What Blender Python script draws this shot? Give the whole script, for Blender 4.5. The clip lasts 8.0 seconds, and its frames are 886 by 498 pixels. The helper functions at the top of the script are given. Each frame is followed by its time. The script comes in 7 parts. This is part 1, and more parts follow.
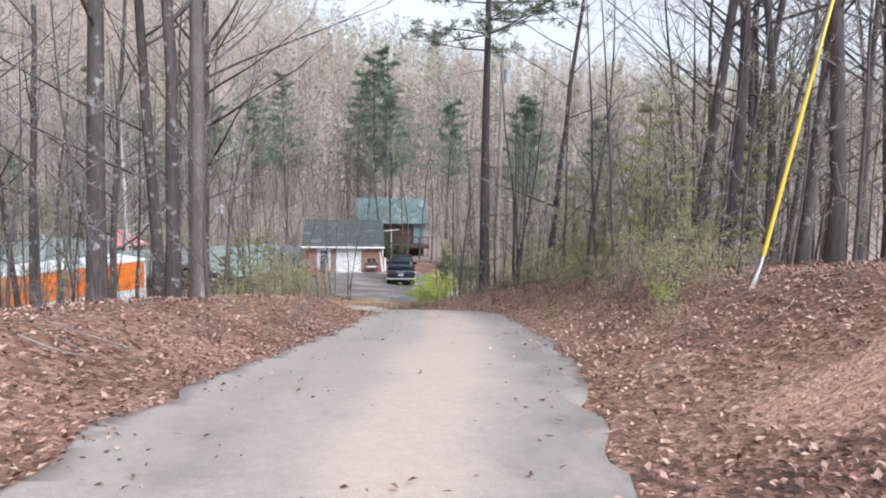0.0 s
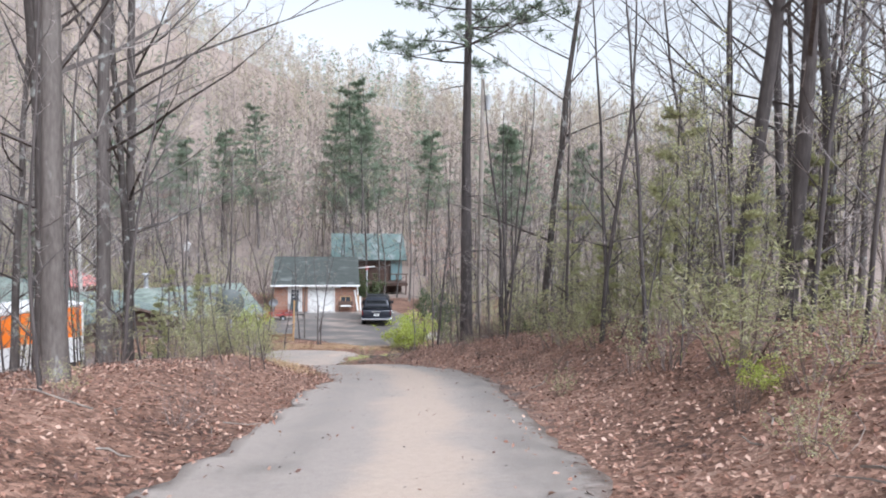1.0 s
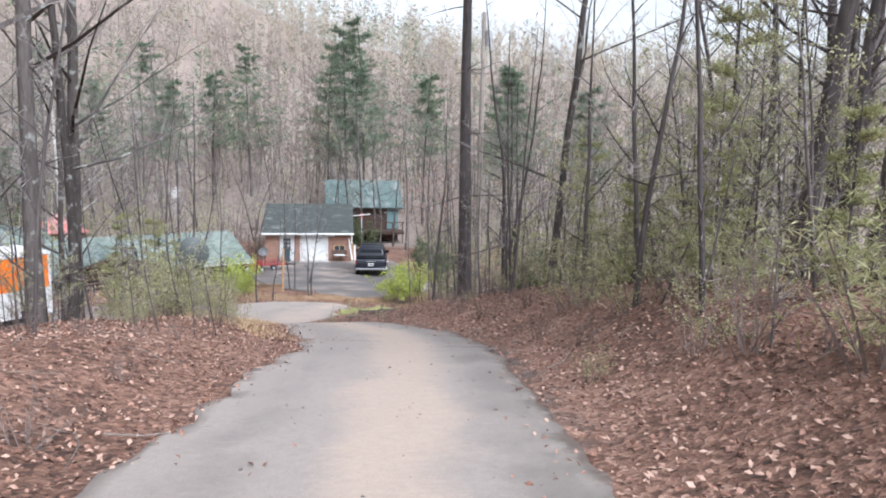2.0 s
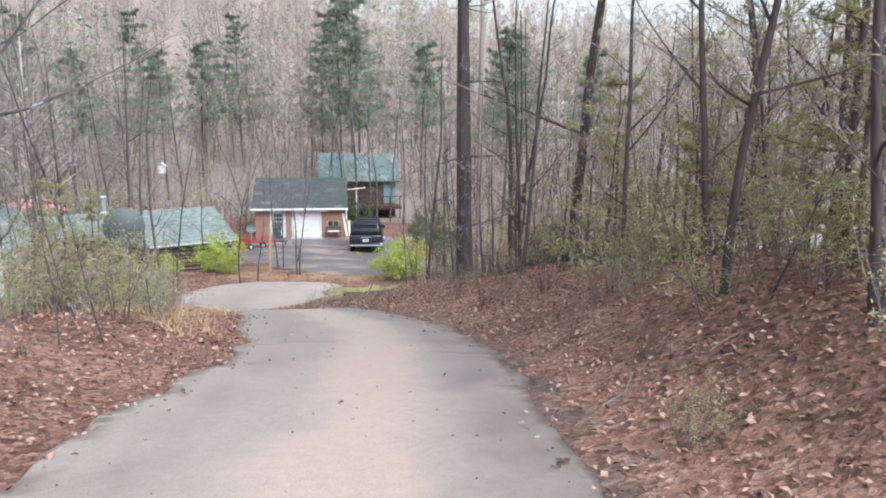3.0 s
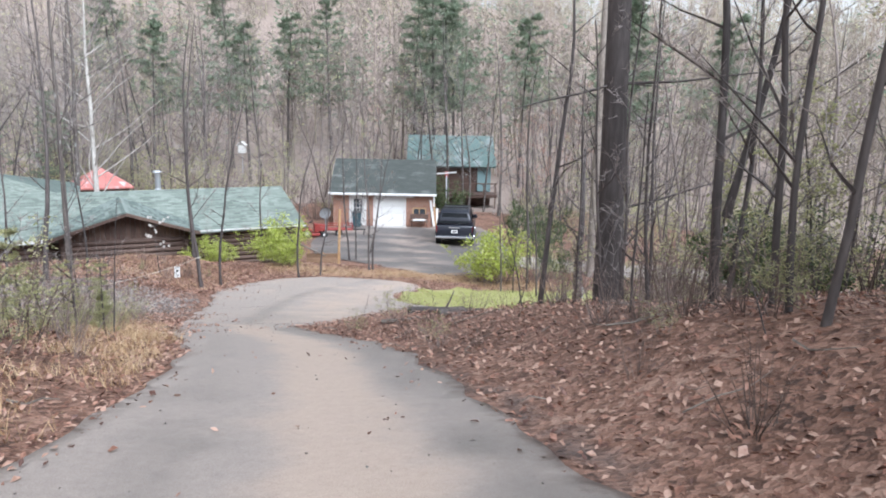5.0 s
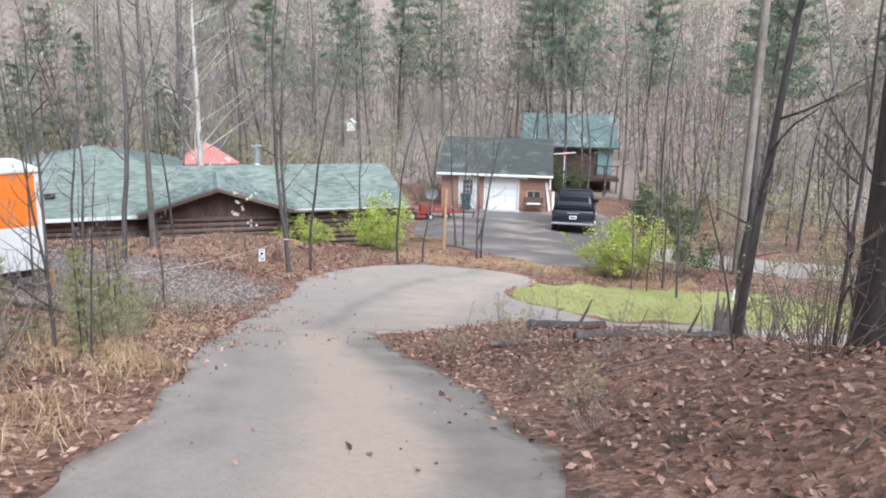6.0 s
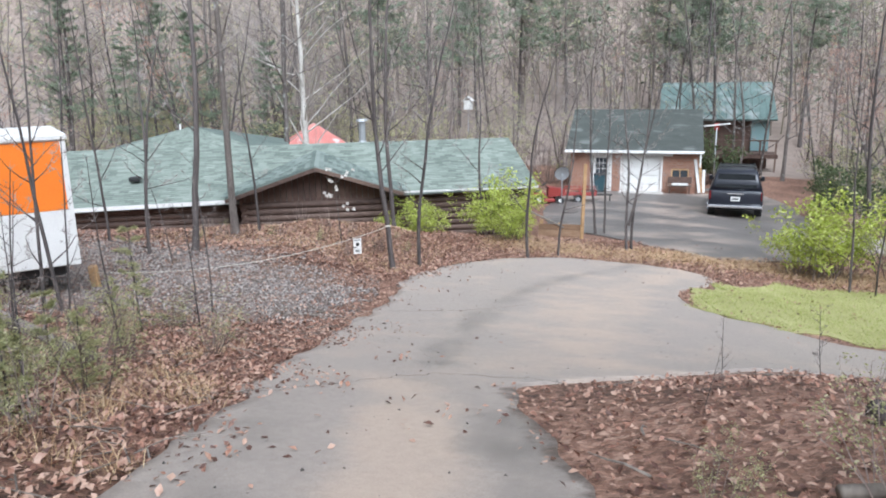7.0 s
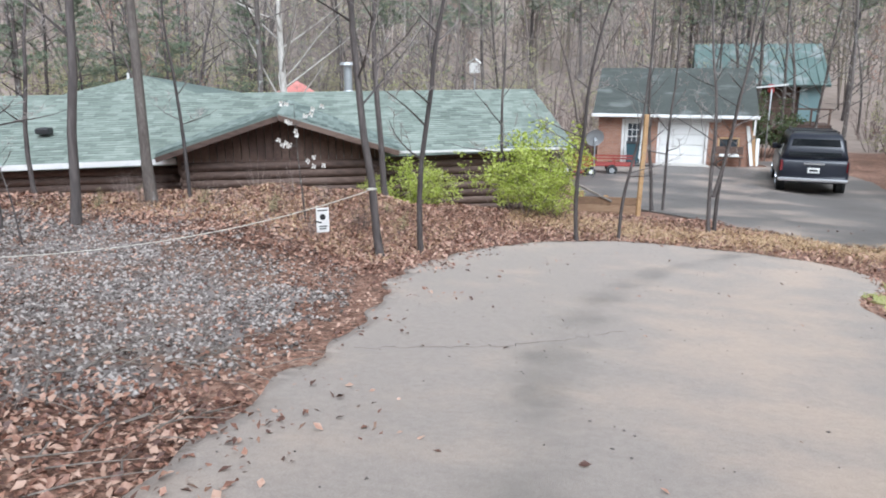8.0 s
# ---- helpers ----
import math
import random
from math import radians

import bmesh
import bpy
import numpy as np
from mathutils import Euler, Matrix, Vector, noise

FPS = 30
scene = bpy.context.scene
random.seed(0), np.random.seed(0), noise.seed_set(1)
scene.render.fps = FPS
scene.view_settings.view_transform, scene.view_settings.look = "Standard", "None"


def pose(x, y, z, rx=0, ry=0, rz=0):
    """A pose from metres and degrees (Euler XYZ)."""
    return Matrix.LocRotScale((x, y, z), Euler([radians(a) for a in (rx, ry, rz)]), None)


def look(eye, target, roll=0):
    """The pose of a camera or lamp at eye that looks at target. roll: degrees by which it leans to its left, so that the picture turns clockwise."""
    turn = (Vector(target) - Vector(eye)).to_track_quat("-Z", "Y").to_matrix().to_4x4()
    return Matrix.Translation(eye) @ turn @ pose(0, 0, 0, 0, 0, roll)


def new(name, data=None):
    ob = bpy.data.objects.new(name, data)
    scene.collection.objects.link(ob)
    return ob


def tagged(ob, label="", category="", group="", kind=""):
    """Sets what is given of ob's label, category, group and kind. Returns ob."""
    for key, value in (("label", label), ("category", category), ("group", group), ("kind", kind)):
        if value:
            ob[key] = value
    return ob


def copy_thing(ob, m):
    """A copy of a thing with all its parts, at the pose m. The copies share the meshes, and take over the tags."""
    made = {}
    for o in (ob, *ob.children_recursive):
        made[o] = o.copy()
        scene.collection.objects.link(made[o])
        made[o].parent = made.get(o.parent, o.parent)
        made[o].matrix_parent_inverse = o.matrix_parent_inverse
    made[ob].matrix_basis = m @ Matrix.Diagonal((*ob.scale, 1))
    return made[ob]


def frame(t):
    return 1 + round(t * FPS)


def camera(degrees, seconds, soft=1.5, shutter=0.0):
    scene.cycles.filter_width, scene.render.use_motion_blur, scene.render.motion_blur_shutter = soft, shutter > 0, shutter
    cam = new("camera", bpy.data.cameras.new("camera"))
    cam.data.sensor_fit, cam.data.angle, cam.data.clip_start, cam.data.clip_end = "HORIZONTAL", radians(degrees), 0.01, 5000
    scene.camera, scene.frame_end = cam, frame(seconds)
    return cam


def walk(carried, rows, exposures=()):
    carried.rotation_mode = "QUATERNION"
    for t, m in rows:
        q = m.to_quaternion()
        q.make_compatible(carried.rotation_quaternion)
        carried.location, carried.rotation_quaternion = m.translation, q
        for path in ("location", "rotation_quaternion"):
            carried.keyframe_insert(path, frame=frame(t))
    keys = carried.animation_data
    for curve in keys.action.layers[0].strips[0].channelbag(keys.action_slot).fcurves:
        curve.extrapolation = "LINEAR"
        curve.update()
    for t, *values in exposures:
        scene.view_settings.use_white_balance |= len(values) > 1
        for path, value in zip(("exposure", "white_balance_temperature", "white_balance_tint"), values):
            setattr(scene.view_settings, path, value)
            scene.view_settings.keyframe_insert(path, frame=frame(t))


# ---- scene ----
from mathutils.geometry import delaunay_2d_cdt

cam = camera(62.0, 8.0, soft=1.9)
PATH = [
    (0, (0.0, 0.0, 1.1), (0.238, 1.968, 0.837), 1.3),
    (0.5, (0.263, 1.718, 0.99), (0.533, 3.688, 0.777), 2.4),
    (1, (0.528, 3.256, 0.845), (0.819, 5.228, 0.678), 1.0),
    (1.5, (0.773, 4.398, 0.688), (1.068, 6.363, 0.462), 1.3),
    (2, (0.913, 5.444, 0.537), (1.209, 7.398, 0.233), 1.3),
    (3.5, (1.717, 9.909, -0.343), (1.999, 11.853, -0.721), 0.1),
    (4, (1.86, 11.653, -0.68), (2.094, 13.601, -1.065), 0.4),
    (5.5, (2.015, 16.652, -1.53), (1.924, 18.61, -1.93), 1.3),
    (6, (1.748, 18.495, -1.882), (1.498, 20.431, -2.321), 1.2),
    (6.5, (1.256, 20.737, -2.419), (0.839, 22.636, -2.885), 1.0),
    (7, (0.519, 23.098, -2.932), (-0.039, 24.96, -3.403), -1.0),
    (7.5, (-0.45, 25.648, -3.557), (-1.08, 27.478, -4.062), -1.8),
    (8, (-1.403, 28.649, -4.421), (-1.952, 30.501, -4.94), -0.3),
]
walk(cam, [(t, look(eye, target, roll)) for t, eye, target, roll in PATH], [(0, 1.66, 6020, 10), (1.5, 1.76, 6020, 10), (4, 1.86, 6000, 9), (6, 1.8, 6000, 8), (8, 1.7, 6000, 6)])

# ---------------------------------------------------------------- light
world = bpy.data.worlds.new("overcast")
scene.world = world
world.use_nodes = True
wt = world.node_tree
wt.nodes.clear()
sky = wt.nodes.new("ShaderNodeTexSky")
sky.sky_type, sky.sun_disc = "NISHITA", False
sky.sun_elevation, sky.sun_rotation = radians(50), radians(150)
sky.air_density, sky.dust_density, sky.ozone_density = 1.0, 2.0, 1.0
grey = wt.nodes.new("ShaderNodeHueSaturation")
grey.inputs["Saturation"].default_value = 0.2
back = wt.nodes.new("ShaderNodeBackground")
back.inputs["Strength"].default_value = 0.068
wout = wt.nodes.new("ShaderNodeOutputWorld")
wt.links.new(sky.outputs["Color"], grey.inputs["Color"])
wt.links.new(grey.outputs["Color"], back.inputs["Color"])
wt.links.new(back.outputs["Background"], wout.inputs["Surface"])
sun = new("sun", bpy.data.lights.new("sun", "SUN"))
sun.data.energy, sun.data.angle, sun.data.color = 1.5, radians(50), (0.88, 0.915, 1.0)
sun.matrix_world = pose(0, 0, 60, 40, 0, 30)


# ---------------------------------------------------------------- materials
def material(name, colors, scale=4.0, rough=0.85, bump=0.3, fine=40.0, metal=0.0, per="", vary=0.15, stretch=(1, 1, 1), stain=None, spec=0.5, coords="Object", thin=0.0):
    """Two scales of noise over a ramp of colours; per: 'object' or 'island' shifts each piece; thin: the share of light that a leaf lets through."""
    m = bpy.data.materials.new(name)
    m.use_nodes = True
    t = m.node_tree
    n, l = t.nodes, t.links
    p = n["Principled BSDF"]
    tc = n.new("ShaderNodeTexCoord")
    mp = n.new("ShaderNodeMapping")
    mp.inputs["Scale"].default_value = stretch
    l.new(tc.outputs[coords], mp.inputs["Vector"])
    big = n.new("ShaderNodeTexNoise")
    big.inputs["Scale"].default_value, big.inputs["Detail"].default_value = scale, 6
    l.new(mp.outputs["Vector"], big.inputs["Vector"])
    small = n.new("ShaderNodeTexNoise")
    small.inputs["Scale"].default_value, small.inputs["Detail"].default_value = fine, 4
    l.new(mp.outputs["Vector"], small.inputs["Vector"])
    mix = n.new("ShaderNodeMath")
    mix.operation = "MULTIPLY_ADD"
    l.new(small.outputs["Fac"], mix.inputs[0])
    mix.inputs[1].default_value = 0.5
    half = n.new("ShaderNodeMath")
    half.operation = "MULTIPLY"
    half.inputs[1].default_value = 0.5
    l.new(big.outputs["Fac"], half.inputs[0])
    l.new(half.outputs[0], mix.inputs[2])
    fac = mix.outputs[0]
    if per:
        if per == "object":
            info = n.new("ShaderNodeObjectInfo")
            rnd = info.outputs["Random"]
        else:
            info = n.new("ShaderNodeNewGeometry")
            rnd = info.outputs["Random Per Island"]
        add = n.new("ShaderNodeMath")
        add.operation = "MULTIPLY_ADD"
        l.new(rnd, add.inputs[0])
        add.inputs[1].default_value = vary * 2
        sub = n.new("ShaderNodeMath")
        sub.operation = "SUBTRACT"
        l.new(fac, sub.inputs[0])
        sub.inputs[1].default_value = vary
        l.new(sub.outputs[0], add.inputs[2])
        fac = add.outputs[0]
    ramp = n.new("ShaderNodeValToRGB")
    e = ramp.color_ramp.elements
    while len(e) < len(colors):
        e.new(0.5)
    for i, c in enumerate(colors):
        e[i].position = 0.3 + 0.4 * i / max(1, len(colors) - 1)
        e[i].color = (*c, 1)
    l.new(fac, ramp.inputs["Fac"])
    col = ramp.outputs["Color"]
    for tint in ([stain] if stain and not isinstance(stain, list) else stain or []):
        sn = n.new("ShaderNodeTexNoise")
        sn.inputs["Scale"].default_value, sn.inputs["Detail"].default_value = tint[1], 3
        l.new(mp.outputs["Vector"] if len(tint) < 5 else tc.outputs[coords], sn.inputs["Vector"])
        sr = n.new("ShaderNodeValToRGB")
        sr.color_ramp.elements[0].position, sr.color_ramp.elements[1].position = tint[2], tint[2] + (tint[3] if len(tint) > 3 else 0.12)
        l.new(sn.outputs["Fac"], sr.inputs["Fac"])
        mx = n.new("ShaderNodeMix")
        mx.data_type = "RGBA"
        l.new(sr.outputs["Color"], mx.inputs["Factor"])
        l.new(col, mx.inputs["A"])
        mx.inputs["B"].default_value = (*tint[0], 1)
        col = mx.outputs["Result"]
    l.new(col, p.inputs["Base Color"])
    p.inputs["Roughness"].default_value, p.inputs["Metallic"].default_value = rough, metal
    p.inputs["Specular IOR Level"].default_value = spec
    if bump:
        b = n.new("ShaderNodeBump")
        b.inputs["Strength"].default_value, b.inputs["Distance"].default_value = bump, 0.03
        l.new(mix.outputs[0], b.inputs["Height"])
        l.new(b.outputs["Normal"], p.inputs["Normal"])
    if thin:
        glow = n.new("ShaderNodeBsdfTranslucent")
        l.new(col, glow.inputs["Color"])
        both = n.new("ShaderNodeMixShader")
        both.inputs["Fac"].default_value = thin
        l.new(p.outputs["BSDF"], both.inputs[1])
        l.new(glow.outputs["BSDF"], both.inputs[2])
        l.new(both.outputs["Shader"], n["Material Output"].inputs["Surface"])
    return m


def brick_material(name, c1, c2, mortar, w, h):
    m = bpy.data.materials.new(name)
    m.use_nodes = True
    n, l = m.node_tree.nodes, m.node_tree.links
    p = n["Principled BSDF"]
    tc = n.new("ShaderNodeTexCoord")
    mp = n.new("ShaderNodeMapping")
    mp.inputs["Rotation"].default_value = (radians(90), 0, 0)
    l.new(tc.outputs["Object"], mp.inputs["Vector"])
    b = n.new("ShaderNodeTexBrick")
    b.inputs["Color1"].default_value, b.inputs["Color2"].default_value, b.inputs["Mortar"].default_value = (*c1, 1), (*c2, 1), (*mortar, 1)
    b.inputs["Scale"].default_value, b.inputs["Brick Width"].default_value, b.inputs["Row Height"].default_value, b.inputs["Mortar Size"].default_value = 1.0, w, h, 0.008
    l.new(mp.outputs["Vector"], b.inputs["Vector"])
    ns = n.new("ShaderNodeTexNoise")
    ns.inputs["Scale"].default_value = 1.5
    l.new(tc.outputs["Object"], ns.inputs["Vector"])
    mx = n.new("ShaderNodeMix")
    mx.data_type, mx.blend_type = "RGBA", "MULTIPLY"
    mx.inputs["Factor"].default_value = 0.5
    l.new(b.outputs["Color"], mx.inputs["A"])
    l.new(ns.outputs["Fac"], mx.inputs["B"])
    l.new(mx.outputs["Result"], p.inputs["Base Color"])
    p.inputs["Roughness"].default_value = 0.9
    bp = n.new("ShaderNodeBump")
    bp.inputs["Strength"].default_value = 0.4
    l.new(b.outputs["Fac"], bp.inputs["Height"])
    bp.invert = True
    l.new(bp.outputs["Normal"], p.inputs["Normal"])
    return m


def plain(name, c, rough=0.5, metal=0.0, coat=0.0, trans=0.0):
    m = bpy.data.materials.new(name)
    m.use_nodes = True
    p = m.node_tree.nodes["Principled BSDF"]
    p.inputs["Base Color"].default_value = (*c, 1)
    p.inputs["Roughness"].default_value, p.inputs["Metallic"].default_value = rough, metal
    p.inputs["Coat Weight"].default_value, p.inputs["Transmission Weight"].default_value = coat, trans
    return m


M = {}
def litter_material(name, colors, cell):
    """A floor of overlapping flat leaves: cells of many browns at leaf size, with stains and relief."""
    m = bpy.data.materials.new(name)
    m.use_nodes = True
    n, l = m.node_tree.nodes, m.node_tree.links
    p = n["Principled BSDF"]
    tc = n.new("ShaderNodeTexCoord")
    warp = n.new("ShaderNodeTexNoise")
    warp.inputs["Scale"].default_value = cell * 1.3
    l.new(tc.outputs["Object"], warp.inputs["Vector"])
    add = n.new("ShaderNodeMix")
    add.data_type, add.blend_type = "RGBA", "LINEAR_LIGHT"
    add.inputs["Factor"].default_value = 0.035
    l.new(tc.outputs["Object"], add.inputs["A"])
    l.new(warp.outputs["Color"], add.inputs["B"])
    vo = n.new("ShaderNodeTexVoronoi")
    vo.inputs["Scale"].default_value = cell
    l.new(add.outputs["Result"], vo.inputs["Vector"])
    bw = n.new("ShaderNodeRGBToBW")
    l.new(vo.outputs["Color"], bw.inputs["Color"])
    big = n.new("ShaderNodeTexNoise")
    big.inputs["Scale"].default_value, big.inputs["Detail"].default_value = 0.6, 5
    l.new(tc.outputs["Object"], big.inputs["Vector"])
    mix = n.new("ShaderNodeMath")
    mix.operation = "MULTIPLY_ADD"
    l.new(bw.outputs["Val"], mix.inputs[0])
    mix.inputs[1].default_value = 0.6
    off = n.new("ShaderNodeMath")
    off.operation = "MULTIPLY_ADD"
    l.new(big.outputs["Fac"], off.inputs[0])
    off.inputs[1].default_value, off.inputs[2].default_value = 0.7, -0.15
    l.new(off.outputs[0], mix.inputs[2])
    ramp = n.new("ShaderNodeValToRGB")
    e = ramp.color_ramp.elements
    while len(e) < len(colors):
        e.new(0.5)
    for k, c in enumerate(colors):
        e[k].position, e[k].color = 0.2 + 0.65 * k / (len(colors) - 1), (*c, 1)
    l.new(mix.outputs[0], ramp.inputs["Fac"])
    col = ramp.outputs["Color"]
    for key, lo, hi in (("clay", (0.30, 0.155, 0.10), (0.46, 0.275, 0.195)), ("silt", (0.07, 0.05, 0.043), (0.155, 0.115, 0.098))):
        at = n.new("ShaderNodeAttribute")
        at.attribute_name = key
        rag = n.new("ShaderNodeTexNoise")
        rag.inputs["Scale"].default_value, rag.inputs["Detail"].default_value = 3.0, 6
        l.new(tc.outputs["Object"], rag.inputs["Vector"])
        shift = n.new("ShaderNodeMath")
        shift.operation = "ADD"
        l.new(at.outputs["Fac"], shift.inputs[0])
        l.new(rag.outputs["Fac"], shift.inputs[1])
        edge = n.new("ShaderNodeMapRange")
        edge.inputs["From Min"].default_value, edge.inputs["From Max"].default_value = 0.85, 1.15
        l.new(shift.outputs[0], edge.inputs["Value"])
        soil = n.new("ShaderNodeMix")
        soil.data_type = "RGBA"
        soil.inputs["A"].default_value, soil.inputs["B"].default_value = (*lo, 1), (*hi, 1)
        l.new(bw.outputs["Val"], soil.inputs["Factor"])
        over = n.new("ShaderNodeMix")
        over.data_type = "RGBA"
        l.new(edge.outputs["Result"], over.inputs["Factor"])
        l.new(col, over.inputs["A"])
        l.new(soil.outputs["Result"], over.inputs["B"])
        col = over.outputs["Result"]
    l.new(col, p.inputs["Base Color"])
    p.inputs["Roughness"].default_value = 0.7
    b = n.new("ShaderNodeBump")
    b.inputs["Strength"].default_value, b.inputs["Distance"].default_value = 0.8, 0.03
    l.new(vo.outputs["Distance"], b.inputs["Height"])
    l.new(b.outputs["Normal"], p.inputs["Normal"])
    return m


def road_material(name):
    """Old asphalt: grey aggregate, clay sand washed down the middle, damp dark wheel tracks and silted edges.
    The sheet's own values "sand", "damp" and "silt" say where; noise breaks them up."""
    m = bpy.data.materials.new(name)
    m.use_nodes = True
    n, l = m.node_tree.nodes, m.node_tree.links
    p = n["Principled BSDF"]
    tc = n.new("ShaderNodeTexCoord")

    def grain(scale, detail=5, rough=0.6):
        t = n.new("ShaderNodeTexNoise")
        t.inputs["Scale"].default_value, t.inputs["Detail"].default_value, t.inputs["Roughness"].default_value = scale, detail, rough
        l.new(tc.outputs["Object"], t.inputs["Vector"])
        return t.outputs["Fac"]

    def ramp(fac, stops):
        r = n.new("ShaderNodeValToRGB")
        e = r.color_ramp.elements
        while len(e) < len(stops):
            e.new(0.5)
        for k, (at, c) in enumerate(stops):
            e[k].position, e[k].color = at, (*c, 1)
        l.new(fac, r.inputs["Fac"])
        return r.outputs["Color"]

    def math_node(op, a, b):
        k = n.new("ShaderNodeMath")
        k.operation = op
        for slot, value in ((0, a), (1, b)):
            if isinstance(value, float):
                k.inputs[slot].default_value = value
            else:
                l.new(value, k.inputs[slot])
        return k.outputs[0]

    def blend(under, over, fac):
        x = n.new("ShaderNodeMix")
        x.data_type = "RGBA"
        l.new(fac, x.inputs["Factor"])
        l.new(under, x.inputs["A"])
        l.new(over, x.inputs["B"])
        return x.outputs["Result"]

    def mask(key, noise_fac, lo, hi):
        at = n.new("ShaderNodeAttribute")
        at.attribute_name = key
        mixed = math_node("ADD", at.outputs["Fac"], math_node("MULTIPLY", math_node("SUBTRACT", noise_fac, 0.5), 1.3))
        r = n.new("ShaderNodeMapRange")
        r.interpolation_type = "SMOOTHSTEP"
        r.inputs["From Min"].default_value, r.inputs["From Max"].default_value = lo, hi
        l.new(mixed, r.inputs["Value"])
        return r.outputs["Result"]

    fine, mid, broad = grain(120, 3), grain(16), grain(1.1, 6)
    speck = math_node("ADD", math_node("MULTIPLY", fine, 0.7), math_node("MULTIPLY", mid, 0.3))
    grey = ramp(speck, [(0.3, (0.255, 0.215, 0.188)), (0.5, (0.355, 0.302, 0.265)), (0.7, (0.45, 0.387, 0.341))])
    clay = ramp(speck, [(0.3, (0.37, 0.278, 0.217)), (0.5, (0.48, 0.377, 0.303)), (0.7, (0.585, 0.482, 0.402))])
    dark = ramp(speck, [(0.3, (0.165, 0.143, 0.126)), (0.55, (0.235, 0.205, 0.182)), (0.72, (0.305, 0.27, 0.24))])
    mud = ramp(mid, [(0.35, (0.095, 0.07, 0.058)), (0.65, (0.19, 0.145, 0.12))])
    col = blend(grey, clay, mask("sand", broad, 0.28, 0.85))
    damp = mask("damp", grain(1.7, 6), 0.3, 0.95)
    col = blend(col, dark, damp)
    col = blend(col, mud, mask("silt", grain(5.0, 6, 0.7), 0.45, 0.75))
    l.new(col, p.inputs["Base Color"])
    r = n.new("ShaderNodeMapRange")
    r.inputs["To Min"].default_value, r.inputs["To Max"].default_value = 0.55, 0.38
    l.new(damp, r.inputs["Value"])
    l.new(r.outputs["Result"], p.inputs["Roughness"])
    b = n.new("ShaderNodeBump")
    b.inputs["Strength"].default_value, b.inputs["Distance"].default_value = 0.35, 0.02
    l.new(fine, b.inputs["Height"])
    l.new(b.outputs["Normal"], p.inputs["Normal"])
    return m


M["ground"] = litter_material("leaf_floor", [(0.06, 0.03, 0.02), (0.145, 0.074, 0.048), (0.24, 0.127, 0.085), (0.33, 0.19, 0.135), (0.41, 0.265, 0.195)], 20)
# leaf floor of the distant slopes, its tone lifted to hold the mist
M["hill"] = material("misted_leaf_slope", [(0.2, 0.155, 0.13), (0.28, 0.22, 0.185), (0.34, 0.28, 0.235)], 0.08, 0.95, 0.3, 1.2)
M["lane"] = material("worn_lane", [(0.275, 0.244, 0.217), (0.375, 0.327, 0.286), (0.465, 0.40, 0.348)], 0.8, 0.5, 0.25, 90)
M["road"] = road_material("wet_asphalt")
M["lot"] = material("dark_asphalt", [(0.09, 0.08, 0.074), (0.135, 0.12, 0.11), (0.19, 0.17, 0.157)], 0.6, 0.5, 0.25, 60, stain=((0.31, 0.25, 0.21), 0.5, 0.48, 0.2))
M["crack"] = material("crack_tar", [(0.07, 0.062, 0.056), (0.11, 0.098, 0.09)], 3, 0.8)
M["concrete"] = material("concrete", [(0.38, 0.36, 0.33), (0.5, 0.48, 0.45)], 2, 0.8, 0.2)
M["leaf"] = material("dead_leaf", [(0.09, 0.04, 0.028), (0.215, 0.1, 0.066), (0.345, 0.182, 0.125), (0.46, 0.3, 0.225)], 2, 0.55, 0.0, per="island", vary=0.32)
M["gravel_bed"] = material("gravel_bed", [(0.13, 0.105, 0.092), (0.20, 0.17, 0.155), (0.27, 0.235, 0.215)], 3, 0.8, 0.8, 40, stain=((0.20, 0.12, 0.085), 0.9, 0.47))
M["stone"] = material("gravel_stone", [(0.105, 0.083, 0.072), (0.195, 0.165, 0.147), (0.40, 0.355, 0.325)], 6, 0.6, 0.1, per="island", vary=0.5)
M["grass"] = material("grass_blade", [(0.33, 0.38, 0.10), (0.47, 0.50, 0.18), (0.56, 0.54, 0.28)], 2, 0.6, 0.0, per="island", vary=0.25, thin=0.4)
M["sod"] = material("grass_sod", [(0.25, 0.235, 0.09), (0.34, 0.33, 0.13), (0.42, 0.40, 0.19)], 1.2, 0.9, 0.6, 40)
M["straw"] = material("dry_grass", [(0.3, 0.18, 0.09), (0.46, 0.31, 0.17), (0.58, 0.44, 0.27)], 2, 0.7, 0.0, per="island", vary=0.25)
M["bark"] = material("grey_bark", [(0.05, 0.041, 0.036), (0.094, 0.078, 0.07), (0.165, 0.142, 0.13)], 3, 0.85, 0.8, 25, per="object", vary=0.14, stretch=(1, 1, 0.18), stain=[((0.30, 0.305, 0.28), 5.0, 0.58, 0.1, 1), ((0.035, 0.031, 0.029), 2.0, 0.55, 0.15)])
# brown-grey bark lightened so its colour carries the rain haze on distant trunks
M["bark_hazed"] = material("hazed_grey_bark", [(0.11, 0.09, 0.08), (0.18, 0.148, 0.132), (0.27, 0.228, 0.205)], 2, 0.9, 0.3, 14, per="object", vary=0.2, stretch=(1, 1, 0.25))
M["bark_dark"] = material("wet_pine_bark", [(0.045, 0.037, 0.035), (0.085, 0.072, 0.068), (0.15, 0.128, 0.12)], 3, 0.85, 0.9, 22, per="object", vary=0.08, stretch=(1, 1, 0.2))
M["bark_lichen"] = material("lichen_bark", [(0.07, 0.058, 0.05), (0.13, 0.11, 0.098), (0.19, 0.17, 0.15)], 3, 0.9, 0.7, 25, stretch=(1, 1, 0.3), stain=((0.52, 0.53, 0.50), 5.0, 0.62))
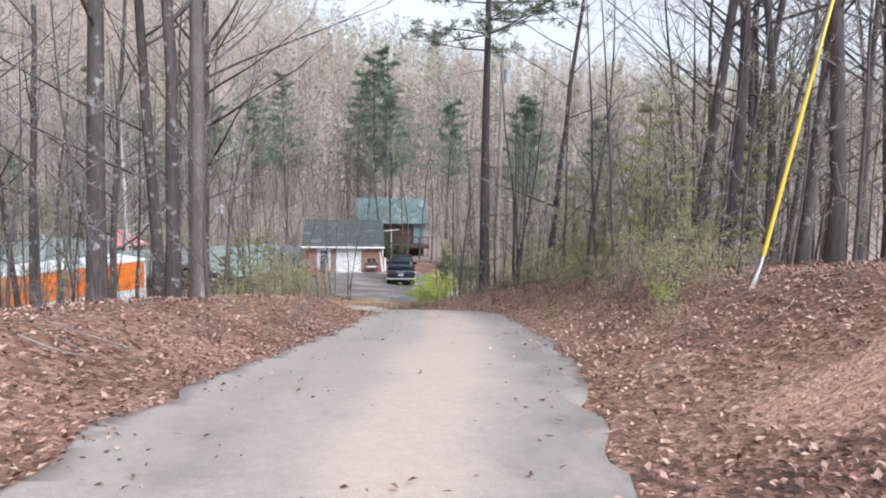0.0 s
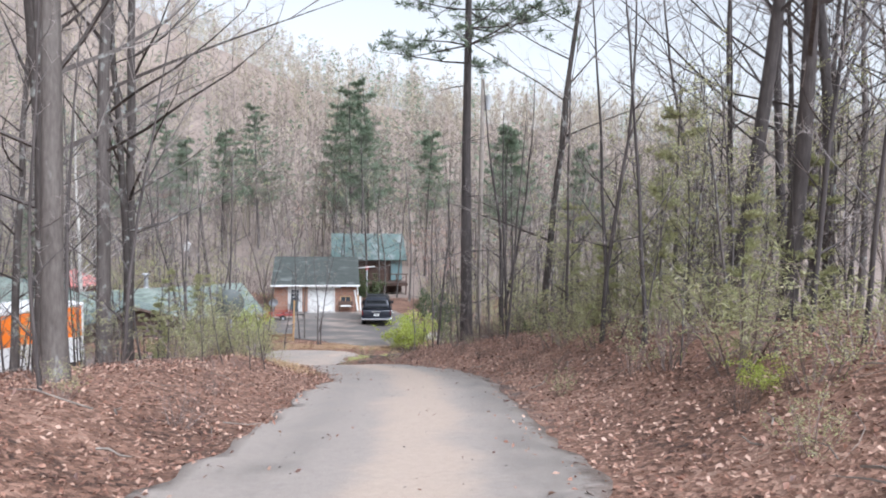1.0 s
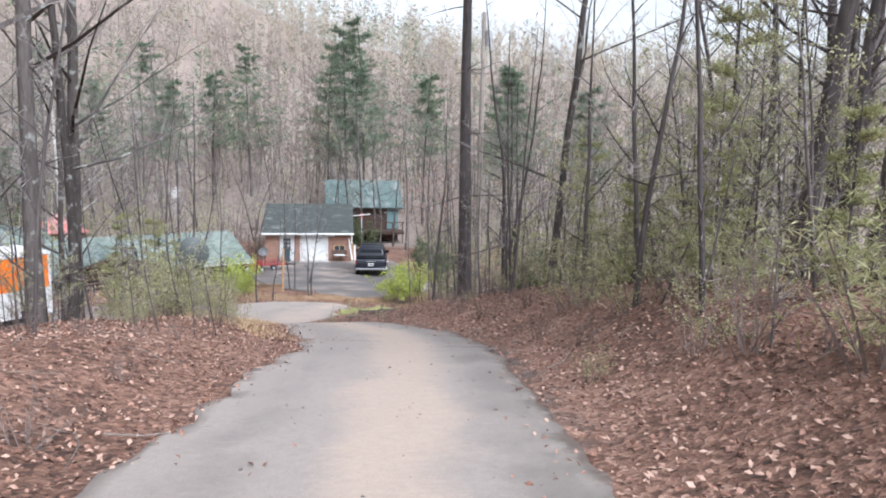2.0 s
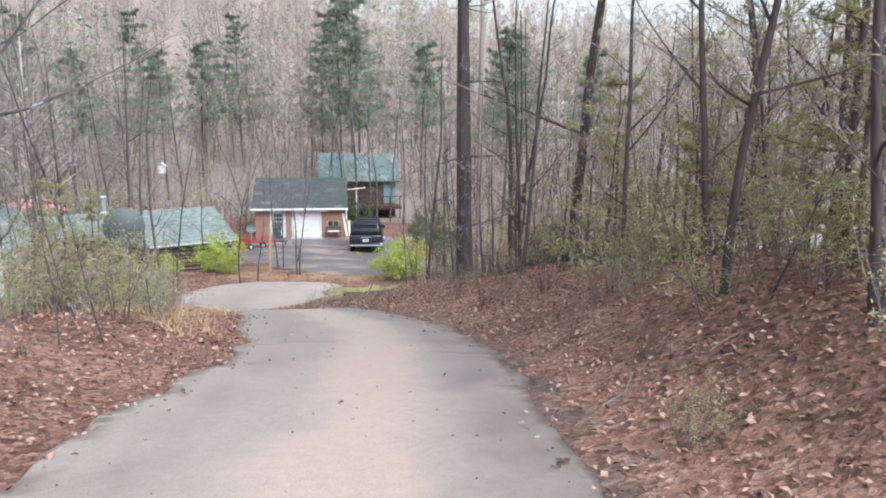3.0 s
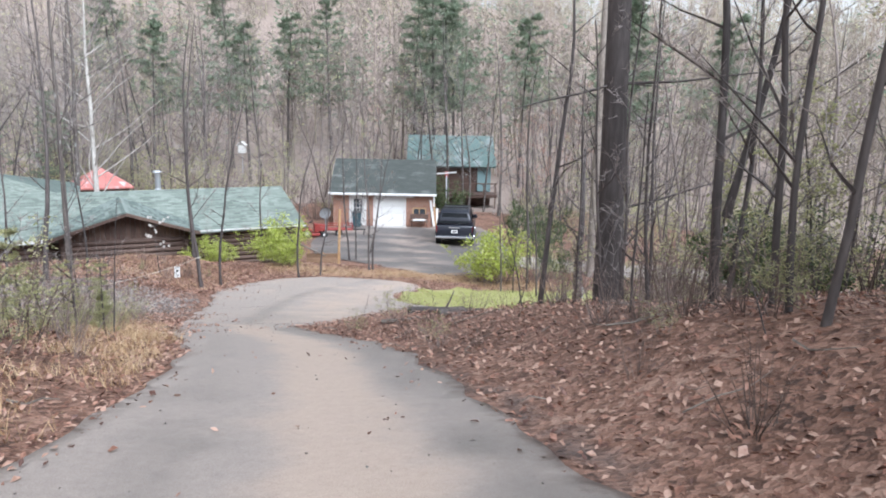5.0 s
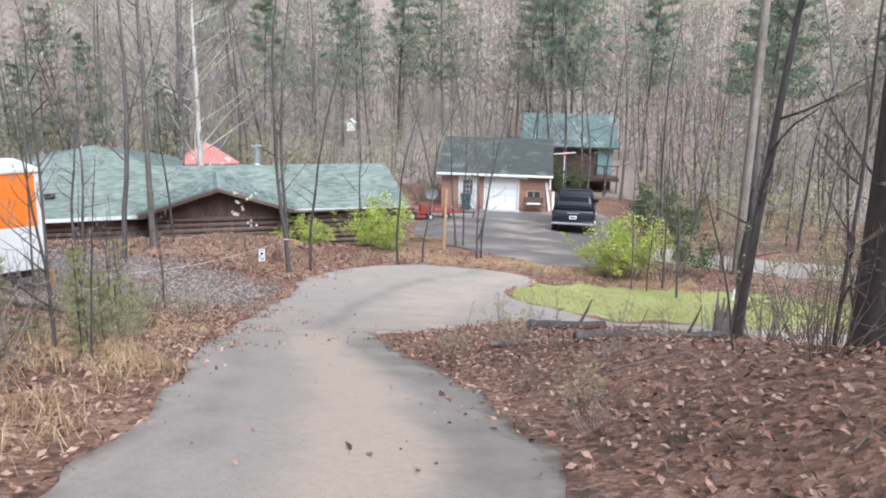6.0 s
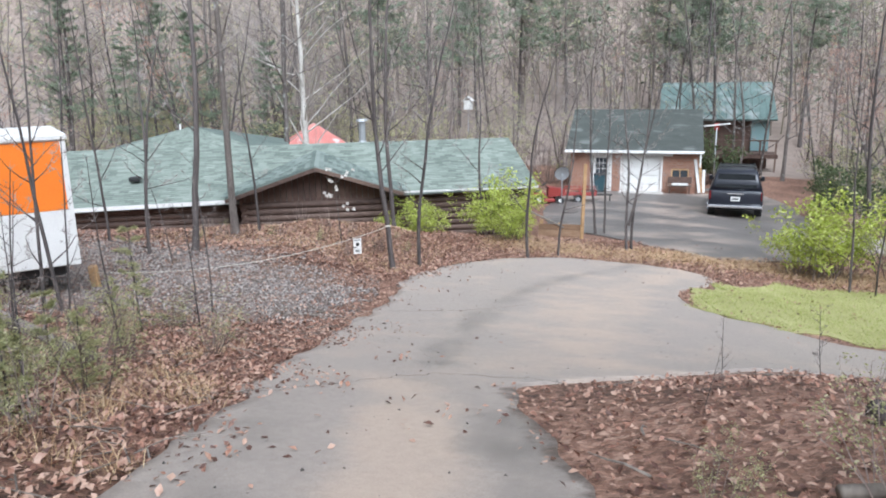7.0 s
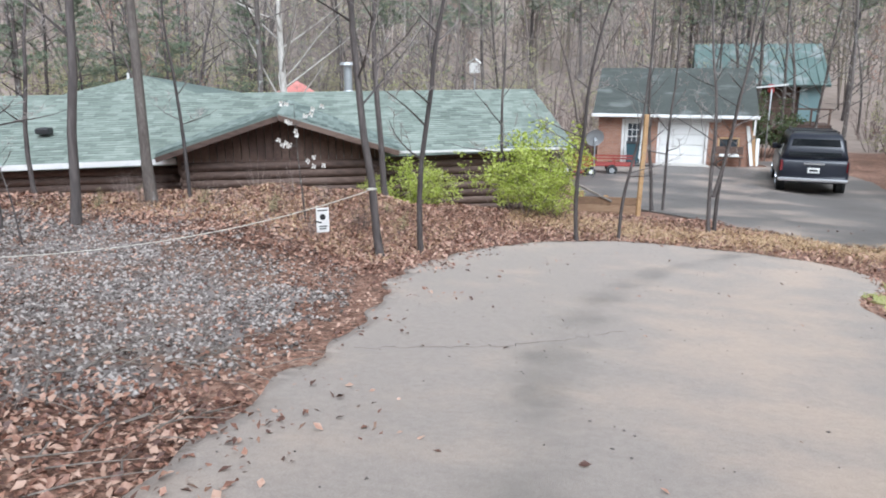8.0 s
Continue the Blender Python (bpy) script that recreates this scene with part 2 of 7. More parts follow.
M["bark_pale"] = material("sycamore_bark", [(0.25, 0.22, 0.19), (0.45, 0.42, 0.38), (0.6, 0.57, 0.53)], 2, 0.8, 0.3, 12, stretch=(1, 1, 0.4))
M["twig"] = material("bare_twig", [(0.19, 0.165, 0.152), (0.30, 0.262, 0.243), (0.41, 0.365, 0.342)], 1.5, 0.85, 0.0, per="object", vary=0.15)
M["brush_twig"] = material("brush_twig", [(0.11, 0.08, 0.066), (0.20, 0.15, 0.13), (0.31, 0.25, 0.22)], 1.5, 0.85, 0.0, per="object", vary=0.2)
# mist over the distant wood is mixed into these pale twig colours
M["hazed_far_twig"] = material("hazed_far_hardwood", [(0.36, 0.29, 0.257), (0.45, 0.366, 0.325), (0.445, 0.402, 0.285), (0.505, 0.425, 0.382)], 0.035, 0.9, 0.0, 0.12, per="island", vary=0.1)
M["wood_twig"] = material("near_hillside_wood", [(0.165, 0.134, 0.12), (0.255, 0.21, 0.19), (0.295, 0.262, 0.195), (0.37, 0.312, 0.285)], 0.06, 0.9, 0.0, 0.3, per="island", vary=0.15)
M["bud"] = material("spring_bud", [(0.33, 0.33, 0.17), (0.46, 0.45, 0.26), (0.56, 0.52, 0.35)], 1, 0.7, 0.0, per="island", vary=0.2, thin=0.4)
M["redbud"] = material("maple_bud", [(0.30, 0.16, 0.12), (0.43, 0.25, 0.19), (0.50, 0.34, 0.26)], 1, 0.7, 0.0, per="island", vary=0.2, thin=0.4)
M["needle"] = material("pine_needle", [(0.12, 0.16, 0.105), (0.18, 0.23, 0.15), (0.25, 0.30, 0.205)], 1, 0.6, 0.0, per="island", vary=0.2, thin=0.25)
M["soft_green"] = material("young_pine", [(0.3, 0.315, 0.14), (0.44, 0.44, 0.22), (0.56, 0.53, 0.33)], 1, 0.65, 0.0, per="island", vary=0.22, thin=0.4)
M["laurel"] = material("laurel_leaf", [(0.03, 0.055, 0.02), (0.07, 0.10, 0.035), (0.12, 0.15, 0.06)], 1, 0.5, 0.0, per="island", vary=0.2, thin=0.25)
M["forsythia"] = material("yellow_green_leaf", [(0.31, 0.38, 0.05), (0.47, 0.54, 0.10), (0.62, 0.66, 0.22)], 1, 0.5, 0.0, per="island", vary=0.25, thin=0.4)
M["blossom"] = material("white_blossom", [(0.7, 0.66, 0.6), (0.82, 0.8, 0.76)], 1, 0.6, 0.0, per="island", thin=0.3)
M["shingle"] = material("green_shingle", [(0.075, 0.10, 0.088), (0.14, 0.178, 0.158), (0.225, 0.265, 0.24)], 0.9, 0.8, 0.3, 60, per="object", vary=0.18)
M["shingle_tab"] = material("green_shingle_tabs", [(0.122, 0.147, 0.126), (0.168, 0.2, 0.172), (0.205, 0.241, 0.208), (0.262, 0.298, 0.26)], 0.6, 0.8, 0.2, 60, per="island", vary=0.16)
M["shingle_far"] = material("dark_green_shingle", [(0.034, 0.039, 0.035), (0.05, 0.057, 0.051), (0.072, 0.08, 0.072)], 1.5, 0.8, 0.3, 50, stretch=(1, 1, 4), stain=((0.12, 0.13, 0.122), 0.9, 0.58))
M["metal_roof"] = material("teal_metal_roof", [(0.075, 0.118, 0.108), (0.105, 0.157, 0.145), (0.14, 0.195, 0.18)], 0.6, 0.55, 0.1, 8, stain=((0.24, 0.27, 0.26), 0.8, 0.55))
M["teal"] = material("teal_siding", [(0.15, 0.24, 0.245), (0.21, 0.31, 0.315)], 0.8, 0.7, 0.1)
M["red_roof"] = material("red_metal_roof", [(0.40, 0.12, 0.10), (0.52, 0.19, 0.165), (0.58, 0.27, 0.235)], 1.0, 0.5, 0.1, stain=((0.6, 0.52, 0.5), 1.4, 0.58))
M["log"] = material("dark_stained_log", [(0.045, 0.026, 0.02), (0.09, 0.055, 0.042), (0.15, 0.10, 0.078)], 2, 0.75, 0.5, 20, per="object", vary=0.1, stretch=(0.25, 1, 1))
M["board"] = material("brown_board", [(0.06, 0.035, 0.028), (0.11, 0.068, 0.052), (0.16, 0.105, 0.08)], 2, 0.8, 0.4, 18, per="object", vary=0.1)
M["fence"] = material("weathered_tan_board", [(0.17, 0.10, 0.06), (0.27, 0.165, 0.10), (0.36, 0.235, 0.15)], 2, 0.8, 0.4, 18, per="object", vary=0.12, stretch=(0.3, 1, 1))
M["white"] = material("white_paint", [(0.62, 0.61, 0.58), (0.76, 0.75, 0.73)], 1.5, 0.55, 0.05)
M["galv"] = material("galvanised_steel", [(0.30, 0.31, 0.32), (0.45, 0.46, 0.47)], 3, 0.45, 0.05, metal=0.5)
M["brick"] = brick_material("red_brick", (0.34, 0.15, 0.095), (0.45, 0.22, 0.14), (0.42, 0.36, 0.31), 0.21, 0.075)
M["wood"] = material("treated_wood", [(0.30, 0.17, 0.08), (0.45, 0.28, 0.14), (0.55, 0.38, 0.2)], 3, 0.75, 0.3, 25, per="object")
M["deadwood"] = material("dead_wood", [(0.10, 0.085, 0.07), (0.2, 0.17, 0.145), (0.32, 0.28, 0.24)], 3, 0.9, 0.6, 20, stretch=(1, 1, 0.3))
M["orange"] = material("orange_paint", [(0.78, 0.18, 0.02), (0.86, 0.24, 0.03)], 0.8, 0.4, 0.03)
M["car"] = plain("navy_car_paint", (0.008, 0.010, 0.018), 0.34, 0.0, 0.2)
M["glass"] = plain("dark_glass", (0.012, 0.015, 0.018), 0.06)
M["pane"] = plain("window_glass", (0.05, 0.06, 0.07), 0.05)
M["chrome"] = plain("chrome", (0.75, 0.75, 0.77), 0.15, 1.0)
M["rubber"] = material("tyre_rubber", [(0.018, 0.018, 0.018), (0.035, 0.034, 0.033)], 8, 0.85, 0.2)
M["red_lens"] = plain("red_tail_light", (0.13, 0.006, 0.008), 0.15, 0, 1.0)
M["red"] = material("red_enamel", [(0.21, 0.024, 0.02), (0.31, 0.045, 0.036)], 2, 0.5, 0.05)
M["black"] = plain("black_plastic", (0.02, 0.02, 0.021), 0.5)
M["yellow"] = plain("yellow_plastic", (0.66, 0.48, 0.04), 0.45)
M["rope"] = material("white_rope", [(0.45, 0.42, 0.36), (0.6, 0.57, 0.5)], 30, 0.8, 0.2)
M["dish"] = material("dish_grey", [(0.06, 0.072, 0.066), (0.10, 0.115, 0.105)], 2, 0.5, 0.05)
M["steel"] = plain("wire_steel", (0.45, 0.45, 0.46), 0.35, 0.9)


# ---------------------------------------------------------------- mesh tools
def mesh_of(name, verts, faces, mat, smooth=False):
    me = bpy.data.meshes.new(name)
    me.from_pydata([tuple(v) for v in verts], [], faces)
    me.materials.append(mat)
    if smooth:
        me.polygons.foreach_set("use_smooth", [True] * len(me.polygons))
    me.update()
    return me


def part(name, data, parent, label="", mat=None):
    """Link a mesh or a bmesh as one object under a thing."""
    if isinstance(data, bmesh.types.BMesh):
        me = bpy.data.meshes.new(name)
        data.to_mesh(me)
        data.free()
        me.materials.append(mat)
        data = me
    ob = new(name, data)
    ob.parent = parent
    if label:
        ob["label"] = label
    return ob


def thing(name, m, label, category, group="", kind=""):
    ob = new(name)
    ob.empty_display_size = 0.2
    ob.matrix_world = m
    return tagged(ob, label, category, group, kind)


def box(bm, x0, x1, y0, y1, z0, z1, bevel=0.0, m=None):
    r = bmesh.ops.create_cube(bm, size=1.0)
    v = r["verts"]
    mat = Matrix.Translation(((x0 + x1) / 2, (y0 + y1) / 2, (z0 + z1) / 2)) @ Matrix.Diagonal((x1 - x0, y1 - y0, z1 - z0, 1))
    bmesh.ops.transform(bm, matrix=(m @ mat) if m else mat, verts=v)
    if bevel:
        es = {e for q in v for e in q.link_edges}
        bmesh.ops.bevel(bm, geom=list(es), offset=bevel, segments=1, affect="EDGES", profile=0.5)
    return bm


def boxes(*specs, bevel=0.0):
    bm = bmesh.new()
    for s in specs:
        box(bm, *s, bevel=bevel)
    return bm


def cyl(bm, p, q, r, r2=None, sides=10):
    p, q = Vector(p), Vector(q)
    d = q - p
    m = Matrix.Translation((p + q) / 2) @ d.to_track_quat("Z", "Y").to_matrix().to_4x4()
    bmesh.ops.create_cone(bm, cap_ends=True, segments=sides, radius1=r, radius2=r if r2 is None else r2, depth=d.length, matrix=m)
    return bm


def fast_mesh(name, verts, tris, mat):
    """A mesh of triangles from arrays."""
    me = bpy.data.meshes.new(name)
    me.vertices.add(len(verts))
    me.vertices.foreach_set("co", np.asarray(verts, np.float32).ravel())
    me.loops.add(tris.size)
    me.loops.foreach_set("vertex_index", tris.astype(np.int32).ravel())
    me.polygons.add(len(tris))
    me.polygons.foreach_set("loop_start", np.arange(0, tris.size, 3, dtype=np.int32))
    me.materials.append(mat)
    me.update(calc_edges=True)
    return me


def blades(p, d, w, n):
    """Many pointed leaves at once: feet p, lengths and ways d, half widths w, upward sides n."""
    s = np.cross(d, n)
    s = s / np.maximum(np.linalg.norm(s, axis=1, keepdims=True), 1e-9) * w[:, None]
    lift = n * np.linalg.norm(d, axis=1, keepdims=True) * 0.14
    v = np.stack([p, p + d * 0.45 + s + lift, p + d, p + d * 0.45 - s + lift], 1).reshape(-1, 3)
    b = 4 * np.arange(len(p))[:, None, None]
    return v, (b + np.array([[0, 1, 2], [0, 2, 3]])[None]).reshape(-1, 3)


class Shape:
    """Vertices and faces gathered fast for big meshes."""

    def __init__(self):
        self.v, self.f = [], []

    def tube(self, pts, radii, sides=6, cap=False):
        base = len(self.v)
        pts = [Vector(p) for p in pts]
        for i, (p, r) in enumerate(zip(pts, radii)):
            d = (pts[min(i + 1, len(pts) - 1)] - pts[max(i - 1, 0)])
            d = d.normalized() if d.length > 1e-6 else Vector((0, 0, 1))
            a = d.cross(Vector((0.31, 0.95, 0.05))).normalized()
            b = d.cross(a)
            for k in range(sides):
                w = 2 * math.pi * k / sides
                self.v.append(p + r * (math.cos(w) * a + math.sin(w) * b))
        for i in range(len(pts) - 1):
            for k in range(sides):
                k2 = (k + 1) % sides
                o = base + i * sides
                self.f.append((o + k, o + k2, o + sides + k2, o + sides + k))
        if cap:
            self.f.append(tuple(base + (len(pts) - 1) * sides + k for k in range(sides)))

    def blade(self, p, d, w, n):
        """A pointed leaf from p along d, of width w across n."""
        p, d = Vector(p), Vector(d)
        s = d.cross(n)
        s = s.normalized() * w if s.length > 1e-9 else Vector((w, 0, 0))
        b = len(self.v)
        bend = Vector(n) * d.length * 0.12
        self.v += [p, p + d * 0.5 + s + bend, p + d, p + d * 0.5 - s + bend]
        self.f += [(b, b + 1, b + 2), (b, b + 2, b + 3)]

    def sliver(self, p, d, w):
        """A fine tapering twig from p along d."""
        p, d = Vector(p), Vector(d)
        s = d.cross(Vector((0.3, 1, 0.2)))
        s = s.normalized() * w if s.length > 1e-9 else Vector((w, 0, 0))
        b = len(self.v)
        self.v += [p + s, p - s, p + d]
        self.f.append((b, b + 1, b + 2))

    def mesh(self, name, mat, smooth=False):
        return mesh_of(name, self.v, self.f, mat, smooth)


# ---------------------------------------------------------------- the lie of the land
PY = [-60, -30, 0, 5.5, 10, 13.2, 16.7, 21, 23, 26.8, 29, 33, 37, 39.3, 44.8, 48.6, 64, 80, 100]
PZ = [4.0, 2.0, 0, -0.55, -1.39, -1.93, -2.63, -3.52, -4.01, -5.10, -5.67, -6.62, -7.22, -7.57, -8.16, -8.52, -9.48, -9.7, -9.0]
YS = np.arange(-60, 100, 0.25)
ZS = np.convolve(np.pad(np.interp(YS, PY, PZ), 6, mode="edge"), np.ones(13) / 13, "valid")
LEFT_Y = [-30, 0, 5.1, 6.5, 10.2, 13, 15, 17, 20.8, 22.5, 24.6, 26, 27.6, 29, 33.5, 38]
LEFT_X = [-6.0, -1.9, -0.98, -0.65, -0.1, 0.15, 0.5, 0.36, -0.12, -0.6, -1.28, -1.95, -2.39, -3.0, -3.8, -4.6]
RIGHT_Y = [-30, 0, 4.7, 8.3, 10.7, 13.6, 16.5, 18, 20.8, 22, 24.6, 26.1, 27.5, 28.8, 30]
RIGHT_X = [-3.0, 0.75, 1.6, 2.2, 2.5, 2.8, 2.9, 2.72, 2.1, 1.85, 1.05, 0.38, -0.22, -0.66, 0.4]


def smooth(a, b, x):
    t = np.clip((x - a) / (b - a), 0, 1)
    return t * t * (3 - 2 * t)


def base_z(y):
    return np.interp(y, YS, ZS)


def land(x, y):
    """Height of the ground in metres, for numbers or arrays."""
    x, y = np.asarray(x, float), np.asarray(y, float)
    z = base_z(np.clip(y, -60, 99))
    dr = x - np.interp(y, RIGHT_Y, RIGHT_X)
    dl = np.interp(y, LEFT_Y, LEFT_X) - x
    bank = np.interp(y, [-30, 0, 7, 13, 20, 24, 27.5, 30, 33], [0.5, 0.6, 0.78, 0.85, 0.7, 0.5, 0.3, 0.12, 0])
    z = z + bank * smooth(0.0, 1.0, dr / np.interp(y, [2, 8, 13], [3.3, 2.9, 2.3])) + np.clip(dr - 2.3, 0, 40) * np.interp(y, [0, 20, 32, 45], [0.05, 0.04, -0.01, -0.02])
    lb = np.interp(y, [-30, 0, 8, 16, 21, 25, 28], [0.3, 0.35, 0.42, 0.35, 0.2, 0.05, 0])
    z = z + lb * smooth(0.1, 1.6, dl) - np.clip(dl - 2.5, 0, 14) * np.interp(y, [0, 12, 24, 30, 36], [0.09, 0.10, 0.07, 0.02, 0.0])
    # leaf mound beside the fork
    z = z + 0.16 * np.exp(-(((x - 2.2) / 1.9) ** 2 + ((y - 28.3) / 1.7) ** 2))
    # spoil bank before the log house, and the hollow in which the house stands
    hx, hy = house_local(x, y)
    z = z + 0.52 * smooth(34.5, 39.5, y) * smooth(-5.4, -7.8, x) * smooth(-6.3, -8.6, hy) * smooth(-24, -18, hx)
    z = z + 0.34 * np.exp(-((hx + 6.0) / 4.6) ** 2 - ((hy + 7.4) / 1.4) ** 2) * (1 + 0.35 * np.sin(x * 2.3 + 0.7) * np.sin(y * 1.9))
    z = z - 0.75 * smooth(-6.6, -5.4, hy) * smooth(7.0, 5.0, hy) * smooth(1.6, 0.2, hx) * smooth(-24, -20, hx)
    z = z - 0.17 * smooth(0.8, 4.5, x) * smooth(29.5, 33, y) * smooth(47, 42, y)
    z = z - 0.2 * np.exp(-((x - 4) / 3.0) ** 2 - ((y - 56) / 4.5) ** 2)
    # the wooded hills round about
    r = np.hypot(x - 0, y - 40)
    hill = smooth(42, 190, r)
    ang = np.degrees(np.arctan2(-(x + 2), y - 10))
    top = np.interp(ang, [-180, -70, -30, -12, 0, 10, 22, 45, 90, 180], [16, 14, 22, 29, 36, 50, 70, 76, 40, 16])
    z = z * (1 - hill) + hill * (top - 9)
    z = z + 0.05 * np.sin(x * 1.7 + 0.6 * y) * np.sin(0.9 * y - 0.4 * x) * smooth(0.3, 2, np.maximum(dr, dl))
    return z


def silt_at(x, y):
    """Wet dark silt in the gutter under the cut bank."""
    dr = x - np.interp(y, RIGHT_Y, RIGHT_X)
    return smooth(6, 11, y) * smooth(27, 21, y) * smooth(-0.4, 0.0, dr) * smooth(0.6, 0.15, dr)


def clay_at(x, y):
    """Bare red clay: a scrape on the bank by the guy wire, streaks on the spoil before the log house."""
    spots_ = ((2.5, 3.5, 0.6, 0.5), (3.2, 3.8, 0.7, 0.4), (-9.4, 38.7, 1.6, 0.45), (-7.6, 39.3, 1.0, 0.4), (-2.2, 24.4, 0.5, 1.2))
    return np.clip(sum(np.exp(-((x - a) / c) ** 2 - ((y - b) / d) ** 2) for a, b, c, d in spots_), 0, 1)


HOUSE = (-5.467, 52.455, -5.487)
HC, HS = math.cos(radians(25)), math.sin(radians(25))


def house_local(x, y):
    dx, dy = x - HOUSE[0], y - HOUSE[1]
    return dx * HC + dy * HS, -dx * HS + dy * HC


def z_at(x, y):
    return float(land(x, y))


def ring(points, step=0.35, closed=True, wobble=0.0, seed=3):
    """A smooth closed outline through a few points."""
    out = []
    n = len(points)
    for i in range(n):
        p = [Vector((*points[(i + k - 1) % n], 0)) for k in range(4)]
        m = max(2, int((p[2] - p[1]).length / step))
        for k in range(m):
            t = k / m
            q = 0.5 * (2 * p[1] + (p[2] - p[0]) * t + (2 * p[0] - 5 * p[1] + 4 * p[2] - p[3]) * t * t + (3 * p[1] - p[0] - 3 * p[2] + p[3]) * t ** 3)
            if wobble:
                q = q + wobble * Vector((noise.noise(q * 1.7 + Vector((seed, 0, 0))), noise.noise(q * 1.7 + Vector((0, seed, 5))), 0))
            out.append((q.x, q.y))
    return out


def sheet(outline, lift, cell, skirt):
    """A surface laid on the land inside an outline, with a real edge going down into it."""
    from_xy = np.array(outline)
    lo, hi = from_xy.min(0), from_xy.max(0)
    pts = [Vector(p) for p in outline]
    n = len(pts)
    edges = [(i, (i + 1) % n) for i in range(n)]
    gx, gy = np.meshgrid(np.arange(lo[0], hi[0], cell), np.arange(lo[1], hi[1], cell))
    pts += [Vector((a, b)) for a, b in zip(gx.ravel(), gy.ravel())]
    vs, es, fs, _, _, _ = delaunay_2d_cdt(pts, edges, [list(range(n))], 2, 1e-4)
    a = np.array([(v.x, v.y) for v in vs])
    z = land(a[:, 0], a[:, 1]) + lift
    verts = [(p[0], p[1], q) for p, q in zip(a, z)]
    count = {}
    for f in fs:
        for i in range(len(f)):
            e = (f[i], f[(i + 1) % len(f)])
            count[e] = 1
    rim = [e for e in count if (e[1], e[0]) not in count]
    faces = [tuple(f) for f in fs]
    down = {}
    for i, j in rim:
        for k in (i, j):
            if k not in down:
                down[k] = len(verts)
                verts.append((verts[k][0], verts[k][1], verts[k][2] - skirt))
        faces.append((i, down[i], down[j], j))
    return verts, faces


# ground: one sheet, fine near the drive and coarse out to the hills
def axis(fine0, fine1, step, far0, far1):
    a = list(np.arange(fine0, fine1, step))
    d, p = step, fine1
    while p < far1:
        a.append(p)
        d *= 1.12
        p += d
    a.append(far1)
    d, p = step, fine0
    while p > far0:
        d *= 1.12
        p -= d
        a.insert(0, p)
    return np.array(a)


ax, ay = axis(-16, 14, 0.3, -700, 700), axis(-4, 48, 0.3, -400, 900)
gx, gy = np.meshgrid(ax, ay)
gz = land(gx, gy)
nx = len(ax)
verts = np.stack([gx.ravel(), gy.ravel(), gz.ravel()], 1).tolist()
faces = [(j * nx + i, j * nx + i + 1, (j + 1) * nx + i + 1, (j + 1) * nx + i) for j in range(len(ay) - 1) for i in range(nx - 1)]
me = mesh_of("ground", verts, faces, M["ground"], True)
# distant faces take the leaf colour with mist mixed in
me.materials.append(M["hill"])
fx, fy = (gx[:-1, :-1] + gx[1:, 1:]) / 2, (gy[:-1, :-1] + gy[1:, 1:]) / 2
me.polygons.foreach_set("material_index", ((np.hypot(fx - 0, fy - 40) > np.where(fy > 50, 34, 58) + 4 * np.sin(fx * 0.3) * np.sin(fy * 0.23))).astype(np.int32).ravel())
ground = new("ground", me)
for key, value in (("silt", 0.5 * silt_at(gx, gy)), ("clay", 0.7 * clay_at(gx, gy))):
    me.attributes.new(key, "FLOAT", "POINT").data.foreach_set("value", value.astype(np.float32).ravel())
tagged(ground, "forest floor of wet brown fallen leaves on a slope", "ground", kind="structure")

DRIVE = [(-6.3, -30), (-3.0, -30), (0.75, 0), (1.6, 4.7), (2.2, 8.3), (2.5, 10.7), (2.82, 13.6), (2.9, 16.5), (2.68, 18.3), (2.1, 20.8), (1.8, 22.2), (1.08, 24.5), (0.36, 26.2), (-0.3, 27.9),
         (-0.55, 28.9), (0.4, 30.0), (2.3, 31.4), (5.2, 32.6), (9.0, 33.2), (14.0, 33.6), (14.0, 36.2), (9.0, 35.6), (5.2, 34.7), (2.6, 34.9), (1.2, 36.3), (0.95, 38.0), (1.6, 39.6), (1.6, 41.0), (0.0, 41.9), (-2.0, 42.3), (-3.6, 41.4),
         (-4.5, 39.5), (-4.6, 37.5), (-4.0, 35.0), (-3.75, 33.0), (-3.2, 30.5), (-2.85, 28.8), (-2.35, 27.4), (-1.95, 26), (-1.28, 24.4), (-0.5, 22.3), (-0.05, 20.5), (0.16, 18.4), (0.42, 16.8), (0.5, 15), (0.18, 13), (-0.14, 9.8), (-0.66, 6.5), (-1.9, 0)]
v, f = sheet(ring(DRIVE, 0.14, wobble=0.17), 0.035, 0.2, 0.14)
road = new("road", mesh_of("road", v, f, M["road"], True))
xy = np.array(v)
rx_, ry_ = xy[:, 0], xy[:, 1]
el_, er_ = np.interp(ry_, LEFT_Y, LEFT_X), np.interp(ry_, RIGHT_Y, RIGHT_X)
off = rx_ - (el_ + er_) / 2 - 0.1
lower = smooth(27, 30, ry_)
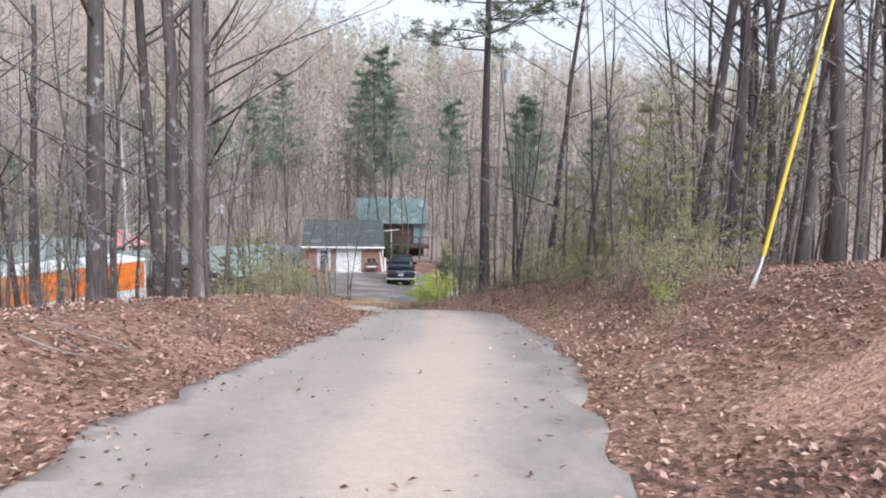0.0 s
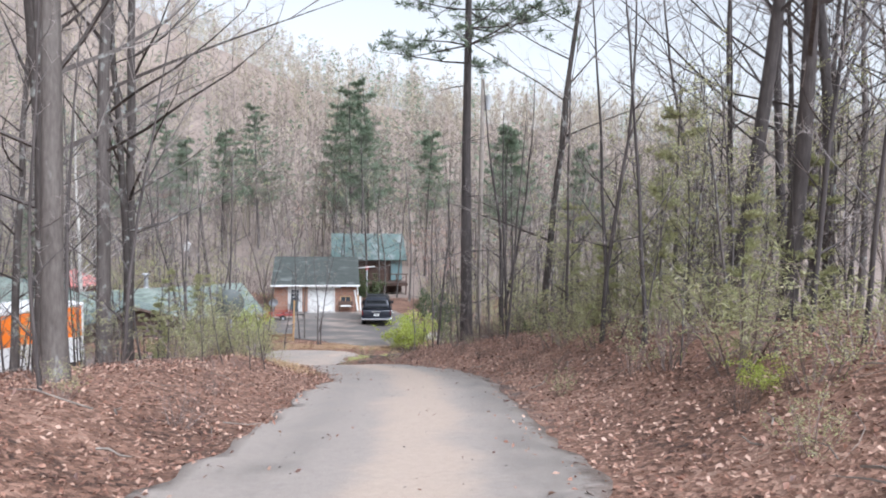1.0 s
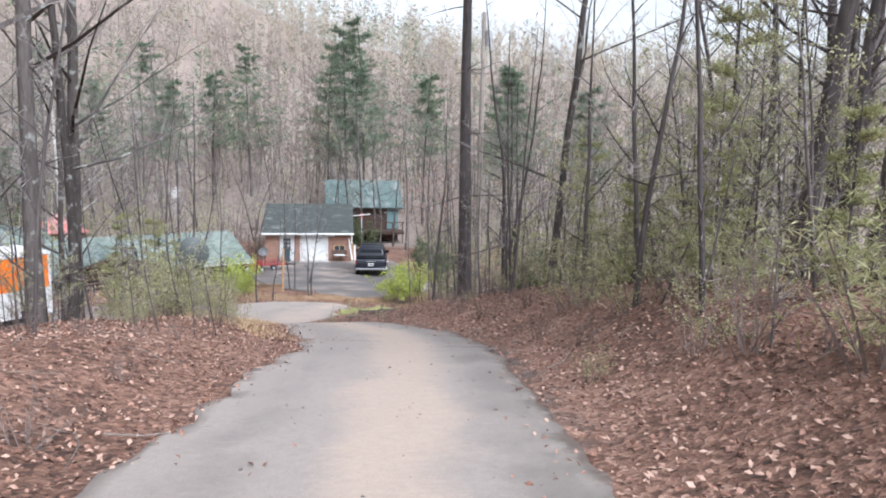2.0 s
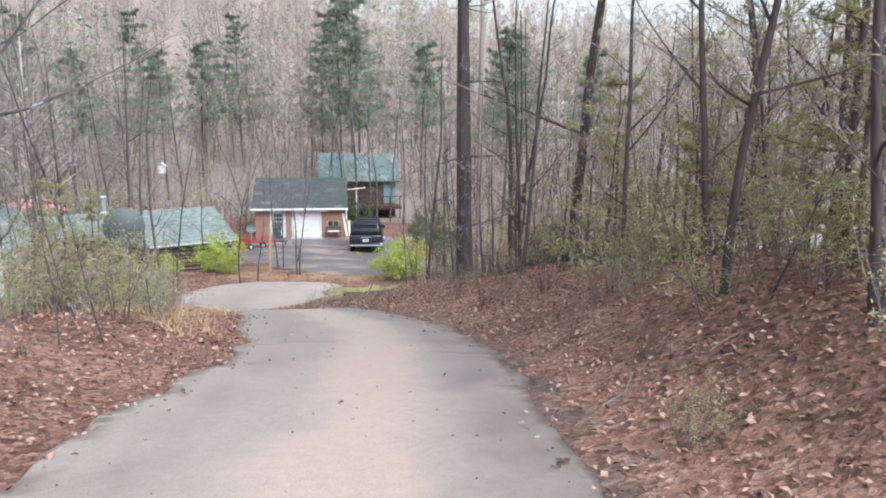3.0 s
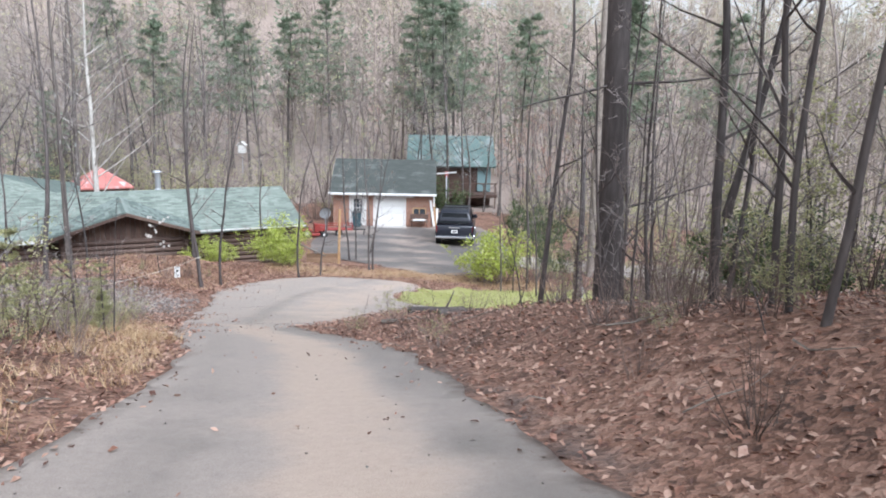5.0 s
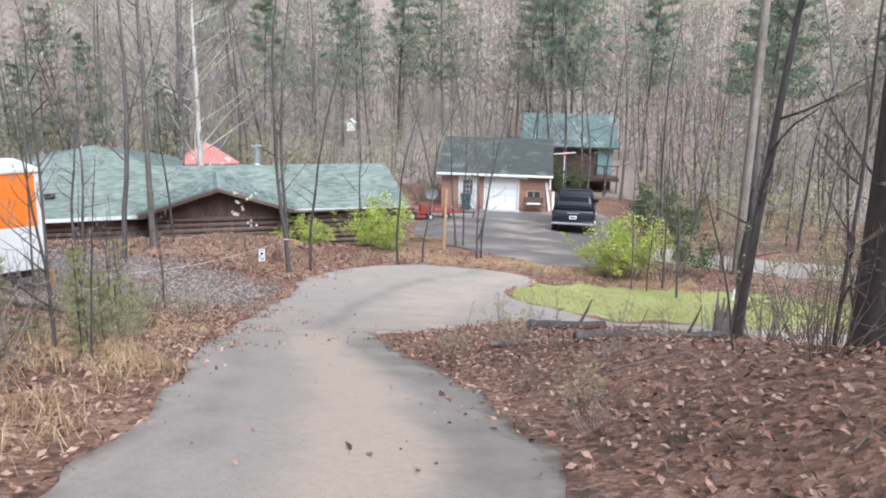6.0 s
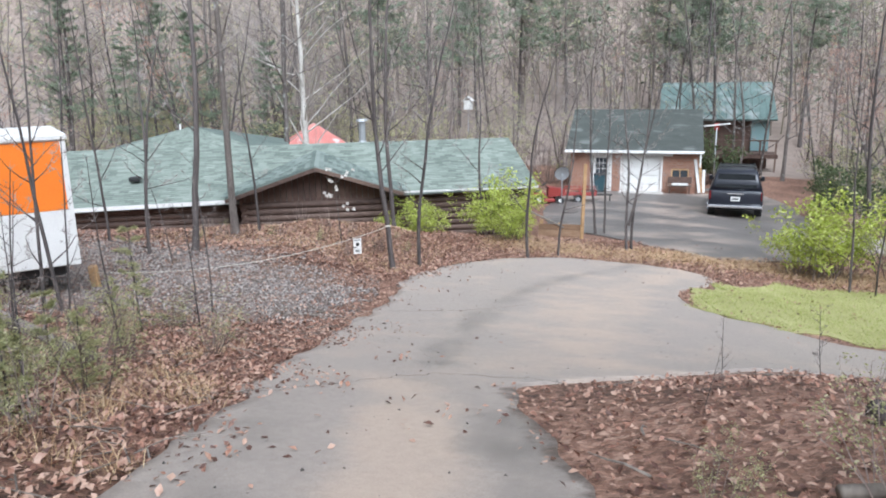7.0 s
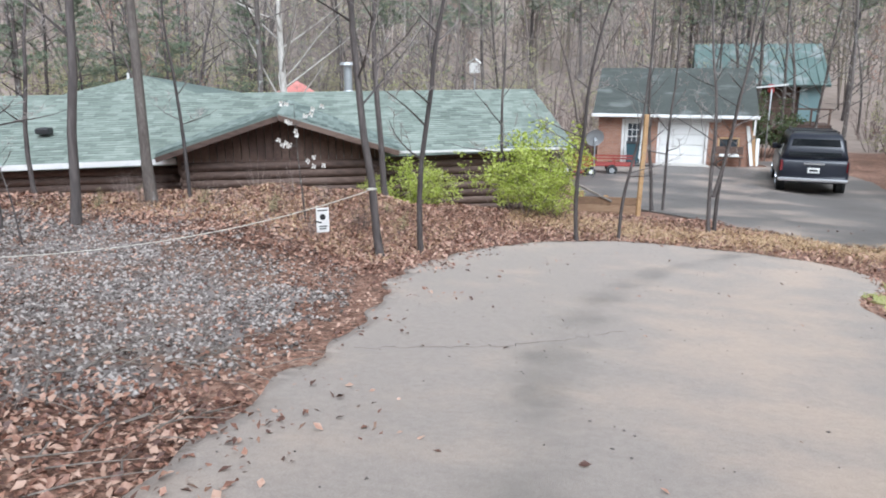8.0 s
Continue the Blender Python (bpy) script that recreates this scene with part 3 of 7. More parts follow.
# the damp track that swings round below the fork
arc = np.interp(ry_, [27, 30, 33.5, 36.5, 39.3, 41.7], [-1.3, -1.65, -2.1, -2.0, -1.4, 0.0])
near_arc = np.exp(-((rx_ - arc) / 0.42) ** 2)
wear = {
    "sand": (1 - lower) * 0.95 * np.exp(-((off - 0.1) / 0.5) ** 2) + lower * (0.36 + 0.25 * np.exp(-((rx_ - arc - 1.6) / 0.9) ** 2)),
    "damp": (1 - lower) * (0.55 * np.exp(-((off + 0.85) / 0.4) ** 2) + 0.7 * smooth(1.0, 0.25, er_ - rx_)) + lower * (0.62 * near_arc + 0.3 * np.exp(-((rx_ - arc - 2.6) / 0.5) ** 2)),
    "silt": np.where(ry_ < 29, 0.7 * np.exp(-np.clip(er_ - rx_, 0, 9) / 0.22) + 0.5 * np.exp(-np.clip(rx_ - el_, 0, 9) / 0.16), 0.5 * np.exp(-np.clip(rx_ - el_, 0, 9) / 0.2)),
}
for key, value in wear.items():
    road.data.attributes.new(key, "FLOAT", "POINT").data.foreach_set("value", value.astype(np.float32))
tagged(road, "worn pale asphalt driveway stained with red clay", "driveway", kind="structure")
LOT = [(-3.6, 62.9), (-4.3, 55), (-3.2, 50), (-1.8, 48.2), (0.5, 45.6), (2.0, 44.2), (4.2, 44.6), (6.0, 48), (6.4, 54), (6.2, 60), (5.2, 64.5), (2.8, 65.5), (2.7, 63.0)]
v, f = sheet(ring(LOT, 0.4, wobble=0.15), 0.035, 0.6, 0.12)
lot = new("parking_pad", mesh_of("parking_pad", v, f, M["lot"]))
tagged(lot, "dark wet asphalt parking pad before the garage", "pavement", kind="structure")
GRAVEL = [(-4.6, 31.2), (-6.6, 30.9), (-9.5, 32.2), (-13.5, 35.5), (-14.5, 37.6), (-11.5, 38.2), (-8.8, 37.8), (-6.3, 36.6), (-4.9, 35.2), (-4.3, 33.0)]
v, f = sheet(ring(GRAVEL, 0.25, wobble=0.8), 0.012, 0.5, 0.08)
bed = new("gravel_patch", mesh_of("gravel_patch", v, f, M["gravel_bed"]))
tagged(bed, "grey gravel pull-off beside the driveway", "gravel", kind="structure")
LANE = [(6.1, 47.0), (9.0, 46.0), (13.0, 44.8), (17.0, 41.5), (19.0, 37.0), (22.0, 37.0), (20.5, 43.0), (16.0, 47.6), (11.0, 49.6), (6.3, 50.6)]
v, f = sheet(ring(LANE, 0.4, wobble=0.2), 0.03, 0.6, 0.12)
lane = new("lower_lane", mesh_of("lower_lane", v, f, M["lane"]))
tagged(lane, "pale worn lane leading round to the parking pad", "lane", kind="structure")
GRASS = [(1.35, 36.4), (1.1, 38.0), (1.8, 39.7), (3.4, 40.6), (6.0, 41.2), (9.5, 41.5), (13.5, 40), (13.5, 36.5), (9.0, 35.8), (5.2, 34.95), (2.7, 35.15)]
v, f = sheet(ring(GRASS, 0.25, wobble=0.7), 0.02, 0.5, 0.08)
sod = new("grass_patch", mesh_of("grass_patch", v, f, M["sod"]))
tagged(sod, "patch of thin green spring grass by the fork", "lawn", kind="structure")


# ---------------------------------------------------------------- log house
def quad_roof(name, a, b, c, d, thick, parent, mat, label=""):
    """A flat roof plane a-b-c-d with thickness."""
    pts = [Vector(p) for p in (a, b, c, d)]
    nrm = (pts[1] - pts[0]).cross(pts[3] - pts[0]).normalized()
    if nrm.z < 0:
        nrm = -nrm
    low = [p - nrm * thick for p in pts]
    me = mesh_of(name, pts + low, [(0, 1, 2, 3), (7, 6, 5, 4), (0, 4, 5, 1), (1, 5, 6, 2), (2, 6, 7, 3), (3, 7, 4, 0)], mat)
    return part(name, me, parent, label)


def sagging_roof(name, at, n, m, thick, parent, mat, label):
    """A roof slab over a slightly warped plane; at(u, s) gives its upper side."""
    pts = [at(i / n, j / m) for j in range(m + 1) for i in range(n + 1)]
    k = len(pts)
    pts += [p - Vector((0, 0, thick)) for p in pts]
    faces = []
    for j in range(m):
        for i in range(n):
            a = j * (n + 1) + i
            faces += [(a, a + n + 1, a + n + 2, a + 1), (k + a, k + a + 1, k + a + n + 2, k + a + n + 1)]
    for i in range(n):
        a, b = i, m * (n + 1) + i
        faces += [(a, a + 1, k + a + 1, k + a), (b + 1, b, k + b, k + b + 1)]
    for j in range(m):
        a, b = j * (n + 1), j * (n + 1) + n
        faces += [(a + n + 1, a, k + a, k + a + n + 1), (b, b + n + 1, k + b + n + 1, k + b)]
    return part(name, mesh_of(name, pts, faces, mat), parent, label)


def log_bar(length, r=0.115, sides=9):
    s = Shape()
    rng = random.Random(int(length * 100))
    n = 6
    s.tube([(length * i / n, rng.uniform(-0.012, 0.012), rng.uniform(-0.01, 0.01)) for i in range(n + 1)], [r * rng.uniform(0.95, 1.05) for _ in range(n + 1)], sides, True)
    s.f.append(tuple(range(sides - 1, -1, -1)))
    return s.mesh("log", M["log"], True)


def shingle_tab(w, e):
    """One shingle: w wide, e deep, thicker at its lower edge; y runs up the slope."""
    v = [(-w / 2, -e, 0), (w / 2, -e, 0), (w / 2, 0, 0), (-w / 2, 0, 0), (-w / 2, -e, 0.014), (w / 2, -e, 0.014), (w / 2, 0, 0.003), (-w / 2, 0, 0.003)]
    return mesh_of("shingle", v, [(4, 5, 6, 7), (0, 1, 5, 4), (1, 2, 6, 5), (3, 0, 4, 7)], M["shingle"])


def shingle_field(name, at, width, length, w, e, parent, seed):
    """Overlapping courses of tabs over a roof plane; at(u, s) gives a point, u along and s down the slope."""
    rng = random.Random(seed)
    sh = Shape()
    rows, cols = int(length / e), int(width / w)
    nrm = (at(1, 1) - at(0, 1)).cross(at(0.5, 0) - at(0.5, 1)).normalized()
    for q in range(rows):
        off = rng.random()
        for k in range(cols + 1):
            u0, u1 = max(0, (k - off) / cols), min(1, (k + 1 - off) / cols - 0.0006)
            if u1 - u0 < 0.001:
                continue
            a, b = q / rows, (q + 1.08) / rows
            lift = rng.uniform(0.008, 0.018)
            p = [at(u0, a) + nrm * 0.004, at(u1, a) + nrm * 0.004, at(u1, min(1.004, b)) + nrm * lift, at(u0, min(1.004, b)) + nrm * lift, at(u1, min(1.004, b)) + nrm * 0.001, at(u0, min(1.004, b)) + nrm * 0.001]
            i = len(sh.v)
            sh.v += p
            sh.f += [(i, i + 1, i + 2, i + 3), (i + 3, i + 2, i + 4, i + 5)]
    ob = part(name, sh.mesh(name, M["shingle_tab"]), parent)
    return tagged(ob, "", "", "", "stuff")


def log_house():
    h = thing("log_house", pose(*HOUSE, 0, 0, 25), "low dark log house with a green shingle roof", "house")
    W0, EV, RL, RR, DV = -0.12, -1.46, -20.0, 0.0, 4.41
    front = lambda u, q: Vector((RL + (RR - RL) * u, -DV * q, W0 + (EV + 0.08 - W0) * q - 0.28 * q * (1 - u)))
    roof = sagging_roof("roof", front, 16, 6, 0.1, h, M["shingle"], "green asphalt shingle roof")
    quad_roof("roof", (RL, 0, W0), (RR, 0, W0), (RR, DV, EV), (RL, DV, EV), 0.1, h, M["shingle"])
    shingle_field("shingles", front, RR - RL, 4.62, 0.30, 0.145, roof, 7)
    # entrance gable
    gx, gw, gv, gt, ge = -7.6, 2.8, -5.65, -0.30, -1.2
    for s in (-1, 1):
        plane = quad_roof("gable_roof", (gx, gv, gt), (gx, -0.55, gt), (gx + s * gw, -3.6, ge), (gx + s * gw, gv, ge), 0.09, h, M["shingle"])
        tab = shingle_tab(0.46, 0.16)
        slope = math.atan2(gt - ge, gw)
        for q in range(20):
            fq = (q + 0.02) / 20
            v1 = -0.6 - 3.05 * fq
            k = 0
            v = gv + 0.02 - (0.23 if q % 2 else 0)
            while v + 0.46 < v1:
                if v > gv - 0.1:
                    ob = part("shingle", tab, plane)
                    ob.matrix_local = Matrix.Translation((gx + s * gw * (fq + 0.05), v + 0.23, gt - (gt - ge) * (fq + 0.05) + 0.012)) @ Matrix.Rotation(s * slope, 4, "Y") @ Matrix.Rotation(radians(90 * s), 4, "Z")
                v += 0.47
        bm = bmesh.new()
        d = Vector((s * gw, 0, ge - gt))
        m = Matrix.Translation((gx + s * gw / 2, gv - 0.012, (gt + ge) / 2 - 0.11)) @ Matrix.Rotation(-math.atan2(d.z, d.x) if s > 0 else -math.atan2(d.z, d.x), 4, "Y")
        box(bm, -d.length / 2, d.length / 2, -0.02, 0.02, -0.05, 0.07, m=m)
        part("bargeboard", bm, h, "dark weathered bargeboard", M["log"])
    # rear wing under a hipped roof
    apex = Vector((-13.4, 7.0, 0.22))
    c = [Vector(p) for p in ((-17.6, 3.0, -0.86), (-9.2, 3.0, -0.86), (-9.2, 11.0, -0.86), (-17.6, 11.0, -0.86))]
    for k in range(4):
        a, b = c[k], c[(k + 1) % 4]
        hip = part("hip_plane", mesh_of("hip_plane", [a, b, apex, a - Vector((0, 0, 0.1)), b - Vector((0, 0, 0.1)), apex - Vector((0, 0, 0.12))], [(0, 1, 2), (5, 4, 3), (0, 3, 4, 1)], M["shingle"]), h)
        if k == 0:
            shingle_field("shingles", lambda u, q: (a.lerp(b, u)).lerp(apex, 1 - q), 8.4, 4.1, 0.3, 0.145, hip, 9)
    part("wing_wall", boxes((-17.2, -9.6, 4.3, 10.6, -3.6, -0.9)), h, "", M["board"])
    # log walls
    rows = [(-1.6 - 0.205 * i) for i in range(11)]
    spans = [(RL + 0.4, gx - gw + 0.45, -3.95), (gx - gw + 0.45, gx + gw - 0.45, -5.05), (gx + gw - 0.45, RR - 0.4, -3.95)]
    for a, b, v in spans:
        me = log_bar(b - a)
        for z in rows:
            ob = part("log", me, h)
            ob.location = (a, v, z)
    me = log_bar(8.0)
    for u in (RR - 0.45, RL + 0.4):
        for z in rows:
            ob = part("log", me, h)
            ob.location, ob.rotation_euler = (u, -4.05, z - 0.1), (0, 0, radians(90))
    me = log_bar(1.2)
    for u in (gx - gw + 0.5, gx + gw - 0.5):
        for z in rows:
            ob = part("log", me, h)
            ob.location, ob.rotation_euler = (u, -5.15, z - 0.1), (0, 0, radians(90))
    # plank infill of the gable end and its dark opening with a log rail
    n = 26
    for i in range(n):
        u0, u1 = gx - gw + 0.35 + (2 * gw - 0.7) * i / n, gx - gw + 0.35 + (2 * gw - 0.7) * (i + 1) / n
        top = gt - 0.16 - (gt - ge) * abs((u0 + u1) / 2 - gx) / gw
        part("plank", boxes((u0, u1 - 0.012, -5.02, -4.98, -1.72, top)), h, "", M["board"])
    part("back_wall", boxes((RL + 0.4, RR - 0.4, 3.9, 4.1, -3.7, EV)), h, "", M["board"])
    for u in (RL + 0.35, RR - 0.45):
        part("end_gable", mesh_of("end_gable", [(u, -3.95, -1.62), (u, 3.95, -1.62), (u, 0, W0 - 0.15)], [(0, 1, 2)], M["board"]), h)
    part("fascia", boxes((gx + gw - 0.1, RR + 0.02, -DV - 0.03, -DV - 0.004, EV - 0.01, EV + 0.05)), h, "white eave trim", M["white"])
    bm = bmesh.new()
    L = gx - gw + 0.2 - RL
    box(bm, 0, L, -DV - 0.03, -DV - 0.004, -0.07, 0.06, m=Matrix.Translation((RL, 0, EV - 0.22)) @ Matrix.Rotation(-math.atan2(0.16, L), 4, "Y"))
    part("fascia", bm, h, "white eave trim", M["white"])
    # flue pipe and roof vents
    bm = bmesh.new()
    cyl(bm, (-5.8, 0.5, -0.4), (-5.8, 0.5, 0.62), 0.13, sides=14)
    cyl(bm, (-5.8, 0.5, -0.35), (-5.8, 0.5, -0.1), 0.26, 0.14, 14)
    pipe = part("flue_pipe", bm, h, "galvanised round flue pipe", M["galv"])
    bm = bmesh.new()
    cyl(bm, (-5.8, 0.5, 0.66), (-5.8, 0.5, 0.74), 0.24, 0.2, 14)
    cyl(bm, (-5.8, 0.5, 0.6), (-5.8, 0.5, 0.66), 0.09, sides=8)
    part("cap", bm, pipe, "", M["galv"])
    bm = boxes((-13.9, -13.55, -2.95, -2.6, -0.95, -0.80), bevel=0.03)
    part("roof_vent", bm, h, "black roof vent", M["black"])
    bm = bmesh.new()
    cyl(bm, (-14.0, 7.2, 0.0), (-14.0, 7.2, 0.32), 0.05)
    part("vent_pipe", bm, h, "white vent pipe", M["white"])
    return h


# ---------------------------------------------------------------- brick garage
def pierced_wall(name, x0, x1, h, t, holes, mat):
    """One wall with openings that go through it, reveals included."""
    xs = sorted({x0, x1, *(e for q in holes for e in q[:2])})
    zs = sorted({0.0, h, *(e for q in holes for e in q[2:])})
    solid = [[not any(a >= q[0] - 1e-6 and b <= q[1] + 1e-6 and c >= q[2] - 1e-6 and d <= q[3] + 1e-6 for q in holes) for c, d in zip(zs, zs[1:])] for a, b in zip(xs, xs[1:])]
    v, f = [], []
    key = {}

    def at(i, k, y):
        if (i, k, y) not in key:
            key[i, k, y] = len(v)
            v.append((xs[i], y * t, zs[k]))
        return key[i, k, y]

    nx_, nz_ = len(xs) - 1, len(zs) - 1
    for i in range(nx_):
        for k in range(nz_):
            if not solid[i][k]:
                continue
            f.append((at(i, k, 0), at(i + 1, k, 0), at(i + 1, k + 1, 0), at(i, k + 1, 0)))
            f.append((at(i, k + 1, 1), at(i + 1, k + 1, 1), at(i + 1, k, 1), at(i, k, 1)))
            for di, dk, a, b in ((-1, 0, (i, k), (i, k + 1)), (1, 0, (i + 1, k + 1), (i + 1, k)), (0, -1, (i + 1, k), (i, k)), (0, 1, (i, k + 1), (i + 1, k + 1))):
                p, q = i + di, k + dk
                if not (0 <= p < nx_ and 0 <= q < nz_ and solid[p][q]):
                    f.append((at(*a, 0), at(*b, 0), at(*b, 1), at(*a, 1)))
    return mesh_of(name, v, f, mat)


def garage():
    g = thing("garage", pose(-0.95, 63.6, -9.52), "small red brick garage with a dark green roof", "garage")
    X0, X1, H, D = -3.3, 3.3, 2.32, 7.2
    # front wall in pieces round the openings: entry door, roller door, window
    holes = [(-2.15, -1.2, 0.0, 2.02), (-0.55, 1.4, 0.0, 1.9), (1.95, 2.85, 0.55, 1.35)]
    part("front_wall", pierced_wall("front_wall", X0, X1, H, 0.2, holes, M["brick"]), g, "red brick wall")
    part("side_wall", boxes((X0, X0 + 0.2, 0.2, D, 0, H)), g, "", M["brick"])
    part("side_wall", boxes((X1 - 0.2, X1, 0.2, D, 0, H)), g, "", M["brick"])
    part("rear_wall", boxes((X0 + 0.2, X1 - 0.2, D - 0.2, D, 0, H)), g, "", M["brick"])
    for x in (X0 + 0.1, X1 - 0.1):
        part("gable", mesh_of("gable", [(x, 0, H), (x, D, H), (x, D / 2, H + 1.75)], [(0, 1, 2)], M["brick"]), g)
    quad_roof("roof", (X0 - 0.25, D / 2, H + 1.92), (X1 + 0.2, D / 2, H + 1.92), (X1 + 0.2, -0.45, H - 0.02), (X0 - 0.25, -0.45, H - 0.02), 0.1, g, M["shingle_far"], "dark green shingle roof")
    quad_roof("roof", (X0 - 0.25, D / 2, H + 1.92), (X1 + 0.2, D / 2, H + 1.92), (X1 + 0.2, D + 0.45, H - 0.02), (X0 - 0.25, D + 0.45, H - 0.02), 0.1, g, M["shingle_far"])
    part("gutter", boxes((X0 - 0.28, X1 + 0.22, -0.55, -0.452, H - 0.13, H + 0.01), bevel=0.015), g, "white eave gutter", M["white"])
    bm = boxes((X1 + 0.02, X1 + 0.1, -0.5, -0.42, 1.5, H - 0.12))
    part("downspout", bm, g, "white downspout", M["white"])
    # sectional door
    door = part("garage_door", boxes((-0.55, 1.4, 0.09, 0.12, 0.0, 1.9)), g, "white sectional garage door", M["white"])
    for k in range(4):
        part("panel", boxes((-0.52, 1.37, 0.06, 0.088, 0.02 + 0.47 * k, 0.46 + 0.47 * k), bevel=0.02), door, "", M["white"])
    part("door_frame", boxes((-0.66, -0.56, -0.02, 0.06, 0, 1.98), (1.41, 1.51, -0.02, 0.06, 0, 1.98), (-0.56, 1.41, -0.02, 0.06, 1.9, 1.99)), g, "white painted frame", M["white"])
    part("header_board", boxes((-0.6, 2.0, -0.03, -0.004, 2.0, 2.2)), g, "pale header board", M["white"])
    # entry door with nine panes
    d = part("entry_door", boxes((-2.1, -1.25, 0.07, 0.11, 0.02, 2.0)), g, "white entry door with nine small panes", M["white"])
    part("door_frame", boxes((-2.24, -2.12, -0.02, 0.07, 0, 2.08), (-1.23, -1.11, -0.02, 0.07, 0, 2.08), (-2.12, -1.23, -0.02, 0.07, 2.0, 2.1)), g, "", M["white"])
    for i in range(3):
        for k in range(3):
            part("pane", boxes((-1.96 + 0.2 * i, -1.79 + 0.2 * i, 0.055, 0.068, 1.0 + 0.3 * k, 1.26 + 0.3 * k)), d, "dark glass", M["pane"])
    bm = bmesh.new()
    bmesh.ops.create_uvsphere(bm, u_segments=10, v_segments=6, radius=0.035, matrix=Matrix.Translation((-1.33, 0.03, 0.98)))
    part("door_knob", bm, d, "", M["chrome"])
    # window
    w = part("window", boxes((1.95, 2.85, 0.11, 0.12, 0.55, 1.35)), g, "window", M["pane"])
    part("frame", boxes((1.93, 2.02, 0.04, 0.1, 0.55, 1.35), (2.78, 2.87, 0.04, 0.1, 0.55, 1.35), (2.02, 2.78, 0.04, 0.1, 1.27, 1.36), (2.02, 2.78, 0.04, 0.1, 0.54, 0.62), (2.38, 2.42, 0.05, 0.1, 0.62, 1.27)), w, "brown wooden frame", M["wood"])
    part("sill", boxes((1.85, 2.95, -0.06, 0.04, 0.47, 0.54)), w, "", M["concrete"])
    return g




# ---------------------------------------------------------------- vehicles
def loft(name, sections, mat, smooth=True):
    """Skin over rings of equal count; ends closed."""
    v, f = [], []
    n = len(sections[0])
    for s in sections:
        v += s
    for i in range(len(sections) - 1):
        for k in range(n):
            k2 = (k + 1) % n
            f.append((i * n + k, i * n + k2, (i + 1) * n + k2, (i + 1) * n + k))
    f.append(tuple(range(n - 1, -1, -1)))
    f.append(tuple((len(sections) - 1) * n + k for k in range(n)))
    return mesh_of(name, v, f, mat, smooth)


def rounded(y, w, z0, z1, r, taper=0.0):
    """A rounded rectangle across the car at y; taper narrows the top."""
    pts = []
    for cx, cz, a0 in ((1, 0, -90), (1, 1, 0), (-1, 1, 90), (-1, 0, 180)):
        for k in range(4):
            a = radians(a0 + 30 * k)
            ww = w - (taper if cz else 0)
            x = cx * (ww - r) + r * math.cos(a)
            z = (z1 - r if cz else z0 + r) + r * math.sin(a)
            pts.append((x, y, z))
    return pts


def wheel(parent, x, y, r=0.39, w=0.26):
    s = 1 if x > 0 else -1
    bm = bmesh.new()
    cyl(bm, (x - w / 2, y, r), (x + w / 2, y, r), r, sides=24)
    bmesh.ops.bevel(bm, geom=[e for e in bm.edges if len(e.link_faces) == 2 and e.calc_face_angle(0) > 1.0], offset=0.03, segments=2, affect="EDGES")
    t = part("wheel", bm, parent, "black tyre on a bright rim", M["rubber"])
    bm = bmesh.new()
    cyl(bm, (x + s * (w / 2 - 0.01), y, r), (x + s * (w / 2 + 0.012), y, r), 0.24, sides=18)
    for k in range(5):
        a = 2 * math.pi * k / 5
        cyl(bm, (x + s * (w / 2 + 0.02), y, r), (x + s * (w / 2 + 0.02), y + 0.21 * math.cos(a), r + 0.21 * math.sin(a)), 0.03, sides=6)
    part("rim", bm, t, "", M["chrome"])


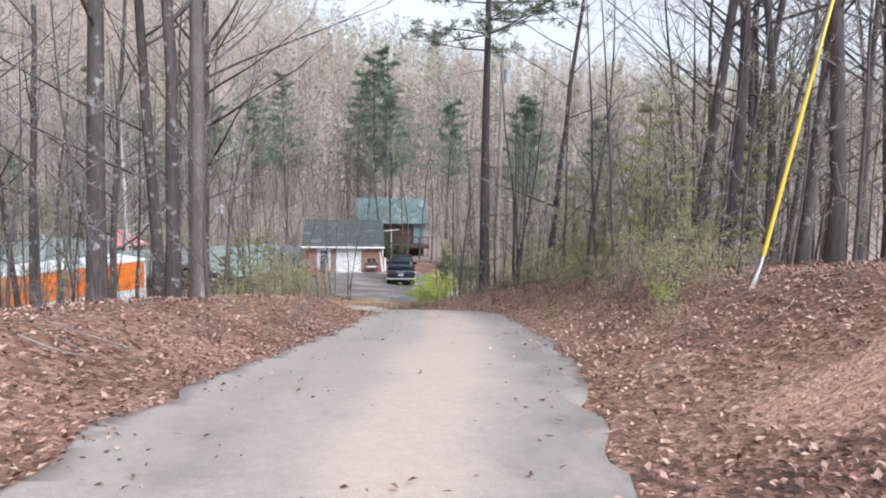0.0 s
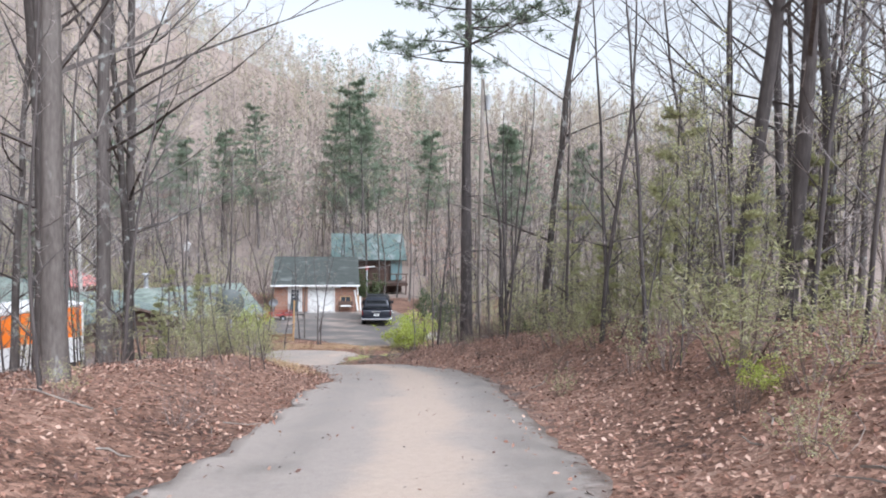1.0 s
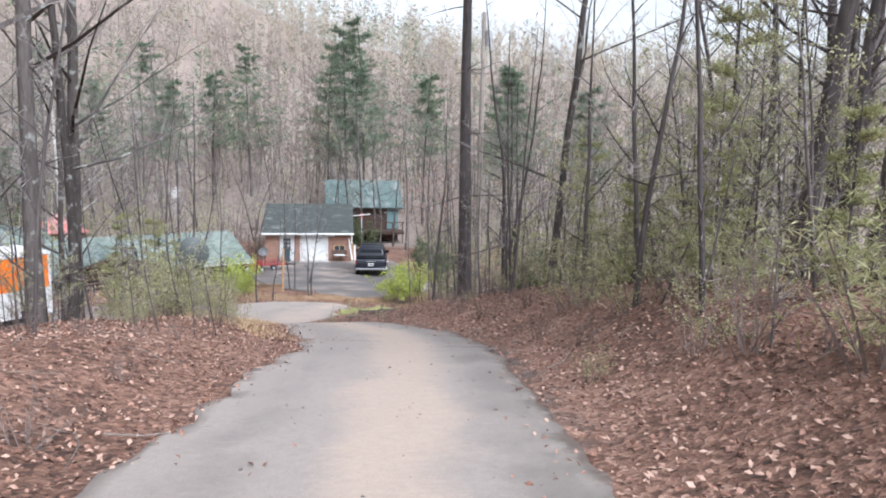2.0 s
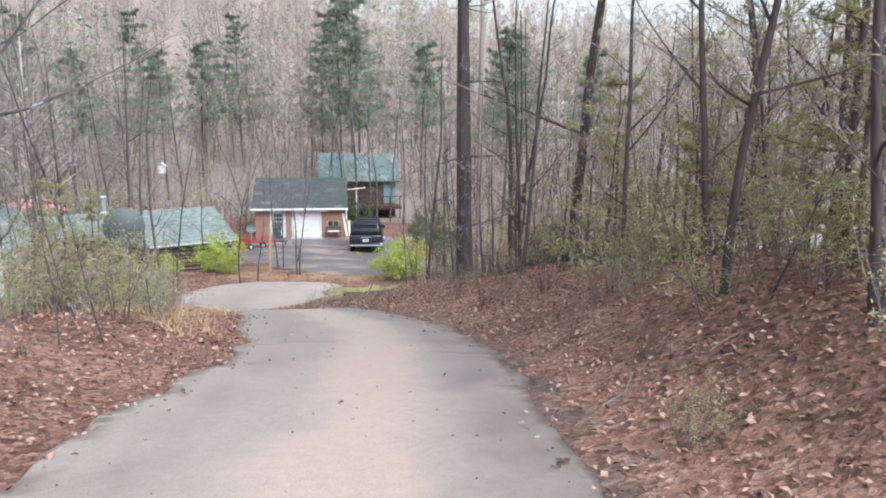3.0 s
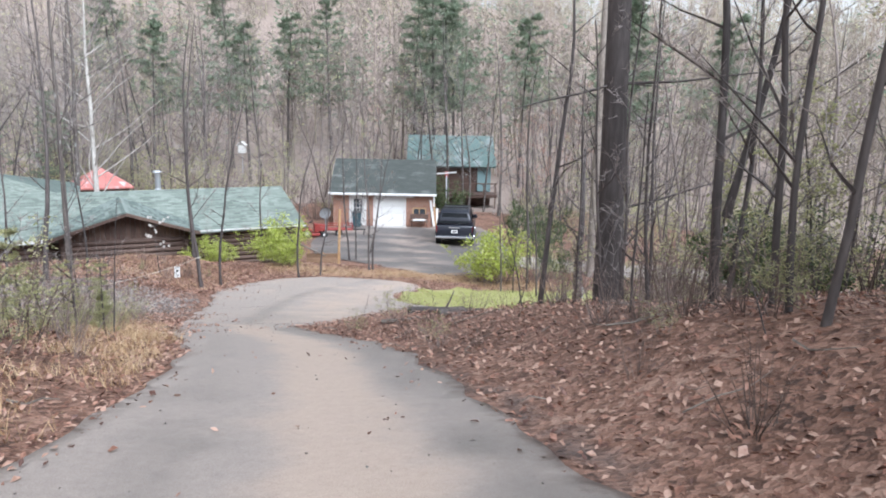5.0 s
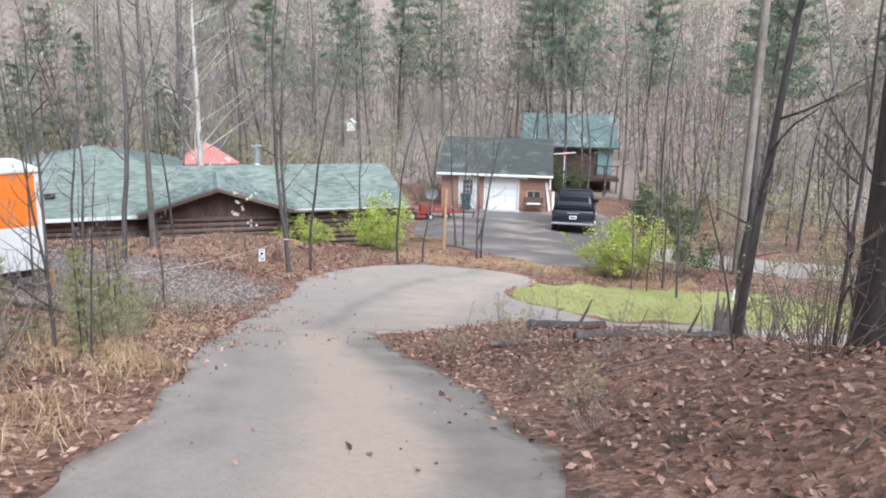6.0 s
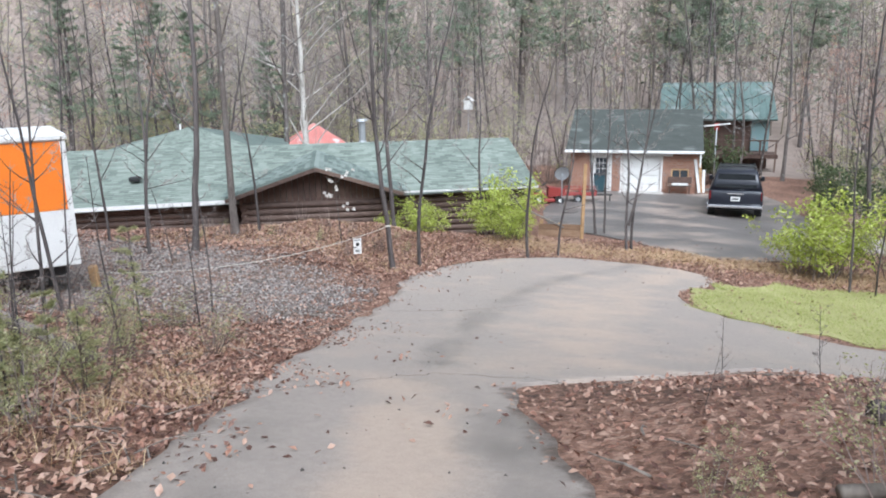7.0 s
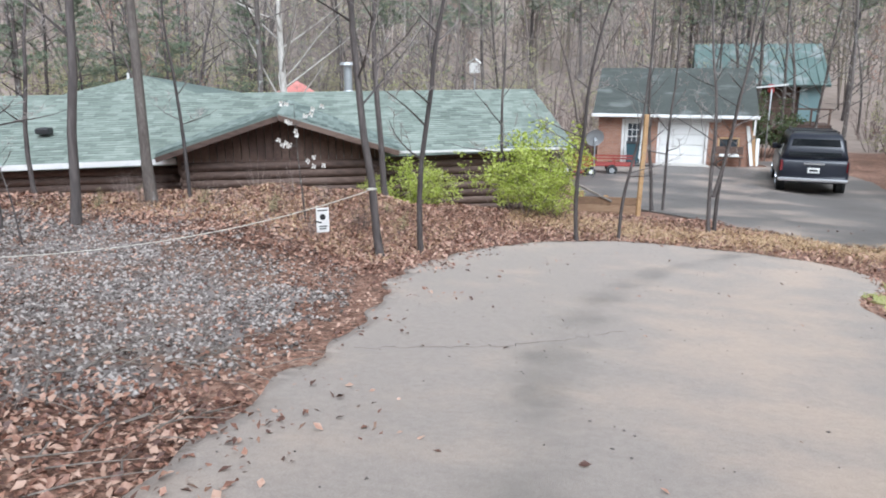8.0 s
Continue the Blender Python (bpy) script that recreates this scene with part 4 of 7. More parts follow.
def suv():
    x, y = 3.5, 55.4
    slope = math.degrees(math.atan2(z_at(x, y + 4.6) - z_at(x, y + 0.6), 4.0))
    c = thing("suv", pose(x, y, z_at(x, y + 0.9) + 0.05, slope, 0, -5), "large dark navy sport utility vehicle parked nose to the garage", "car")
    c.scale = (1.06, 1.06, 1.06)
    W = 1.0
    # y runs forward from the rear bumper
    body = [rounded(0.10, W - 0.06, 0.5, 1.06, 0.1), rounded(0.16, W, 0.42, 1.16, 0.1), rounded(1.2, W, 0.4, 1.18, 0.1), rounded(3.6, W, 0.4, 1.16, 0.1), rounded(4.1, W, 0.42, 1.12, 0.12), rounded(5.0, W - 0.06, 0.46, 1.04, 0.14), rounded(5.2, W - 0.16, 0.52, 0.96, 0.14)]
    part("body", loft("body", body, M["car"]), c, "dark navy painted body")
    cabin = [rounded(0.17, W - 0.05, 1.12, 1.42, 0.1, 0.10), rounded(0.34, W - 0.05, 1.12, 1.88, 0.12, 0.17), rounded(0.6, W - 0.05, 1.12, 1.94, 0.12, 0.18), rounded(3.0, W - 0.05, 1.12, 1.93, 0.12, 0.18), rounded(3.4, W - 0.05, 1.1, 1.86, 0.12, 0.18), rounded(4.0, W - 0.07, 1.08, 1.22, 0.06, 0.1)]
    part("cabin", loft("cabin", cabin, M["car"]), c, "dark painted cabin")
    # glass
    bm = bmesh.new()
    vs = [bm.verts.new(p) for p in ((-0.76, 0.135, 1.26), (0.76, 0.135, 1.26), (0.66, 0.285, 1.78), (-0.66, 0.285, 1.78))]
    bm.faces.new(vs)
    bmesh.ops.solidify(bm, geom=bm.faces[:], thickness=0.02)
    part("rear_window", bm, c, "dark tinted rear window", M["glass"])
    for s in (-1, 1):
        for a, b in ((0.55, 1.55), (1.65, 2.45), (2.55, 3.35)):
            bm = bmesh.new()
            vs = [bm.verts.new((s * q, yy, zz)) for q, yy, zz in ((W - 0.035, a, 1.24), (W - 0.035, b, 1.24), (W - 0.13, b - 0.04, 1.76), (W - 0.13, a + 0.04, 1.76))]
            bm.faces.new(vs)
            bmesh.ops.solidify(bm, geom=bm.faces[:], thickness=0.015)
            part("side_window", bm, c, "", M["glass"])
        bm = boxes((s * W - 0.02 - 0.06, s * W + 0.02 - 0.06 if s > 0 else s * W + 0.1, 0.07, 0.16, 0.78, 1.12), bevel=0.015) if s > 0 else boxes((-W + 0.02, -W + 0.10, 0.07, 0.16, 0.78, 1.12), bevel=0.015)
        part("tail_light", bm, c, "red tail light", M["red_lens"])
        part("mirror", boxes((s * 1.03 - 0.09, s * 1.03 + 0.09, 3.25, 3.4, 1.2, 1.4), bevel=0.03), c, "", M["car"])
        bm = bmesh.new()
        cyl(bm, (s * 0.66, 0.7, 1.985), (s * 0.66, 3.0, 1.975), 0.02, sides=6)
        for yy in (0.75, 1.85, 2.95):
            cyl(bm, (s * 0.66, yy, 1.92), (s * 0.66, yy, 1.98), 0.02, sides=6)
        part("roof_rail", bm, c, "", M["black"])
        for yy in (1.05, 4.15):
            wheel(c, s * 0.87, yy)
            bm = bmesh.new()
            cyl(bm, (s * 0.94, yy, 0.42), (s * 1.004, yy, 0.42), 0.47, sides=24)
            part("wheel_arch", bm, c, "", M["black"])
    part("rear_bumper", boxes((-W - 0.01, W + 0.01, -0.02, 0.16, 0.47, 0.58), bevel=0.03), c, "bright chrome rear bumper", M["chrome"])
    part("number_plate", boxes((-0.17, 0.17, 0.07, 0.095, 0.74, 0.9)), c, "pale number plate", M["white"])
    part("plate_bar", boxes((-0.12, 0.12, 0.06, 0.068, 0.79, 0.85)), c, "", M["black"])
    part("tailgate_handle", boxes((-0.3, 0.3, 0.07, 0.1, 1.0, 1.05)), c, "", M["chrome"])
    for yy in (1.2, 2.4):
        bm = bmesh.new()
        cyl(bm, (-0.66, yy, 1.985), (0.66, yy, 1.985), 0.018, sides=6)
        part("roof_bar", bm, c, "", M["black"])
    return c


def box_truck():
    x, y = -9.1, 33.2
    t = thing("moving_trailer", pose(x, y, 0, 0, 0, 49), "white box trailer with a broad orange band, by the gravel", "trailer")
    zt, zo, zb = -3.84, -5.12, -6.1
    # body extends to -x, and back
    part("lower_panel", boxes((-6.2, 0, 0, 2.3, zb, zo - 0.004), bevel=0.02), t, "white lower side", M["white"])
    part("orange_band", boxes((-6.2, 0, 0, 2.3, zo, zt - 0.13)), t, "plain orange upper side", M["orange"])
    part("roof_cap", boxes((-6.25, 0.05, -0.04, 2.34, zt - 0.126, zt), bevel=0.03), t, "white roof edge", M["white"])
    part("corner_post", boxes((-0.07, 0.015, -0.015, 0.07, zb, zt - 0.13)), t, "", M["white"])
    part("chassis", boxes((-6.0, -0.2, 0.2, 2.1, zb - 0.2, zb - 0.004), bevel=0.03), t, "dark lower frame", M["black"])
    for wx in (-3.7, -2.8):
        for wy in (0.15, 2.15):
            bm = bmesh.new()
            g = z_at(x + wx, y + wy)
            cyl(bm, (wx, wy - 0.12, zb - 0.35), (wx, wy + 0.12, zb - 0.35), 0.36, sides=20)
            w = part("wheel", bm, t, "", M["rubber"])
            bm = bmesh.new()
            cyl(bm, (wx, wy - 0.135, zb - 0.35), (wx, wy + 0.135, zb - 0.35), 0.19, sides=14)
            part("rim", bm, w, "", M["white"])
    for wx in (-5.8, -0.4):
        bm = bmesh.new()
        cyl(bm, (wx, 1.15, z_at(x + wx, y + 1.15) - 0.05), (wx, 1.15, zb), 0.06)
        part("jack_leg", bm, t, "", M["galv"])
    return t


def teal_house():
    h = thing("teal_roofed_house", pose(0.2, 76, -9.7), "green metal-roofed house among trees behind the garage", "house")
    part("wall", boxes((0.3, 7.0, 0.5, 8, 0, 3.6)), h, "dark board wall", M["board"])
    quad_roof("roof", (0, 4.2, 5.6), (7.4, 4.2, 5.6), (7.4, -0.2, 3.3), (0, -0.2, 3.3), 0.12, h, M["metal_roof"], "teal standing-seam roof")
    quad_roof("roof", (0, 4.2, 5.6), (7.4, 4.2, 5.6), (7.4, 8.6, 3.3), (0, 8.6, 3.3), 0.12, h, M["metal_roof"])
    for i in range(18):
        u = 0.1 + 0.42 * i
        bm = bmesh.new()
        box(bm, -0.02, 0.02, 0, 4.96, 0, 0.05, m=Matrix.Translation((u, -0.2, 3.31)) @ Matrix.Rotation(math.atan2(2.3, 4.4), 4, "X"))
        part("seam", bm, h, "", M["metal_roof"])
    part("porch_wall", boxes((5.9, 7.0, 0.3, 0.48, 1.2, 3.3)), h, "pale teal siding", M["teal"])
    part("deck", boxes((-0.5, 7.4, -1.6, 0.3, 0.9, 1.15)), h, "dark wooden deck", M["board"])
    for i in range(9):
        part("deck_post", boxes((-0.4 + 0.95 * i, -0.3 + 0.95 * i, -1.58, -1.48, -0.3 if i % 4 == 0 else 1.15, 2.0)), h, "", M["board"])
    part("deck_rail", boxes((-0.5, 7.4, -1.6, -1.46, 2.0, 2.08)), h, "", M["board"])
    return h


def red_shed():
    x, y = -18.9, 62.3
    z = -8.6
    s = thing("red_roofed_shed", pose(x, y, z + 0.35, 0, 0, 30), "shed with a faded red metal roof among trees", "shed")
    part("wall", boxes((-1.5, 1.5, -1.4, 1.4, -1.2, 1.4)), s, "brown board wall", M["board"])
    P = Vector((0, 0, 2.5))
    c = [Vector(p) for p in ((-1.75, -1.6, 1.35), (1.75, -1.6, 1.35), (1.75, 1.6, 1.35), (-1.75, 1.6, 1.35))]
    for i in range(4):
        a, b = c[i], c[(i + 1) % 4]
        part("roof_plane", mesh_of("roof_plane", [a, b, P, a - Vector((0, 0, 0.1)), b - Vector((0, 0, 0.1)), P - Vector((0, 0, 0.12))], [(0, 1, 2), (5, 4, 3), (0, 3, 4, 1)], M["red_roof"]), s, "faded red roof")
    return s


log_house()
garage()
suv()
box_truck()
teal_house()
red_shed()
v = [(-1.6, 63.4), (0.6, 63.4), (0.65, 62.5), (-1.65, 62.5)]
slab = mesh_of("slab", [(a, b, z_at(a, b) + h) for h in (-0.1, 0.06) for a, b in v], [(7, 6, 5, 4), (0, 1, 5, 4), (1, 2, 6, 5), (2, 3, 7, 6), (3, 0, 4, 7)], M["concrete"])
tagged(new("door_apron", slab), "pale concrete apron before the garage door", "apron", kind="structure")


# ---------------------------------------------------------------- trees
def bend(rng, p, d, length, segs, wander, lift=0.0):
    pts, p, d = [Vector(p)], Vector(p), Vector(d).normalized()
    for _ in range(segs):
        d = (d + wander * Vector((rng.uniform(-1, 1), rng.uniform(-1, 1), rng.uniform(-1, 1))) + Vector((0, 0, lift))).normalized()
        p = p + d * (length / segs)
        pts.append(p.copy())
    return pts


def hardwood(name, seed, height, r, bare=0.35, limbs=16, twigs=5, lean=0.02, bark="bark", buds="", spread=1.0, fork=False, bud=(4, 0.09), wob=0.05):
    """A bare forest tree: tapered trunk, limbs, fine twigs and here and there buds."""
    rng = random.Random(seed)
    tr, li, tw, bu = Shape(), Shape(), Shape(), Shape()
    stems = [((0, 0, -0.3), Vector((rng.uniform(-lean, lean), rng.uniform(-lean, lean), 1)), height, r)]
    if fork:
        stems.append(((0.02, 0, height * 0.12), Vector((0.16, 0.05, 1)), height * 0.8, r * 0.7))
    for base, d, hh, rr in stems:
        trunk = bend(rng, base, d, hh, 12, wob, 0.025)
        rad = [rr * (1.35 if i == 0 else 1) * (1 - 0.9 * (i / 12) ** 1.1) + 0.004 for i in range(13)]
        tr.tube(trunk, rad, 9 if r > 0.06 else 6)
        for k in range(limbs):
            f = bare + (0.97 - bare) * (k + rng.random()) / limbs
            i = min(11, int(f * 12))
            p = trunk[i].lerp(trunk[i + 1], f * 12 - i)
            a = rng.uniform(0, 2 * math.pi)
            ln = spread * hh * (0.10 + 0.22 * (1 - f)) * rng.uniform(0.6, 1.2)
            up = rng.uniform(0.25, 1.1)
            limb = bend(rng, p, (math.cos(a), math.sin(a), up), ln, 4, 0.16, 0.06)
            lr = max(0.006, rr * (1 - f) * 0.36 + 0.006)
            li.tube(limb, [lr * (1 - 0.2 * q) for q in range(5)], 3)
            for _ in range(twigs):
                q = rng.randrange(1, 5)
                b = rng.uniform(0, 2 * math.pi)
                d2 = (limb[q] - limb[q - 1]).normalized() + 0.8 * Vector((math.cos(b), math.sin(b), rng.uniform(-0.1, 0.8)))
                tl = ln * rng.uniform(0.25, 0.5)
                t = bend(rng, limb[q], d2, tl, 2, 0.2, 0.05)
                tw.tube(t, [min(lr * 0.35, 0.010), min(lr * 0.2, 0.006), 0.002], 3)
                for _ in range(5):
                    o = t[1].lerp(t[2], rng.random())
                    e = o + tl * rng.uniform(0.25, 0.6) * Vector((rng.uniform(-1, 1), rng.uniform(-1, 1), rng.uniform(0, 1.2)))
                    tw.sliver(o, e - o, 0.005)
                    if buds:
                        for _ in range(bud[0]):
                            c = o.lerp(e, rng.random())
                            dd = Vector((rng.uniform(-1, 1), rng.uniform(-1, 1), rng.uniform(-0.6, 1))).normalized()
                            bu.blade(c + dd * rng.uniform(0, bud[1]), dd * rng.uniform(0.5, 1.3) * bud[1], bud[1] * 0.27, Vector((rng.uniform(-1, 1), rng.uniform(-1, 1), rng.uniform(-1, 1))).normalized())
    t = thing(name, Matrix.Identity(4), "", "tree")
    part("trunk", tr.mesh("trunk", M[bark], True), t)
    tagged(part("branchwork", li.mesh("branchwork", M[bark]), t), kind="stuff")
    tagged(part("crown", tw.mesh("crown", M["twig"]), t), kind="stuff")
    if buds:
        tagged(part("foliage", bu.mesh("foliage", M[buds]), t), kind="stuff")
    return t


def pine(name, seed, height, r, bare=0.5, whorls=13, needles=26, mat="needle", droop=0.15, wide=0.011, long=0.32):
    rng = random.Random(seed)
    tr, li, nd = Shape(), Shape(), Shape()
    trunk = bend(rng, (0, 0, -0.3), (rng.uniform(-0.02, 0.02), rng.uniform(-0.02, 0.02), 1), height, 12, 0.02, 0.02)
    tr.tube(trunk, [r * (1.3 if i == 0 else 1) * (1 - 0.88 * i / 12) + 0.006 for i in range(13)], 9)
    for w in range(whorls):
        f = bare + (0.98 - bare) * w / whorls
        i = min(11, int(f * 12))
        p = trunk[i].lerp(trunk[i + 1], f * 12 - i)
        for k in range(rng.randrange(2, 5)):
            a = rng.uniform(0, 2 * math.pi)
            ln = height * (0.05 + 0.17 * (1 - f) / (1 - bare)) * rng.uniform(0.6, 1.15)
            limb = bend(rng, p, (math.cos(a), math.sin(a), rng.uniform(-droop, 0.4)), ln, 4, 0.12, 0.04)
            lr = max(0.008, r * 0.25 * (1 - f) + 0.006)
            li.tube(limb, [lr * (1 - 0.2 * q) for q in range(5)], 4)
            for q in range(1, 5):
                for _ in range(3 if q > 1 else 1):
                    c = limb[q] + Vector((rng.uniform(-1, 1), rng.uniform(-1, 1), rng.uniform(-0.3, 0.6))) * ln * 0.16
                    li.tube([limb[q], c], [0.008, 0.004], 3)
                    for _ in range(needles):
                        d = Vector((rng.uniform(-1, 1), rng.uniform(-1, 1), rng.uniform(-0.5, 1))).normalized()
                        nd.blade(c, d * rng.uniform(0.4, 1.0) * long, wide, Vector((rng.uniform(-1, 1), rng.uniform(-1, 1), rng.uniform(-1, 1))).normalized())
    if bare > 0.3:
        for _ in range(14):
            f = rng.uniform(0.15, bare)
            i = int(f * 12)
            a = rng.uniform(0, 2 * math.pi)
            li.tube(bend(rng, trunk[i], (math.cos(a), math.sin(a), rng.uniform(-0.3, 0.3)), rng.uniform(0.5, 2.4), 3, 0.15), [0.018, 0.013, 0.009, 0.004], 4)
    t = thing(name, Matrix.Identity(4), "", "tree")
    part("trunk", tr.mesh("trunk", M["bark_dark"], True), t)
    tagged(part("branchwork", li.mesh("branchwork", M["bark_dark"]), t), kind="stuff")
    tagged(part("foliage", nd.mesh("foliage", M[mat]), t), kind="stuff")
    return t


def bush(name, seed, height, width, mat, stems=12, leaves=60, leaf=0.06, thin=0.35, twig="brush_twig", slim=0.28):
    rng = random.Random(seed)
    st, lf = Shape(), Shape()
    for _ in range(stems):
        a, o = rng.uniform(0, 2 * math.pi), rng.uniform(0, 0.25) * width
        d = Vector((math.cos(a), math.sin(a), 0))
        s = bend(rng, d * o + Vector((0, 0, -0.1)), d * rng.uniform(0.1, 0.9) * width / height + Vector((0, 0, 1)), height * rng.uniform(0.6, 1.05), 5, 0.13)
        st.tube(s, [0.014, 0.012, 0.009, 0.007, 0.005, 0.003], 3)
        for _ in range(6):
            q = rng.randrange(2, 6)
            e = s[q] + Vector((rng.uniform(-1, 1), rng.uniform(-1, 1), rng.uniform(-0.1, 0.8))) * width * 0.22
            st.tube([s[q], e], [0.006, 0.002], 3)
            for _ in range(int(leaves / 6)):
                c = s[q].lerp(e, rng.uniform(thin, 1.0)) + Vector((rng.uniform(-1, 1), rng.uniform(-1, 1), rng.uniform(-1, 1))) * leaf * 1.5
                dd = Vector((rng.uniform(-1, 1), rng.uniform(-1, 1), rng.uniform(-0.6, 0.8))).normalized()
                lf.blade(c, dd * leaf * rng.uniform(0.7, 1.4), leaf * slim, Vector((rng.uniform(-1, 1), rng.uniform(-1, 1), rng.uniform(-0.2, 1))).normalized())
    t = thing(name, Matrix.Identity(4), "", "shrub")
    tagged(part("branchwork", st.mesh("branchwork", M[twig]), t), kind="stuff")
    if leaves:
        tagged(part("foliage", lf.mesh("foliage", M[mat]), t), kind="stuff")
    return t


used = set()


def plant(kind, x, y, s=1.0, turn=0.0, label="", group="", tilt=(0, 0)):
    """Stand a copy of a built tree on the land; the first one is the built tree itself."""
    m = pose(x, y, z_at(x, y), tilt[0], tilt[1], turn)
    if kind.name in used:
        ob = copy_thing(kind, m)
    else:
        used.add(kind.name)
        ob = kind
        ob.matrix_world = m
    ob.scale = (s, s, s)
    return tagged(ob, label, "", group)


T_TALL = [hardwood("hardwood_tree", 10 + i, h, r, b, 21, 6, 0.07, "bark", "", 1.1, False, (4, 0.09), w) for i, (h, r, b, w) in enumerate([(17, 0.125, 0.16, 0.05), (18, 0.14, 0.22, 0.035), (14, 0.085, 0.14, 0.085), (16, 0.11, 0.18, 0.06), (13, 0.075, 0.12, 0.10)])]
# background trees wear the haze-lightened bark
T_BACK = [hardwood("woodland_tree", 140 + i, h, r, b, 20, 4, 0.14, "bark_hazed", "", 1.25, fk, (4, 0.09), w) for i, (h, r, b, w, fk) in enumerate([(15, 0.09, 0.14, 0.12, False), (13, 0.075, 0.1, 0.15, True), (16, 0.1, 0.2, 0.09, False), (11, 0.06, 0.1, 0.17, True)])]
T_LICHEN = hardwood("lichened_tree", 21, 17, 0.125, 0.3, 14, 5, 0.05, "bark_lichen")
T_PALE = hardwood("sycamore_tree", 22, 16, 0.17, 0.12, 34, 6, 0.03, "bark_pale", "", 1.25, False, (4, 0.09), 0.045)
T_BUD = [hardwood("budding_tree", 30 + i, h, r, 0.2, 19, 6, 0.07, "bark", b, 1.1, False, (2, 0.11), 0.08) for i, (h, r, b) in enumerate([(13, 0.09, "bud"), (11, 0.07, "redbud"), (15, 0.1, "bud")])]
T_SAP = [hardwood("sapling", 40 + i, h, r, 0.25, 11, 4, 0.06, "bark_dark", "", 0.7, fk, (4, 0.09), 0.085) for i, (h, r, fk) in enumerate([(6.5, 0.045, False), (7.5, 0.05, True), (5.5, 0.035, False), (8.5, 0.06, False)])]
T_PINE = [pine("pine_tree", 50 + i, h, r, b, 22, 11, "needle", 0.25, 0.034, 0.5) for i, (h, r, b) in enumerate([(19, 0.17, 0.45), (21, 0.18, 0.3)])]
T_YPINE = [pine("young_pine", 60 + i, h, r, 0.12, w, 12, "soft_green", 0.1, 0.006, 0.16) for i, (h, r, w) in enumerate([(3.4, 0.03, 9), (2.6, 0.024, 7), (4.4, 0.038, 10)])]
T_TUFT = [bush("pine_seedling", 65 + i, h, w, "soft_green", n, 84, 0.085, 0.5, "brush_twig", 0.06) for i, (h, w, n) in enumerate([(1.3, 1.0, 7), (1.1, 0.9, 6)])]
T_NEAR_PINE = pine("pine_tree", 55, 19, 0.17, 0.45, 20, 24, "needle", 0.25, 0.012, 0.32)
T_OAK = [hardwood("oak_tree", 120 + i, h, r, b, 26, 6, 0.05, "bark_dark", "", 1.35, False, (4, 0.09), w) for i, (h, r, b, w) in enumerate([(16, 0.112, 0.3, 0.05), (17, 0.105, 0.22, 0.06), (14, 0.085, 0.2, 0.075)])]
T_THIN = [hardwood("thin_sapling", 80 + i, h, r, 0.2, 9, 4, 0.12, "bark_dark", b, 0.8) for i, (h, r, b) in enumerate([(3.6, 0.018, ""), (5.0, 0.026, ""), (4.2, 0.02, ""), (2.6, 0.012, "")])]
T_MIST = [hardwood("leafing_sapling", 90 + i, h, r, 0.15, 13, 5, 0.12, "bark", "soft_green", 1.15, False, (3, 0.046)) for i, (h, r) in enumerate([(3.2, 0.02), (2.4, 0.016), (4.0, 0.024)])]
T_BRUSH = bush("bare_bush", 70, 1.7, 1.2, "laurel", 16, 0, 0.05)
T_BRUSHG = bush("budding_bush", 71, 2.0, 1.5, "soft_green", 16, 66, 0.06)
T_LAUREL = bush("evergreen_bush", 72, 1.8, 1.5, "laurel", 18, 150, 0.09)
T_YELLOW = bush("yellow_green_bush", 73, 2.1, 1.9, "forsythia", 18, 108, 0.1, 0.2)

WOODS = "trees of the wood"
# trees that stand out along the drive
for k, x, y, s, tn in [(T_TALL[1], -3.92, 11.63, 1.0, 20), (T_LICHEN, -2.26, 11.1, 0.9, 0), (T_TALL[0], -3.21, 13.34, 1.0, 120), (T_TALL[3], -4.19, 20.86, 1.1, 200), (T_TALL[2], -6.66, 20.9, 1.0, 50),
                       (T_TALL[1], -3.75, 17.69, 0.95, 90), (T_TALL[3], -4.05, 20.15, 0.85, 300)]:
    plant(k, x, y, s, tn, "tall bare hardwood with lichened bark" if k is T_LICHEN else "tall bare grey-barked hardwood on the leafy bank", WOODS)
plant(T_NEAR_PINE, 4.38, 24.2, 1.0, 0, "tall straight pine with dark wet bark", WOODS)
plant(T_TALL[0], -4.4, 17.3, 1.05, 260, "tall bare grey-barked hardwood on the leafy bank", WOODS)
for k, x, y, s, tn in [(0, 6.6, 13.7, 1.0, 0), (1, 6.6, 12.4, 1.0, 140), (2, 8.4, 13.9, 1.1, 40), (0, 7.4, 10.5, 1.05, 210), (1, 9.2, 16.2, 1.0, 300), (2, 10.4, 13.0, 1.1, 80), (1, 10.8, 18.6, 1.05, 20), (0, 12.6, 16.0, 1.0, 170), (2, 12.2, 20.6, 1.0, 250), (0, 14.4, 19.4, 1.0, 110),
                       (1, 9.0, 11.4, 0.9, 260), (2, 11.6, 24.5, 1.0, 30), (1, 14.8, 24.0, 1.0, 200)]:
    plant(T_OAK[k], x, y, s, tn, "stout dark wet-barked oak with a bare twiggy crown", WOODS)
plant(T_TALL[2], 5.4, 20.0, 1.0, 70, "bare leaning hardwood above the bank", WOODS)
plant(T_SAP[0], 3.7, 25.6, 1.0, 100, "slender bare tree by the leaf mound", WOODS)
plant(T_SAP[1], 5.0, 22.3, 1.0, 10, "forked bare sapling on the bank", WOODS)
plant(T_SAP[2], 4.3, 13.2, 1.0, 10, "young bare tree on the bank", WOODS)
